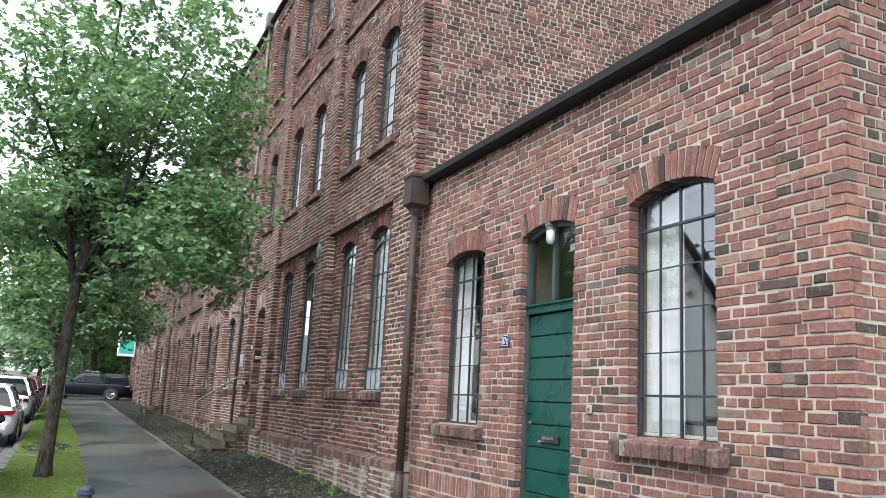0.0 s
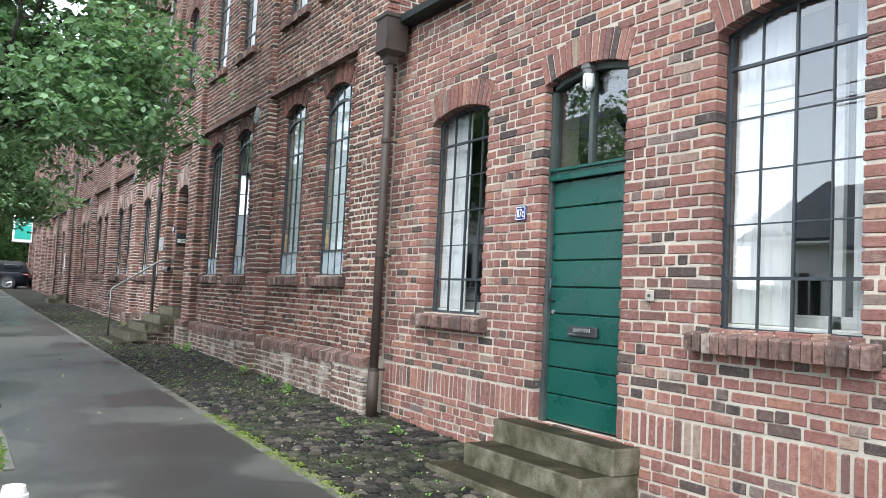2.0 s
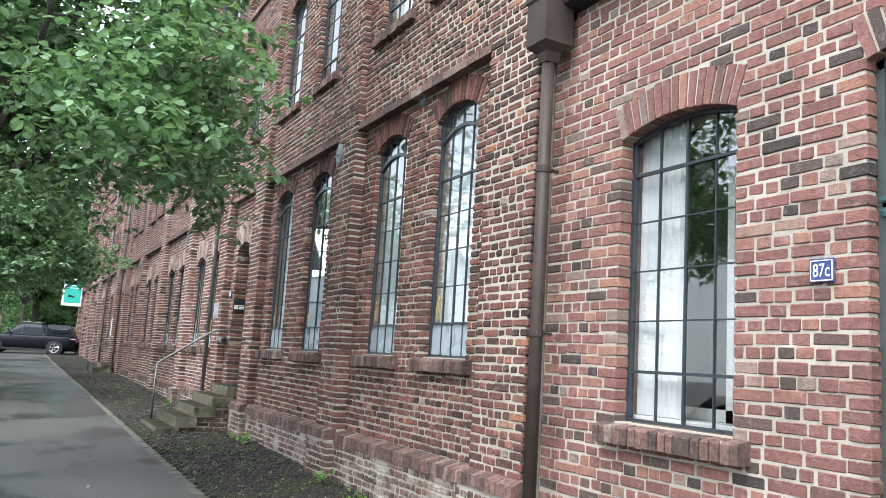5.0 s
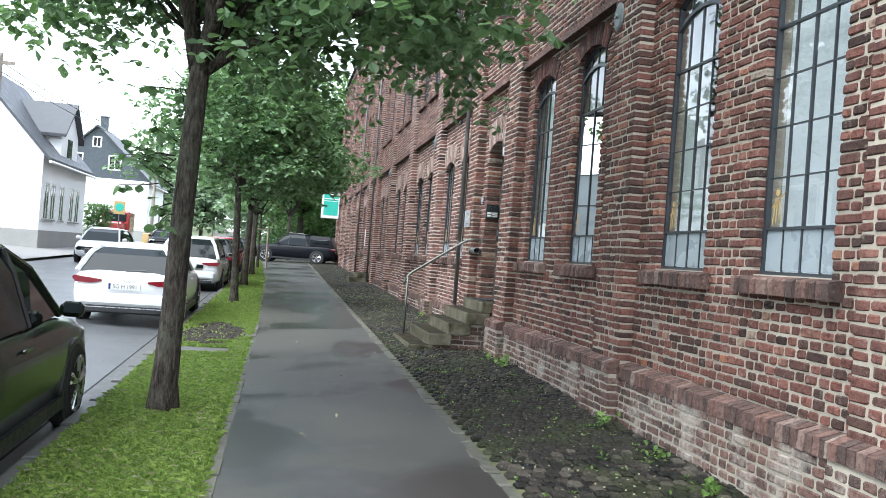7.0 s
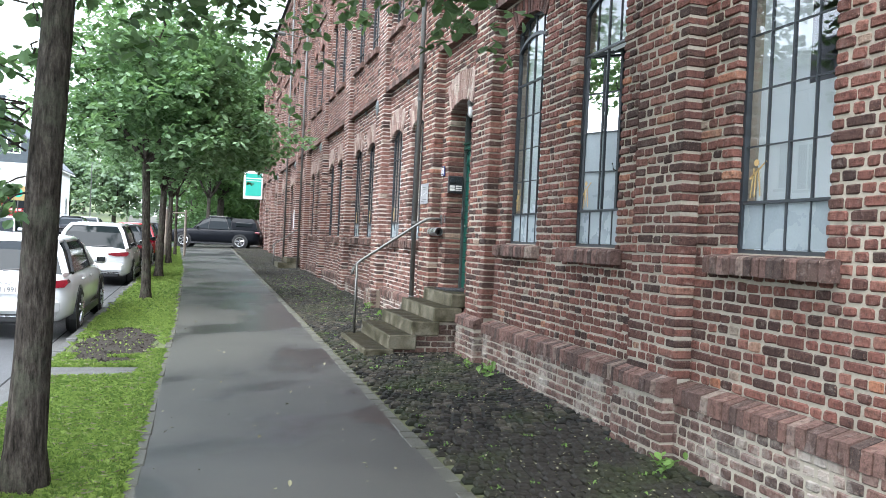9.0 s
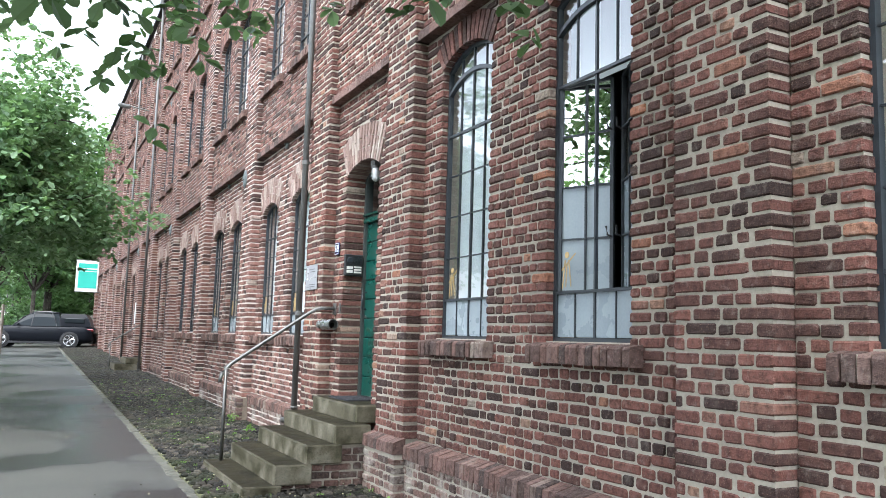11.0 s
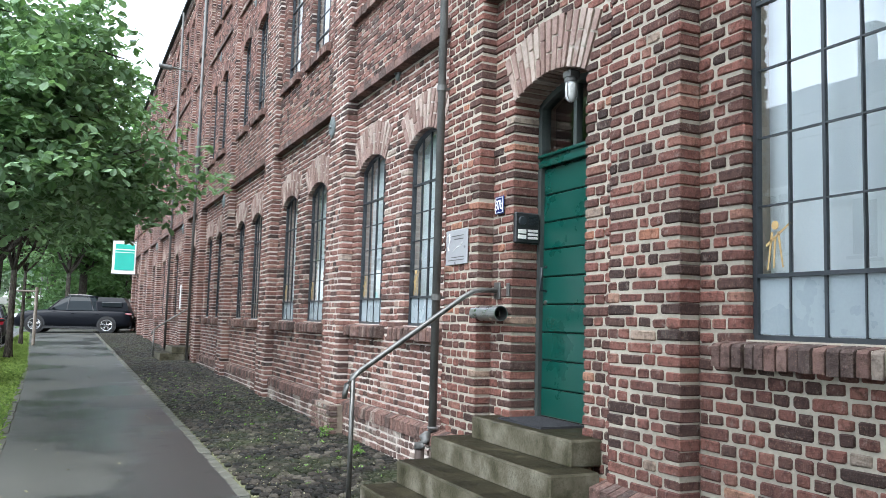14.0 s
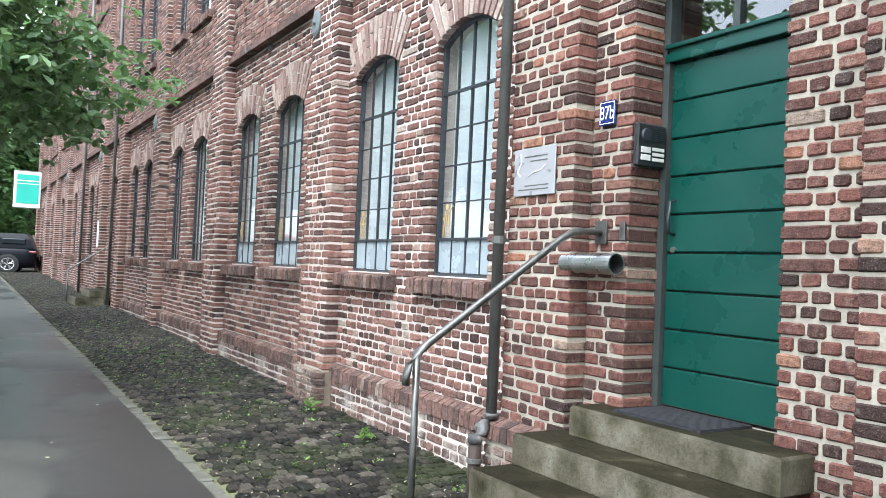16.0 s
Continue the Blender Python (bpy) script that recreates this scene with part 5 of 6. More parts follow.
part("arm", Shape().tube([(4.2, 40.2, 9.15), (3.9, 40.25, 9.2), (3.55, 40.3, 9.25)], 0.025, 8), galv, sl)
part("head", Shape().tube([(3.6, 40.3, 9.22), (3.55, 40.3, 9.22), (3.2, 40.3, 9.25), (3.18, 40.3, 9.25)], [0.04, 0.08, 0.07, 0.03], 10), zinc, sl)


# ---- trees ----
def leaf_sheet(centres, sizes, r, droop=0.35, yaws=None):
    """Folded rounded leaves at the given places, as one mesh of many leaves."""
    g = np.random.default_rng(r)
    n = len(centres)
    t = np.array([(0, 0, 0), (0.2, 0.25, 0.06), (0.36, 0.62, 0.09), (0.22, 0.92, 0.03), (0, 1.04, -0.05), (-0.22, 0.92, 0.03), (-0.36, 0.62, 0.09), (-0.2, 0.25, 0.06)], dtype=float)
    yaw = g.uniform(0, 2 * np.pi, n) if yaws is None else np.asarray(yaws)
    tilt, roll = g.normal(-droop, 0.4, n), g.normal(0, 0.4, n)
    cy, sy, cx, sx, cr, sr = np.cos(yaw), np.sin(yaw), np.cos(tilt), np.sin(tilt), np.cos(roll), np.sin(roll)
    p = t[None] * np.asarray(sizes)[:, None, None]
    x, y, z = p[..., 0], p[..., 1], p[..., 2]
    x, z = x * cr[:, None] + z * sr[:, None], -x * sr[:, None] + z * cr[:, None]
    y, z = y * cx[:, None] - z * sx[:, None], y * sx[:, None] + z * cx[:, None]
    x, y = x * cy[:, None] - y * sy[:, None], x * sy[:, None] + y * cy[:, None]
    v = np.stack([x, y, z], -1) + np.asarray(centres)[:, None]
    sh = Shape()
    sh.v = v.reshape(-1, 3).tolist()
    sh.f = [f for k in range(0, 8 * n, 8) for f in ((k, k + 1, k + 2, k + 3, k + 4), (k, k + 4, k + 5, k + 6, k + 7))]
    return sh


def limb(sh, a, b, r0, r1, r, bend=0.12, n=5, sides=7):
    a, b = Vector(a), Vector(b)
    L = (b - a).length
    off = [Vector((r.uniform(-1, 1), r.uniform(-1, 1), r.uniform(-0.4, 0.8))) * bend * L for _ in range(2)]
    pts = []
    for k in range(n + 1):
        s = k / n
        pts.append(a.lerp(b, s) + off[0] * math.sin(math.pi * s) + off[1] * 0.4 * math.sin(2 * math.pi * s))
    sh.tube(pts, [r0 + (r1 - r0) * k / n for k in range(n + 1)], sides)
    return pts


def tree(label, x, y, z, fork, crown, radii, down, clusters, per, leaf, trunk_r, seed, mat=None, spread=0.34, lean=0.0, group="street trees", cat="tree", shell=0.45, low_cut=None, open_side=False):
    """crown: its middle, from the foot; radii: across, along and up; down: the reach below the middle."""
    r = random.Random(seed)
    t = thing("tree", label, cat, group, at=(x, y, z))
    wood = Shape()
    tr = [(0, 0, -0.1), (0, 0, 0.06), (0.0, 0.0, 0.25), (lean * .2, 0.01, 0.8), (lean * .5, -0.02, fork * .6), (lean, 0.02, fork)]
    wood.tube(tr, [trunk_r * 1.55, trunk_r * 1.42, trunk_r * 1.15, trunk_r, trunk_r * .93, trunk_r * .84], 14)
    if open_side:
        # two leaders that part above the path and carry on up into the crown
        wood.tube([(lean, .02, fork - .06), (lean + .09, .0, fork + .45), (lean + .02, .03, fork + 1.0), (lean + .12, .1, fork + 2.2), (lean + .05, .1, fork + 3.6)], [trunk_r * .84, trunk_r * .78, trunk_r * .66, trunk_r * .45, trunk_r * .2], 12)
        wood.tube([(lean - .02, .02, fork - .12), (lean - .12, .05, fork + .3), (lean - .16, .1, fork + 1.1), (lean - .5, .2, fork + 2.4)], [trunk_r * .6, trunk_r * .5, trunk_r * .4, trunk_r * .2], 10)
        wood.tube([(lean + .05, .0, fork + .5), (lean + .45, -.1, fork + 1.1), (lean + 1.1, -.2, fork + 1.9)], [trunk_r * .45, trunk_r * .35, trunk_r * .2], 10)
    part("trunk", wood, bark, t, "grey-brown furrowed trunk", smooth=True)
    c = Vector(crown)
    ends, twigs = [], Shape()
    top = Vector((lean, 0.02, fork - 0.05))
    n = 8
    for k in range(n):
        a = k * 2.4 + r.uniform(-.3, .3)
        up = r.uniform(0.1, 0.8)
        e = c + Vector((math.cos(a) * radii[0] * 0.62 * (1.1 - up * .6), math.sin(a) * radii[1] * 0.62 * (1.1 - up * .6), (up * radii[2] * .75 if k % 3 else -down * 0.25)))
        pts = limb(twigs, top, e, trunk_r * r.uniform(.42, .62), 0.02, r, 0.09, 6)
        ends += pts[2:]
        for q in pts[2:]:
            d = Vector((r.uniform(-1, 1), r.uniform(-1, 1), r.uniform(-.35, .8))).normalized() * r.uniform(.5, 1.1) * radii[0] * .35
            ends += limb(twigs, q, q + d, 0.022, 0.006, r, 0.1, 3, 5)[1:]
    part("branching", twigs, bark, t, "dark forking branches", smooth=True)
    cent, size, turns = [], [], []
    made = 0
    while made < clusters:
        u = Vector((r.gauss(0, 1), r.gauss(0, 1), r.gauss(0, 1))).normalized()
        d = r.random() ** shell
        lump = 0.86 + 0.38 * noise.noise(u * 1.9 + Vector((seed, 0, 0))) + 0.26 * noise.noise(u * 4.3 + Vector((0, seed, 0)))
        wide = 1.0 if u.z > 0 else 1.0 / max(math.hypot(u.x, u.y), 0.62)
        p = c + Vector((u.x * radii[0] * wide, u.y * radii[1] * wide, u.z * (radii[2] if u.z > 0 else down))) * d * lump
        if low_cut and p.z < low_cut + 0.35 * noise.noise(Vector((p.x * .8, p.y * .8, seed))):
            continue
        if open_side and (p.x < -.2 and p.z < 3.5 - .5 * p.x * (p.x > -1) or abs(p.x) < .55 and p.y < .5 and p.z < 4.3 or p.x < .3 and p.z < 5.0 and r.random() < .3):
            continue
        if open_side and (p.y > 1.7 and p.z < 3.8 or p.x > 2.8 + .5 * noise.noise(p) and p.z < 4.7):
            continue
        if noise.noise(p * 0.75 + Vector((seed * 3.1, 0, 0))) < -0.13:
            continue
        made += 1
        for _ in range(max(1, per // 5)):
            q, y0 = (p.x + r.gauss(0, spread * .6), p.y + r.gauss(0, spread * .6), p.z + r.gauss(0, spread * .42)), r.uniform(0, 6.28)
            for k in range(5):
                cent.append((q[0] + r.gauss(0, .02), q[1] + r.gauss(0, .02), q[2] + r.gauss(0, .03)))
                size.append(leaf * r.uniform(0.65, 1.2))
                turns.append(y0 + k * 1.257 + r.uniform(-.3, .3))
    tagged(part("crown", leaf_sheet(cent, size, seed, 0.35, turns), mat or leaf_mat, t, "dense green leaves with gaps of sky"))
    return t


def shoots(x, y, z0, z1, n, seed):
    r = random.Random(seed)
    cent, sz, tn = [], [], []
    tw = Shape()
    b = thing("trunk_shoot", "leafy young shoots on the trunk of a street tree", "shoots")
    for _ in range(n):
        z, a, L = r.uniform(z0, z1), r.uniform(1.6, 4.6), r.uniform(.15, .45)
        e = (x + math.cos(a) * (L + .1), y + math.sin(a) * (L + .1), z + r.uniform(-.15, .2))
        limb(tw, (x + math.cos(a) * .06, y + math.sin(a) * .06, z), e, .007, .003, r, .1, 3, 5)
        for k in range(9):
            s_ = r.uniform(.5, 1.05)
            cent.append((x + (e[0] - x) * s_ + r.gauss(0, .03), y + (e[1] - y) * s_ + r.gauss(0, .03), z + (e[2] - z) * s_ + r.gauss(0, .03)))
            sz.append(r.uniform(.08, .13))
            tn.append(r.uniform(0, 6.28))
    tagged(part("twig", tw, bark, b), kind="stuff")
    tagged(part("leaves", leaf_sheet(cent, sz, seed, .5, tn), leaf_mat, b), kind="stuff")


shoots(-0.1, 14.6, 1.75, 3.0, 16, 61)
LBL = "street tree with dense broad green leaves on the verge"
tree("mature street tree with dense broad leaves over the path", -0.08, 14.62, footway(-0.1, 14.6), 3.15, (0.4, 0.0, 4.5), (3.0, 3.4, 5.6), 1.85, 1450, 30, 0.105, 0.104, 11, lean=0.09, low_cut=2.55, open_side=True)
tree(LBL, -0.16, 26.6, footway(-0.1, 26.6), 2.8, (0.1, 0.0, 3.9), (2.7, 2.7, 3.1), 1.5, 880, 25, 0.13, 0.085, 12, lean=-0.1, low_cut=2.3)
tree(LBL, -0.23, 33.0, footway(-0.2, 33), 2.4, (0.2, 0.0, 4.7), (2.7, 2.7, 3.3), 1.6, 740, 25, 0.15, 0.1, 13, lean=0.05, low_cut=3.0)
tree(LBL, -0.25, 40.0, footway(-0.2, 40), 2.4, (-0.3, 0.0, 4.6), (2.3, 2.4, 3.0), 1.5, 420, 20, 0.2, 0.09, 20, low_cut=3.1)
young = tree("young street tree held by wooden stakes on the verge", -0.25, 47.0, footway(-0.2, 47), 2.6, (0, 0, 4.3), (1.7, 1.7, 2.2), 1.6, 180, 22, 0.18, 0.06, 14)
tree("tall dark tree behind the factory yard fence", 4.8, 70, gy(70), 3.5, (0, 0, 9.5), (5.5, 5, 6), 6.5, 620, 22, 0.34, 0.3, 15, leaf_far, 0.75, group="yard trees", low_cut=2.2)
tree("tall dark tree behind the gateway hedge", 0.2, 76, gy(76), 3.5, (0, 0, 9.0), (5, 5, 5.5), 6, 560, 22, 0.36, 0.3, 16, leaf_far, 0.75, group="yard trees", low_cut=2.2)
tree("tall dark tree leaning over the yard gate", 2.0, 66.5, gy(66), 3.0, (0, 0, 6.5), (4.2, 3, 5.5), 4.5, 560, 20, 0.32, 0.25, 21, leaf_far, 0.7, group="yard trees", low_cut=2.4)
tree("tall dark tree at the edge of the yard", 10.5, 73, gy(73), 3.5, (0, 0, 9.0), (5.5, 5, 5.5), 6.5, 500, 22, 0.38, 0.3, 17, leaf_far, 0.8, group="yard trees", low_cut=2.0)
tree("tall roadside tree beyond the gateway", 1.6, 88, gy(88), 4, (0, 0, 8.5), (4.6, 4.6, 5), 5, 460, 22, 0.4, 0.28, 18, leaf_far, 0.8, group="yard trees")
tree("tall roadside tree beyond the gateway", 1.2, 63, gy(62) - .1, 3, (0, 0, 6.0), (2.6, 2.6, 3), 3, 320, 22, 0.24, 0.13, 19, leaf_far, 0.5, group="yard trees")
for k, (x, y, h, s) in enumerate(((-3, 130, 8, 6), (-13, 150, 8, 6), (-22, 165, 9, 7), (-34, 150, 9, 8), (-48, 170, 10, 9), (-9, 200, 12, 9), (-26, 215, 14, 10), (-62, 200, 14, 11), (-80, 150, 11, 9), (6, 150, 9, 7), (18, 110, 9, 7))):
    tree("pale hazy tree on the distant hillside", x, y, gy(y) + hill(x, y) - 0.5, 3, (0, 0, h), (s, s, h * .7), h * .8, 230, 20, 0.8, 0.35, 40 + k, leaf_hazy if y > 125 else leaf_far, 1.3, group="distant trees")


def bush(label, x, y, z, rx, ry, rz, n, leaf, mat, seed, boxy=False):
    r = random.Random(seed)
    b = thing("bush", label, "bush", "", "", (x, y, z))
    st = Shape()
    for k in range(5):
        limb(st, (r.uniform(-.3, .3), r.uniform(-.3, .3), -.1), (r.uniform(-.6, .6) * rx, r.uniform(-.6, .6) * ry, rz * r.uniform(.5, .9)), 0.03, 0.01, r)
    part("stems", st, bark, b)
    cent = []
    for _ in range(n):
        if boxy:
            p = (r.uniform(-rx, rx), r.uniform(-ry, ry), r.uniform(0, rz))
        else:
            u = Vector((r.gauss(0, 1), r.gauss(0, 1), abs(r.gauss(0, 1)))).normalized() * (r.random() ** .35)
            q = 0.8 + 0.4 * noise.noise(u * 2.5 + Vector((seed, 0, 0)))
            p = (u.x * rx * q, u.y * ry * q, u.z * rz * q)
        cent.append(p)
    part("leaves", leaf_sheet(cent, [leaf * r.uniform(.6, 1.2) for _ in cent], seed), mat, b, "dense leaves")


bush("bright green rounded bush beside the gateway", 0.8, 66.5, gy(66) - .1, 2.6, 1.8, 2.6, 3800, 0.22, leaf_mat, 71)
bush("dark green bush behind the yard fence", 5.5, 66.5, gy(66) - .1, 3.4, 1.8, 3.2, 4200, 0.24, leaf_far, 72)
bush("tall dark thicket behind the yard", 3.0, 72, gy(72) - .1, 5.5, 2.0, 5.0, 5200, 0.34, leaf_far, 75)
bush("tall dark thicket beside the far verge", 3.2, 80, gy(80) - .1, 3.5, 2.0, 5.0, 3800, 0.36, leaf_far, 76)
bush("tall dark thicket at the end of the yard", 11.0, 72, gy(72) - .1, 5.0, 2.0, 6.0, 4200, 0.36, leaf_far, 77)
bush("green bush beside the gateway", 1.4, 70, gy(70) - .1, 2.2, 3, 2.2, 3000, 0.22, leaf_far, 73)
bush("dark green clipped hedge beside the white house", -10.3, 59.5, road_z(-10, 58) + .1, 0.7, 0.7, 2.6, 1700, 0.2, leaf_far, 74, True)

stakes = thing("tree_stakes", "weathered wooden stakes with cross rails round a young tree", "tree stakes")
for dx, dy in ((-.4, -.4), (.4, -.4), (.4, .4), (-.4, .4)):
    part("stake", Shape().tube([(-0.25 + dx, 47 + dy, gy(47) - .2), (-0.25 + dx, 47 + dy, gy(47) + 1.9)], 0.045, 8), wood_pole, stakes)
for a, b in (((-.4, -.4), (.4, -.4)), ((.4, -.4), (.4, .4)), ((-.4, -.4), (-.4, .4))):
    part("cross_rail", Shape().tube([(-0.25 + a[0], 47 + a[1], gy(47) + 1.75), (-0.25 + b[0], 47 + b[1], gy(47) + 1.75)], 0.03, 7), wood_pole, stakes)

# ---- verge ----
g = np.random.default_rng(5)


def blades(n, x0, x1, y0, y1, h, seed, keep=None):
    q = np.random.default_rng(seed)
    xs, ys = q.uniform(x0, x1, n), q.uniform(y0, y1, n)
    sh = Shape()
    for x, y in zip(xs, ys):
        if keep and not keep(x, y):
            continue
        a, L = q.uniform(0, 6.28), h * q.uniform(0.5, 1.3)
        dx, dy = math.cos(a), math.sin(a)
        z = footway(x, y) - 0.012
        w = 0.0036
        b = q.uniform(0.3, 1.4) * L
        sh.add([(x - dy * w, y + dx * w, z), (x + dy * w, y - dx * w, z), (x + dx * b * .4 + dy * w * .7, y + dy * b * .4 - dx * w * .7, z + L * .7), (x + dx * b, y + dy * b, z + L * (1 - .3 * b / L))], [(0, 1, 2), (0, 2, 3)])
    return sh


soil_spot = lambda x, y: ((x + 0.12) / 0.55) ** 2 + ((y - 20.6) / 1.5) ** 2
slab_gap = lambda x, y: 18.25 < y < 18.8
keep = lambda x, y: soil_spot(x, y) > 1.1 + 1.1 * noise.noise(Vector((x * 3, y * 3, 0))) and not (slab_gap(x, y) and x < 0.3) and x < verge_edge(y) - 0.06
single("grass", blades(95000, -0.66, 0.49, 9.0, 24, 0.055, 1, keep), grass_mat, "short mown green grass on the verge", "grass", "stuff")
single("grass_far", blades(26000, -0.66, 0.5, 24, 58, 0.07, 2, lambda x, y: x < verge_edge(y) - 0.06), grass_mat, "short mown green grass further along the verge", "grass", "stuff")
clip = Shape()
for _ in range(3800):
    x, y = g.uniform(-0.64, 0.47), 9.0 + 13 * g.random() ** 1.6
    if not keep(x, y):
        continue
    a, L = g.uniform(0, 6.28), g.uniform(0.03, 0.085)
    z = footway(x, y) + g.uniform(0.015, 0.045)
    dx, dy = math.cos(a) * L, math.sin(a) * L
    clip.add([(x, y, z), (x + dx, y + dy, z + g.uniform(-.01, .015)), (x + dx - dy * .05, y + dy + dx * .05, z)], [(0, 1, 2)])
single("grass_clippings", clip, straw_mat, "dry pale grass clippings lying on the verge", "grass clippings", "stuff")
spot = Shape()
ring = [(-0.12 + 0.5 * math.cos(a) * rng.uniform(.85, 1.05), 20.6 + 1.55 * math.sin(a) * rng.uniform(.85, 1.1)) for a in (k * math.pi / 14 for k in range(28))]
spot.v = [(x, y, footway(x, y) + 0.001) for x, y in ring] + [(-0.12, 20.6, footway(0, 20.6) + 0.018)]
spot.f = [(k, (k + 1) % 28, 28) for k in range(28)]
single("bare_soil_patch", spot, soil_mat, "bare dark soil patch in the grass verge", "soil patch", "structure")
clods = Shape()
for _ in range(700):
    a, q = g.uniform(0, 6.28), g.random() ** .6
    x, y, s = -0.12 + .52 * q * math.cos(a), 20.6 + 1.5 * q * math.sin(a), g.uniform(.008, .03)
    z = footway(x, y) + 0.016 * (1 - q)
    clods.add([(x + s * g.uniform(-1, 1), y + s * g.uniform(-1, 1), z + s * g.uniform(-.3, .9)) for _ in range(4)], [(0, 1, 2), (0, 2, 3), (0, 3, 1), (1, 3, 2)])
single("soil_clods", clods, soil_mat, "loose dark soil clods and roots", "soil", "stuff")
single("soil_weeds", leaf_sheet([(-0.12 + .5 * q * math.cos(a), 20.6 + 1.5 * q * math.sin(a), footway(0, 20.6) + .012) for a, q in ((g.uniform(0, 6.28), g.random() ** .5) for _ in range(150))], [g.uniform(.018, .05) for _ in range(150)], 8, -0.5), grass_mat, "sparse weeds on the bare soil", "weeds", "stuff")
pth = thing("verge_slabs", "grey stone slabs crossing the grass verge", "slabs", "", "structure")
for a, b in ((18.27, 18.5), (18.53, 18.76)):
    part("slab", Shape().box(-0.64, 0.36, a, b, footway(0, 18.5) - 0.12, footway(0, 18.5) + 0.008, 0.008), wet_kerb, pth)


def tufts(n, x0, x1, y0, y1, seed, size, near_wall=False):
    q = np.random.default_rng(seed)
    cent, sz = [], []
    for _ in range(n):
        x, y = q.uniform(x0, x1), q.uniform(y0, y1)
        k = q.integers(3, 8)
        for _ in range(k):
            cent.append((x + q.normal(0, .02), y + q.normal(0, .02), footway(x, y) + 0.002))
            sz.append(size * q.uniform(.5, 1.3))
    return leaf_sheet(cent, sz, seed, -0.7)


single("cobble_weeds", tufts(300, 2.6, 4.05, 5, 34, 21, 0.024), weed_mat, "small green weeds growing between the cobbles", "weeds", "stuff")
moss_mat = leaf_material("yellow_green_moss", (0.1, 0.13, 0.02), (0.2, 0.24, 0.04), 0.8)
single("edge_weeds", tufts(520, 2.46, 2.6, 6.3, 10.8, 22, 0.013), moss_mat, "yellow-green moss tufts along the path edge", "weeds", "stuff")
lit = np.random.default_rng(31)
single("leaf_litter", leaf_sheet([(x, y, footway(x, y) + 0.006) for x, y in ((lit.uniform(2.55, 4.0), lit.uniform(5, 34)) for _ in range(2900))], lit.uniform(.009, .023, 2900), 33, 0.0), straw_mat, "tiny pale fallen leaf bits on the cobbles", "leaf litter", "stuff")
single("path_litter", leaf_sheet([(x, y, footway(x, y) + 0.005) for x, y in ((lit.uniform(.6, 2.45), lit.uniform(5, 34)) for _ in range(130))], lit.uniform(.015, .045, 130), 34, 0.0), straw_mat, "tiny leaves and twigs scattered on the wet path", "leaf litter", "stuff")
for k, (x, y, s) in enumerate(((3.92, 12.9, .09), (3.85, 11.9, .1), (3.95, 14.05, .1), (3.95, 17.6, .12), (3.9, 18.1, .08), (4.0, 24.5, .1), (3.95, 23.2, .08), (3.9, 9.0, .08), (3.6, 9.6, .07))):
    q = np.random.default_rng(90 + k)
    n = 26
    c = [(x + q.normal(0, s * .4), y + q.normal(0, s * .6), footway(x, y) + q.uniform(0, s)) for _ in range(n)]
    single("wall_weed", leaf_sheet(c, q.uniform(.03, .075, n) * (s / .1), 90 + k, -0.5), weed_mat, "fresh green weed at the foot of the wall", "weed", "stuff")

# ---- bollards ----
def bollard(x, y, h, rad, label, mat_, cap):
    z = footway(x, y)
    b = thing("bollard", label, "bollard", "bollards")
    part("post", Shape().tube([(x, y, z - .1), (x, y, z + h - .08), (x, y, z + h - .07)], [rad, rad, rad], 18), mat_, b, smooth=False)
    part("cap", Shape().tube([(x, y, z + h - .075), (x, y, z + h - .07), (x, y, z + h - .045), (x, y, z + h - .04), (x, y, z + h - .03), (x, y, z + h), (x, y, z + h + .006)], [rad, rad * 1.32, rad * 1.32, rad * 1.05, rad * 1.12, rad * 1.0, rad * .6], 18), cap, b, "rounded collar cap", smooth=False)


bollard(0.34, 8.6, 0.6, 0.062, "slate-blue metal bollard at the path edge", bollard_mat, bollard_mat)
bollard(0.44, 7.2, 0.3, 0.06, "low post with a white cap at the path edge", bollard_mat, white_plastic)

# ---- fence ----
fence = thing("picket_fence", "grey wooden picket gate closing the factory yard", "fence")
fa, fb = Vector((4.25, 60.4, gy(60))), Vector((2.4, 65.5, gy(65)))
for k in range(26):
    p = fa.lerp(fb, k / 25)
    part("picket", Shape().box(p.x - .035, p.x + .035, p.y - .015, p.y + .015, p.z - .05, p.z + 1.62 + .03 * math.sin(k * 2.1)), fence_wood, fence)
for h in (.4, 1.3):
    part("rail", Shape().tube([fa + Vector((0, .04, h)), fb + Vector((0, .04, h))], .035, 6), fence_wood, fence)


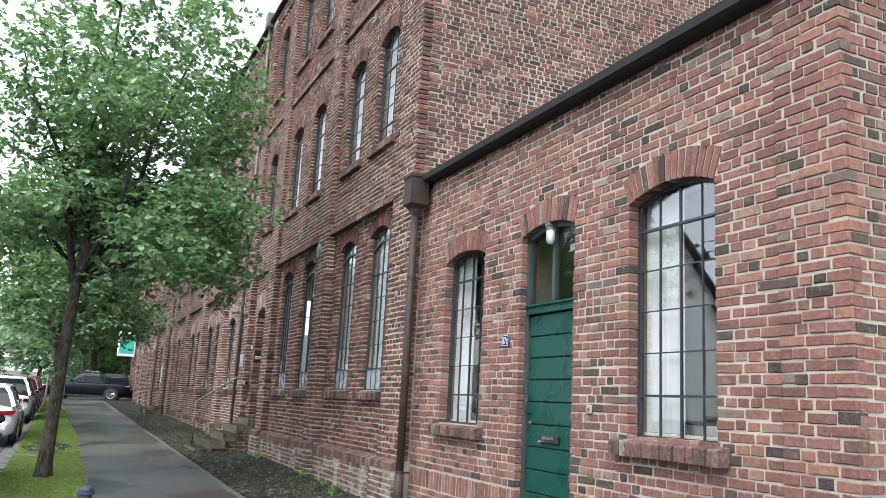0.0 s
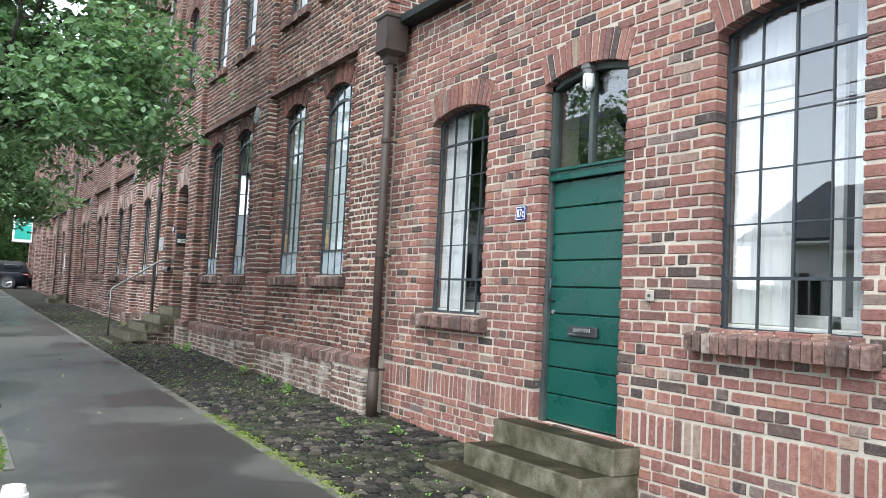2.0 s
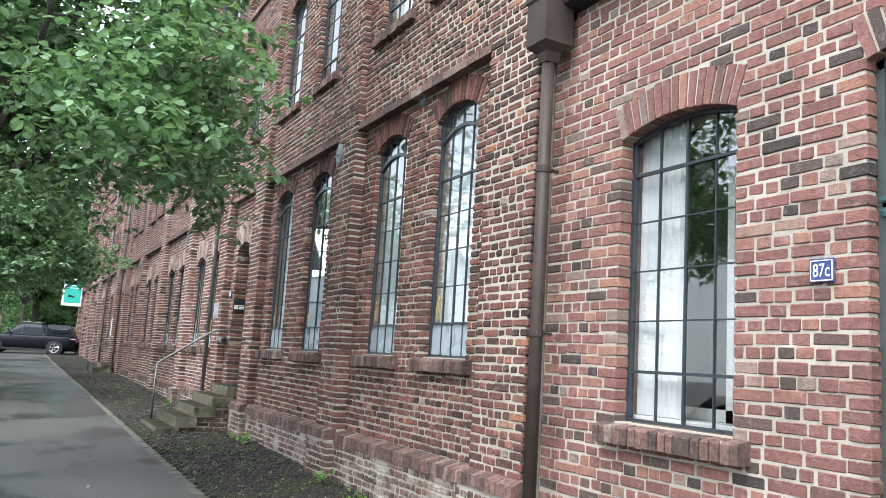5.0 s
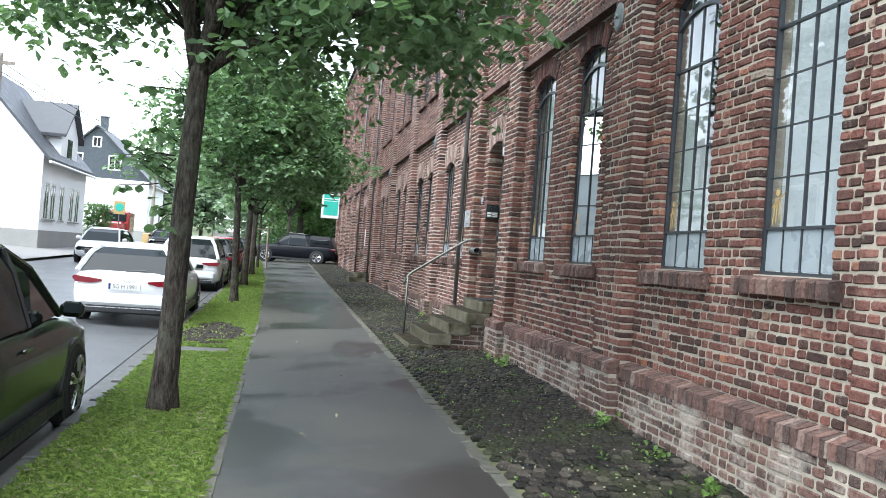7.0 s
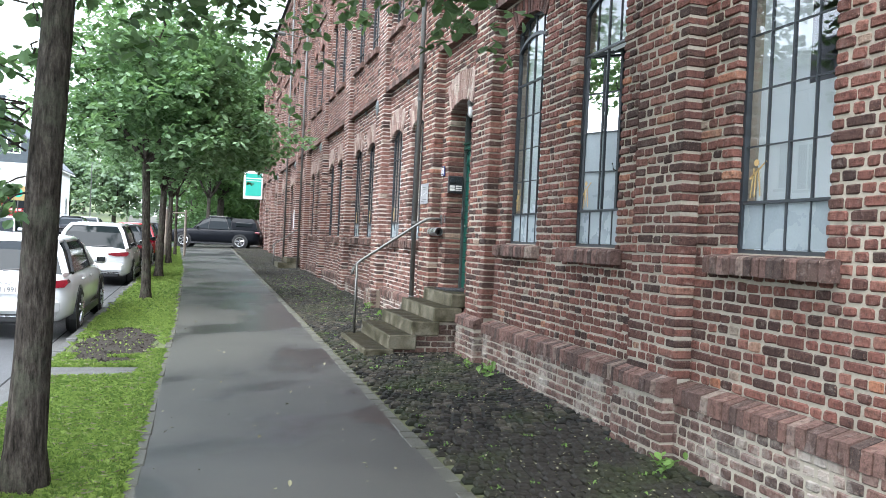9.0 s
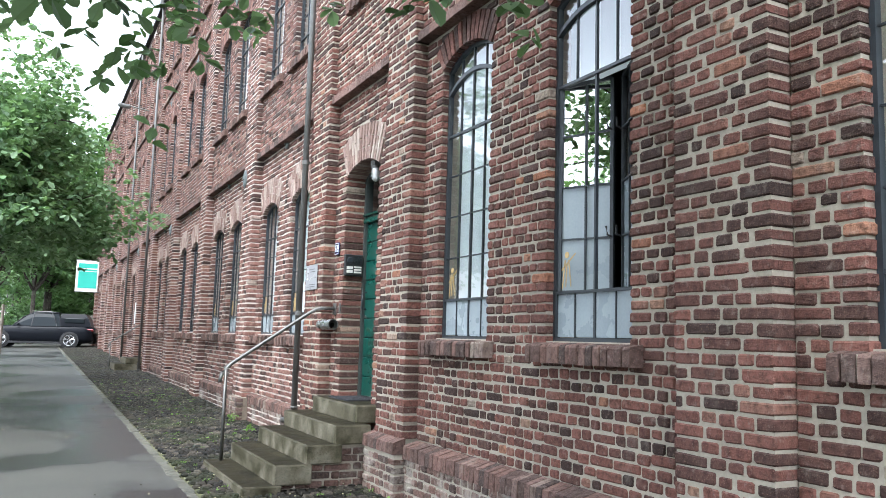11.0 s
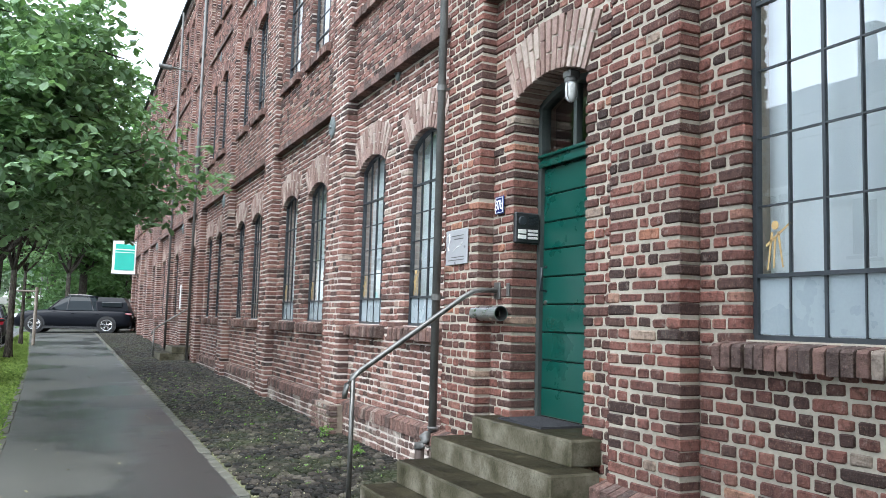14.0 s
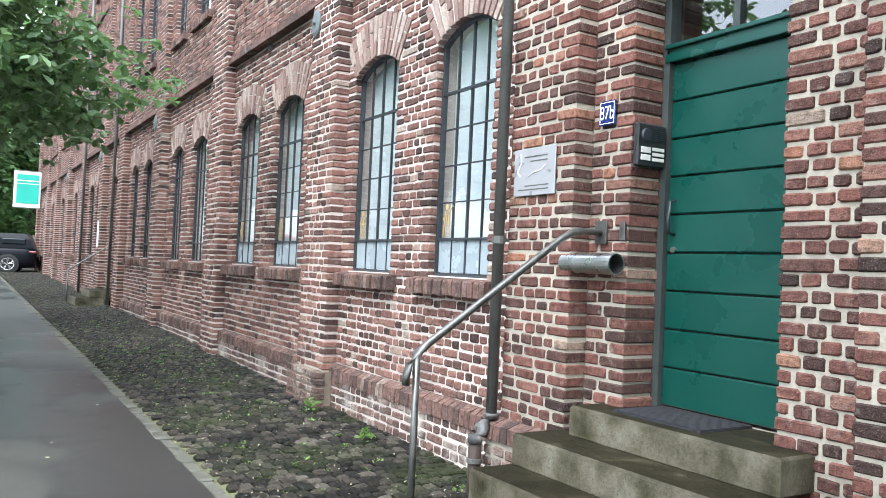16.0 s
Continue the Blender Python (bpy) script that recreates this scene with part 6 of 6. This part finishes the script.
# ---- cars ----
def car(label, mat_, L, W, H, m, cabin=(-1.0, -0.62, 0.35, 0.95), hood=0.95, rear="hatch", plate="", group="parked cars", wheel=0.33, wheelbase=0.29, ladder=False):
    """A car that faces +y. cabin: rear foot, rear roof edge, front roof edge and windscreen foot, as shares of half the length."""
    c = thing("car", label, "car", group)
    h, w, belt = L / 2, W / 2, hood * 1.0
    st = [(-1.0, .34, belt * .92, .82), (-.97, .26, belt * .99, .93), (-.85, .22, belt * 1.03, .99), (-.5, .2, belt * 1.02, 1), (0, .2, belt, 1), (.45, .2, belt * .98, 1), (.7, .21, belt * .93, .985), (.88, .22, belt * .84, .93), (.97, .26, belt * .72, .84), (1.0, .34, belt * .6, .74)]
    rings = []
    for s, lo, hi, f in st:
        ww = w * f
        prof = [(.8, lo), (.97, lo + .1), (1.0, lo + .28), (1.0, lo + (hi - lo) * .6), (.975, lo + (hi - lo) * .85), (.9, hi - .02), (.55, hi + .015)]
        rings.append([(ww * a, s * h, z) for a, z in prof] + [(-ww * a, s * h, z) for a, z in reversed(prof)])
    body = part("body", Shape().loft(rings), mat_, c, "painted car body", smooth=True)
    a, b, d, e = (k * h for k in cabin)
    zb = belt - .02
    rf = lambda y, f, z: [(-w * f, y, z), (w * f, y, z)]
    lower = [(-w * .9, a), (w * .9, a), (w * .93, (a + b) / 2 + .1), (w * .93, d), (w * .86, e), (-w * .86, e), (-w * .93, d), (-w * .93, (a + b) / 2 + .1)]
    upper = [(-w * .62, b), (w * .62, b), (w * .7, b + .3), (w * .7, d - .15), (w * .64, d), (-w * .64, d), (-w * .7, d - .15), (-w * .7, b + .3)]
    ring = lambda s, z: [(p[0] + (q[0] - p[0]) * s, p[1] + (q[1] - p[1]) * s, z) for p, q in zip(lower, upper)]
    part("glasshouse", Shape().loft([ring(0, zb), ring(.55, zb + (H - zb) * .62), ring(1, H - .07)]), car_glass, c, "dark reflecting windows")
    mid = [(0.5 * (p[0] + q[0]), 0.5 * (p[1] + q[1])) for p, q in zip(upper, upper)]
    part("roof", Shape().loft([ring(.93, H - .085), [(x * 1.03, y, H - .06) for x, y in mid], [(x * .97, y, H - .025) for x, y in mid], [(x * .7, y * .9, H) for x, y in mid]]), mat_, c, smooth=True)
    for k, (i, t) in enumerate(((0, .05), (1, .05), (2, .035), (7, .035), (4, .035), (5, .035))):
        q0, q1, q2 = ring(0, zb)[i], ring(.55, zb + (H - zb) * .62)[i], ring(1, H - .07)[i]
        part("pillar", Shape().tube([q0, q1, q2], t, 6), mat_ if i in (0, 1, 4, 5) else black_plastic, c)
    for s in (-1, 1):
        part("pillar", Shape().tube([(s * w * .915, .1 * h, zb), (s * w * .79, .1 * h - .05, zb + (H - zb) * .62), (s * w * .705, .1 * h - .08, H - .07)], .03, 6), black_plastic, c)
        mir = part("mirror", Shape().box(s * w + (-.06 if s > 0 else -.13), s * w + (.13 if s > 0 else .06), e - .31, e - .2, belt - .01, belt + .12, .04), mat_, c, "door mirror")
        part("mirror_glass", Shape().box(s * w + (-.02 if s > 0 else -.115), s * w + (.115 if s > 0 else .02), e - .314, e - .309, belt + .03, belt + .11), car_glass, mir)
        for y in (.0, -.42):
            part("door_handle", Shape().box(s * (w + .003) - .015, s * (w + .003) + .015, y * h - .1, y * h + .1, belt * .83, belt * .83 + .03, .008), mat_, c)
        part("sill_trim", Shape().box(s * w * .985 - .02, s * w * .985 + .02, -.45 * h, .5 * h, .19, .3), black_plastic, c)
        part("tail_lamp", Shape().slab([(s * w * .42, belt * .82), (s * w * .62, belt * .775), (s * w * .9, belt * .79), (s * w * .955, belt * .86), (s * w * .93, belt * .905), (s * w * .6, belt * .875), (s * w * .42, belt * .85)], -h - .02, -h * .9), lamp_red, c, "red tail lamp")
        part("headlamp", Shape().box(min(s * w * .45, s * w * .86), max(s * w * .45, s * w * .86), h * .9, h * .985, belt * .6, belt * .76, .02), lamp_clear, c, "clear headlamp")
        for y in (-wheelbase * L, wheelbase * L + .08):
            xw = s * (w + .004)
            part("wheel_arch", Shape().tube([(xw - s * .1, y, wheel), (xw, y, wheel)], wheel * 1.16, 22), black_plastic, c)
            wh = part("wheel", Shape().tube([(xw - s * .15, y, wheel), (xw, y, wheel), (xw + s * .018, y, wheel)], [wheel, wheel, wheel * .93], 26), tyre_mat, c, "black tyre")
            rim = Shape().tube([(xw + s * .012, y, wheel), (xw + s * .021, y, wheel)], wheel * .7, 24)
            # Near-black disc paints the shade behind the spokes.
            part("rim", Shape().tube([(xw + s * .012, y, wheel), (xw + s * .0195, y, wheel)], wheel * .7, 24), dark_gap, wh)
            sp = Shape()
            for k in range(5):
                t = k * 2 * math.pi / 5 + .3
                for o_ in (-.16, .16):
                    sp.tube([(xw + s * .026, y + .03 * math.cos(t), wheel + .03 * math.sin(t)), (xw + s * .022, y + wheel * .7 * math.cos(t + o_), wheel + wheel * .7 * math.sin(t + o_))], .016, 5)
            n = 24
            for r0, r1 in ((wheel * .62, wheel * .72),):
                sp.loft([[(xw + s * .021, y + r0 * math.cos(t), wheel + r0 * math.sin(t)) for t in (k * 2 * math.pi / n for k in range(n))], [(xw + s * .028, y + r1 * math.cos(t), wheel + r1 * math.sin(t)) for t in (k * 2 * math.pi / n for k in range(n))]], True, False)
            part("spokes", sp, rim_mat, wh, "alloy spokes")
    part("rear_bumper", Shape().box(-w * .84, w * .84, -h - .05, -h * .93, .34, .58, .06), mat_, c)
    part("rear_skirt", Shape().box(-w * .72, w * .72, -h - .03, -h * .93, .22, .35, .03), black_plastic, c)
    part("bumper_trim", Shape().box(-w * .8, w * .8, -h - .038, -h - .02, .315, .33), rim_mat, c)
    part("number_plate", Shape().box(-.26, .26, -h - .03, -h + .06, belt * .68, belt * .68 + .11, .003), white_enamel, c, "white number plate")
    if plate:
        text_mesh("plate_text", plate, .1, Matrix.Translation((.015, -h - .032, belt * .68 + .052)) @ pose(0, 0, 0, 90) @ Matrix.Diagonal((.9, 1, 1, 1)), black_plastic, c)
        part("plate_band", Shape().box(-.258, -.222, -h - .033, -h - .03, belt * .68 + .004, belt * .68 + .106), blue_enamel, c)
        for k in range(4):
            n = 16
            cx = -.105 + k * .07
            q = [[(cx + rr * math.cos(t), -h - .034, belt * .86 + rr * math.sin(t)) for t in (i * 2 * math.pi / n for i in range(n))] for rr in (.034, .042)]
            part("badge_ring", Shape().loft(q, True, False), rim_mat, c)
    part("grille", Shape().box(-w * .45, w * .45, h * .96, h + .012, belt * .38, belt * .58, .02), black_plastic, c)
    part("front_plate", Shape().box(-.26, .26, h * .99, h + .02, belt * .33, belt * .33 + .11, .003), white_enamel, c)
    part("rear_wiper", Shape().tube([(0, (a + (b - a) * .02) - .03, zb + .04), (.32, (a + (b - a) * .08) - .03, zb + .07)], .012, 5), black_plastic, c)
    c.matrix_basis = m
    return c


white_paint, dark_green_paint = paint("white_car_paint", (0.72, 0.73, 0.74)), paint("black_green_car_paint", (0.008, 0.014, 0.008), 0.25, 0.3)
black_paint, silver_paint, red_paint = paint("black_car_paint", (0.008, 0.009, 0.011), 0.3, 0.1), paint("silver_car_paint", (0.5, 0.52, 0.54), 0.3), paint("red_car_paint", (0.3, 0.02, 0.02))
navy_paint = paint("dark_blue_car_paint", (0.004, 0.005, 0.008), 0.35, 0.03, 0.15)
navy_paint.node_tree.nodes["Principled BSDF"].inputs["Specular IOR Level"].default_value = 0.15


def on_road(x, y, turn=0):
    return pose(x, y, road_z(x, y), 0.8, 0, turn)


car("dark green-black estate car parked at the kerb", dark_green_paint, 4.65, 1.86, 1.6, on_road(-1.76, 13.1), (-.97, -.78, .12, .55), 0.98, wheel=.345)
car("white hatchback parked with its tail to the path", white_paint, 4.3, 1.78, 1.42, on_road(-1.73, 23.75), (-.96, -.7, .1, .5), 0.93, plate="SG H 1991")
car("white compact van-like car parked at the kerb", white_paint, 4.4, 1.8, 1.56, on_road(-1.72, 33.2), (-.97, -.78, .15, .58), 0.95)
car("black hatchback parked in the row", black_paint, 4.2, 1.76, 1.48, on_road(-1.72, 39.2), (-.96, -.72, .1, .52), 0.93)
car("dark red hatchback parked in the row", red_paint, 4.2, 1.76, 1.5, on_road(-1.72, 45.0), (-.96, -.72, .1, .52), 0.93)
car("black estate car parked further along the row", black_paint, 4.5, 1.78, 1.5, on_road(-1.75, 51.0), (-.97, -.78, .1, .52), 0.93)
car("silver compact car facing down the road", silver_paint, 4.0, 1.7, 1.46, on_road(-6.3, 42.5, 180), (-.96, -.72, .2, .6), 0.92)
car("dark car parked on the opposite side", navy_paint, 4.3, 1.75, 1.45, on_road(-7.2, 66, 180), (-.96, -.72, .1, .52), 0.92)
car("silver car parked on the opposite side", silver_paint, 4.3, 1.75, 1.45, on_road(-7.2, 74, 180), (-.96, -.72, .1, .52), 0.92)
car("small dark car far down the road", navy_paint, 4.2, 1.75, 1.45, on_road(-5.8, 110, 180), (-.96, -.72, .1, .52), 0.92)
car("small white car far down the road", white_paint, 4.2, 1.75, 1.45, on_road(-3.0, 128), (-.96, -.72, .1, .52), 0.92)
pk = car("black pickup with a hard top crossing the footpath", navy_paint, 5.2, 1.85, 1.78, pose(1.6, 58.0, footway(1.6, 57) + .02, 0, 0, 80), (-.42, -.36, .1, .42), 1.08, group="", wheel=.38, wheelbase=.295)
hard = Shape().loft([[(sx * .86 * f, y, z) for sx, y in ((-1, -2.5 + d), (1, -2.5 + d), (1, -1.05), (-1, -1.05))] for f, z, d in ((1, 1.06, 0), (.92, 1.5, .14), (.8, 1.72, .3))])
part("hard_top", hard, navy_paint, pk, "dark hard top over the load bed", bevel=0.02)
part("side_window", Shape().box(-.88, .88, -2.2, -1.25, 1.24, 1.5, .04), car_glass, pk)
part("roof_rail", Shape().tube([(.62, -.6, 1.8), (.62, .3, 1.8)], .02, 6), galv, pk)
part("roof_rail", Shape().tube([(-.62, -.6, 1.8), (-.62, .3, 1.8)], .02, 6), galv, pk)


# ---- houses across the road ----
def house(label, x0, x1, y0, y1, z, eave, ridge, along, wins, gable_mat=None, dormer=False, group="houses", chim=True):
    """A house whose ridge runs along x or y, with windows in its street wall (x1) and near gable (y0)."""
    h = thing("house", label, "house", group)
    sh = Shape().box(x0, x1, y0, y1, z - .4, z + eave)
    part("wall", sh, plaster_white, h, "white plastered walls")
    part("plinth", Shape().box(x0 - .03, x1 + .03, y0 - .03, y1 + .03, z - .4, z + .75), plaster_plinth, h)
    ov = .35
    if along == "y":
        xm = (x0 + x1) / 2
        part("gable", Shape().slab([(x0, z + eave), (x1, z + eave), (xm, z + ridge)], y0, y1), gable_mat or plaster_white, h)
        k = (ridge - eave) / (x1 - xm)
        for s in (-1, 1):
            xe = xm + s * (x1 - xm + ov)
            part("roof", Shape().slab([(xm, z + ridge + .04), (xe, z + eave - k * ov + .04), (xe, z + eave - k * ov + .2), (xm, z + ridge + .22)], y0 - ov, y1 + ov), roof_tile, h, "dark tiled roof")
        part("gutter", Shape().tube([(x1 + ov + .05, y0 - ov, z + eave - k * ov), (x1 + ov + .05, y1 + ov, z + eave - k * ov)], .07, 8), white_enamel, h)
    else:
        ym = (y0 + y1) / 2
        part("gable", Shape().prism([(y0, z + eave), (y1, z + eave), (ym, z + ridge)], x0, x1), gable_mat or plaster_white, h)
        k = (ridge - eave) / (y1 - ym)
        for s in (-1, 1):
            ye = ym + s * (y1 - ym + ov)
            part("roof", Shape().prism([(ym, z + ridge + .04), (ye, z + eave - k * ov + .04), (ye, z + eave - k * ov + .2), (ym, z + ridge + .22)], x0 - ov, x1 + ov), roof_tile, h, "dark tiled roof")
    for face, u, zz, w, hh in wins:
        if face == "street":
            wn = part("window", Shape().box(x1 - .06, x1 + .012, u - w / 2, u + w / 2, z + zz, z + zz + hh), car_glass, h, "dark window")
            part("frame", Shape().box(x1 - .02, x1 + .03, u - w / 2 - .06, u - w / 2 + .04, z + zz - .05, z + zz + hh + .06).box(x1 - .02, x1 + .03, u + w / 2 - .04, u + w / 2 + .06, z + zz - .05, z + zz + hh + .06).box(x1 - .02, x1 + .03, u - w / 2, u + w / 2, z + zz + hh - .04, z + zz + hh + .06).box(x1 - .02, x1 + .03, u - .03, u + .03, z + zz, z + zz + hh), white_enamel, wn)
            part("sill", Shape().box(x1 - .02, x1 + .1, u - w / 2 - .1, u + w / 2 + .1, z + zz - .12, z + zz - .04), plaster_plinth, wn)
        else:
            wn = part("window", Shape().box(u - w / 2, u + w / 2, y0 - .012, y0 + .06, z + zz, z + zz + hh), car_glass, h, "dark window")
            part("frame", Shape().box(u - w / 2 - .08, u - w / 2 + .05, y0 - .04, y0 + .02, z + zz - .06, z + zz + hh + .08).box(u + w / 2 - .05, u + w / 2 + .08, y0 - .04, y0 + .02, z + zz - .06, z + zz + hh + .08).box(u - w / 2, u + w / 2, y0 - .04, y0 + .02, z + zz + hh - .05, z + zz + hh + .08).box(u - w / 2, u + w / 2, y0 - .04, y0 + .02, z + zz - .08, z + zz + .04).box(u - .04, u + .04, y0 - .035, y0 + .02, z + zz, z + zz + hh), white_enamel, wn)
    if chim:
        cx, cy = (x0 + x1) / 2 - .3, (y0 + y1) / 2 - 1
        part("chimney", Shape().box(cx - .35, cx + .35, cy - .3, cy + .3, z + ridge - .8, z + ridge + 1.5, .02).box(cx - .42, cx + .42, cy - .37, cy + .37, z + ridge + 1.5, z + ridge + 1.6), timber_dark, h, "slate-clad chimney")
    if dormer:
        xm = (x0 + x1) / 2
        ym = (y0 + y1) / 2 + .3
        d0, d1, dz = ym - 1.6, ym + 1.6, z + eave
        part("dormer", Shape().box(xm, x1 - .02, d0, d1, dz - .2, dz + 1.4).prism([(d0, dz + 1.4), (d1, dz + 1.4), (ym, dz + 2.9)], xm, x1 - .02), plaster_white, h, "white gabled dormer")
        for s in (-1, 1):
            ye = ym + s * 1.95
            part("dormer_roof", Shape().prism([(ym, dz + 2.95), (ye, dz + 1.15), (ye, dz + 1.3), (ym, dz + 3.12)], xm - 2.2, x1 + .25), roof_tile, h)
        part("dormer_window", Shape().box(x1 - .05, x1 + .0, ym - .45, ym + .45, dz + .1, dz + 1.2), car_glass, h)
    return h


hz0 = 0.8
ws1 = [("street", y, 1.35, .75, 1.7) for y in (48.9, 50.0, 51.6, 53.6, 54.8)]
house("white plastered house with dark tiled roof and dormer", -17.9, -10.5, 48, 56.5, hz0, 4.4, 8.5, "y", ws1 + [("gable", -13.4, 1.4, 1.0, 1.6)], None, True)
house("white house with a slate-clad gable and small windows", -22.5, -12.4, 90, 100, 1.4, 5.6, 10.5, "y", [("gable", -15.7, 6.5, 1.05, 1.3), ("gable", -19.2, 6.5, 1.05, 1.3), ("gable", -17.45, 8.6, .7, .9), ("street", 94, 1.4, 1, 1.5), ("street", 98, 1.4, 1, 1.5)], timber_dark)
# Out of view: added so the factory windows have a house to reflect.
house("unseen white house across the road, added for reflections", -18, -10.7, 27, 38, .6, 5.2, 9.0, "y", [("street", y, zz, 1.0, 1.5) for y in (29, 31.5, 34, 36.5) for zz in (1.3, 3.3)])
house("low white house set back across the road", -26, -17.5, 10, 22, .3, 4.0, 6.4, "y", [("street", y, 1.3, 1.0, 1.5) for y in (12, 14.7, 17.3, 20)])
# Also unseen, put here only to be mirrored in the panes.
house("unseen slate-gabled house across the road, added for reflections", -18, -10.7, -8, 5, .1, 5.4, 9.4, "y", [("street", y, zz, 1.0, 1.5) for y in (-6, -3, 0, 3) for zz in (1.3, 3.4)], timber_dark)
house("pale far house at the bend of the road", -12, -2, 165, 175, 3.0, 5.5, 9.0, "x", [("gable", x, 1.5, 1.0, 1.4) for x in (-10, -7.5, -5, -3)], None)
house("pale far house on the hillside", -36, -26, 140, 150, 3.4, 5.5, 9.0, "x", [("gable", x, 3.5, 1.0, 1.4) for x in (-34, -31, -28)], None)

tk = thing("red_truck", "red truck parked beside the far house", "truck")
tz = road_z(-14, 66) + .1
part("cab", Shape().box(-11.9, -10.0, 68, 70, tz + .7, tz + 2.3, .12), red_paint, tk)
part("cab_window", Shape().box(-11.7, -10.2, 67.96, 69.6, tz + 1.5, tz + 2.1, .05), car_glass, tk)
part("bonnet", Shape().box(-11.7, -10.2, 66.6, 68.1, tz + .7, tz + 1.45, .12), red_paint, tk)
for x in (-11.8, -10.1):
    part("wheel", Shape().tube([(x - .12, 67.3, tz + .45), (x + .12, 67.3, tz + .45)], .45, 16), tyre_mat, tk)
part("bumper", Shape().box(-11.9, -10.0, 66.45, 66.62, tz + .45, tz + .75, .03), black_plastic, tk)
bs = thing("bus_stop_sign", "yellow and green stop sign on a pole", "stop sign")
bz = road_z(-11.6, 62)
part("pole", Shape().tube([(-9.6, 62, bz - .1), (-9.6, 62, bz + 2.9)], .04, 8), galv, bs)
part("sign_board", Shape().box(-9.95, -9.25, 61.94, 61.97, bz + 2.1, bz + 2.95, .01), yellow_mat, bs)
part("sign_disc", Shape().tube([(-9.6, 61.94, bz + 2.55), (-9.6, 61.93, bz + 2.55)], .26, 18), banner_green, bs)
yb = thing("litter_bin", "yellow bin on the far pavement", "bin")
part("bin_body", Shape().box(-8.9, -8.4, 67, 67.5, road_z(-10.6, 67) + .05, road_z(-10.6, 67) + 1.0, .06), yellow_mat, yb)


def pole(label, x, y, z, h, rad, lamp, mat_):
    p = thing("street_lamp" if lamp else "utility_pole", label, "street lamp" if lamp else "pole", "poles")
    part("mast", Shape().tube([(x, y, z - .3), (x, y, z + h)], [rad, rad * .6], 10), mat_, p)
    if lamp:
        part("arm", Shape().tube([(x, y, z + h), (x + .5, y, z + h + .2), (x + 1.6, y, z + h + .25)], .04, 6), mat_, p)
        part("lamp_head", Shape().box(x + 1.4, x + 2.1, y - .12, y + .12, z + h + .2, z + h + .32, .03), zinc, p)
    else:
        part("cross_arm", Shape().box(x - .5, x + .5, y - .05, y + .05, z + h - .4, z + h - .28), mat_, p)
    return p


pole("wooden utility pole on the far pavement", -8.8, 70, road_z(-8.6, 70), 8, .14, False, wood_pole)
pole("brown pole with wires beside the white house", -9.9, 39.5, road_z(-9, 38), 7.6, .13, False, wood_pole)
for k, y in enumerate((85, 105, 128, 150)):
    pole("tall grey street lamp along the far road", -11.0 if k % 2 else -0.6, y, road_z(-5, y), 8.5, .07, True, galv)
wire = Shape()
for dz in (0, .35):
    a, b = Vector((-9.9, 39.5, road_z(-9, 38) + 7.3 - dz)), Vector((-8.8, 70, road_z(-8.6, 70) + 7.7 - dz))
    wire.tube([a.lerp(b, s) - Vector((0, 0, 1.6 * s * (1 - s))) for s in (k / 10 for k in range(11))], .02, 4)
    a2 = Vector((-9.8, -12, 8.0 - dz))
    wire.tube([a2.lerp(a, s) - Vector((0, 0, 2.0 * s * (1 - s))) for s in (k / 14 for k in range(15))], .02, 4)
single("overhead_cable", wire, black_plastic, "thin dark overhead cables between poles", "cable")
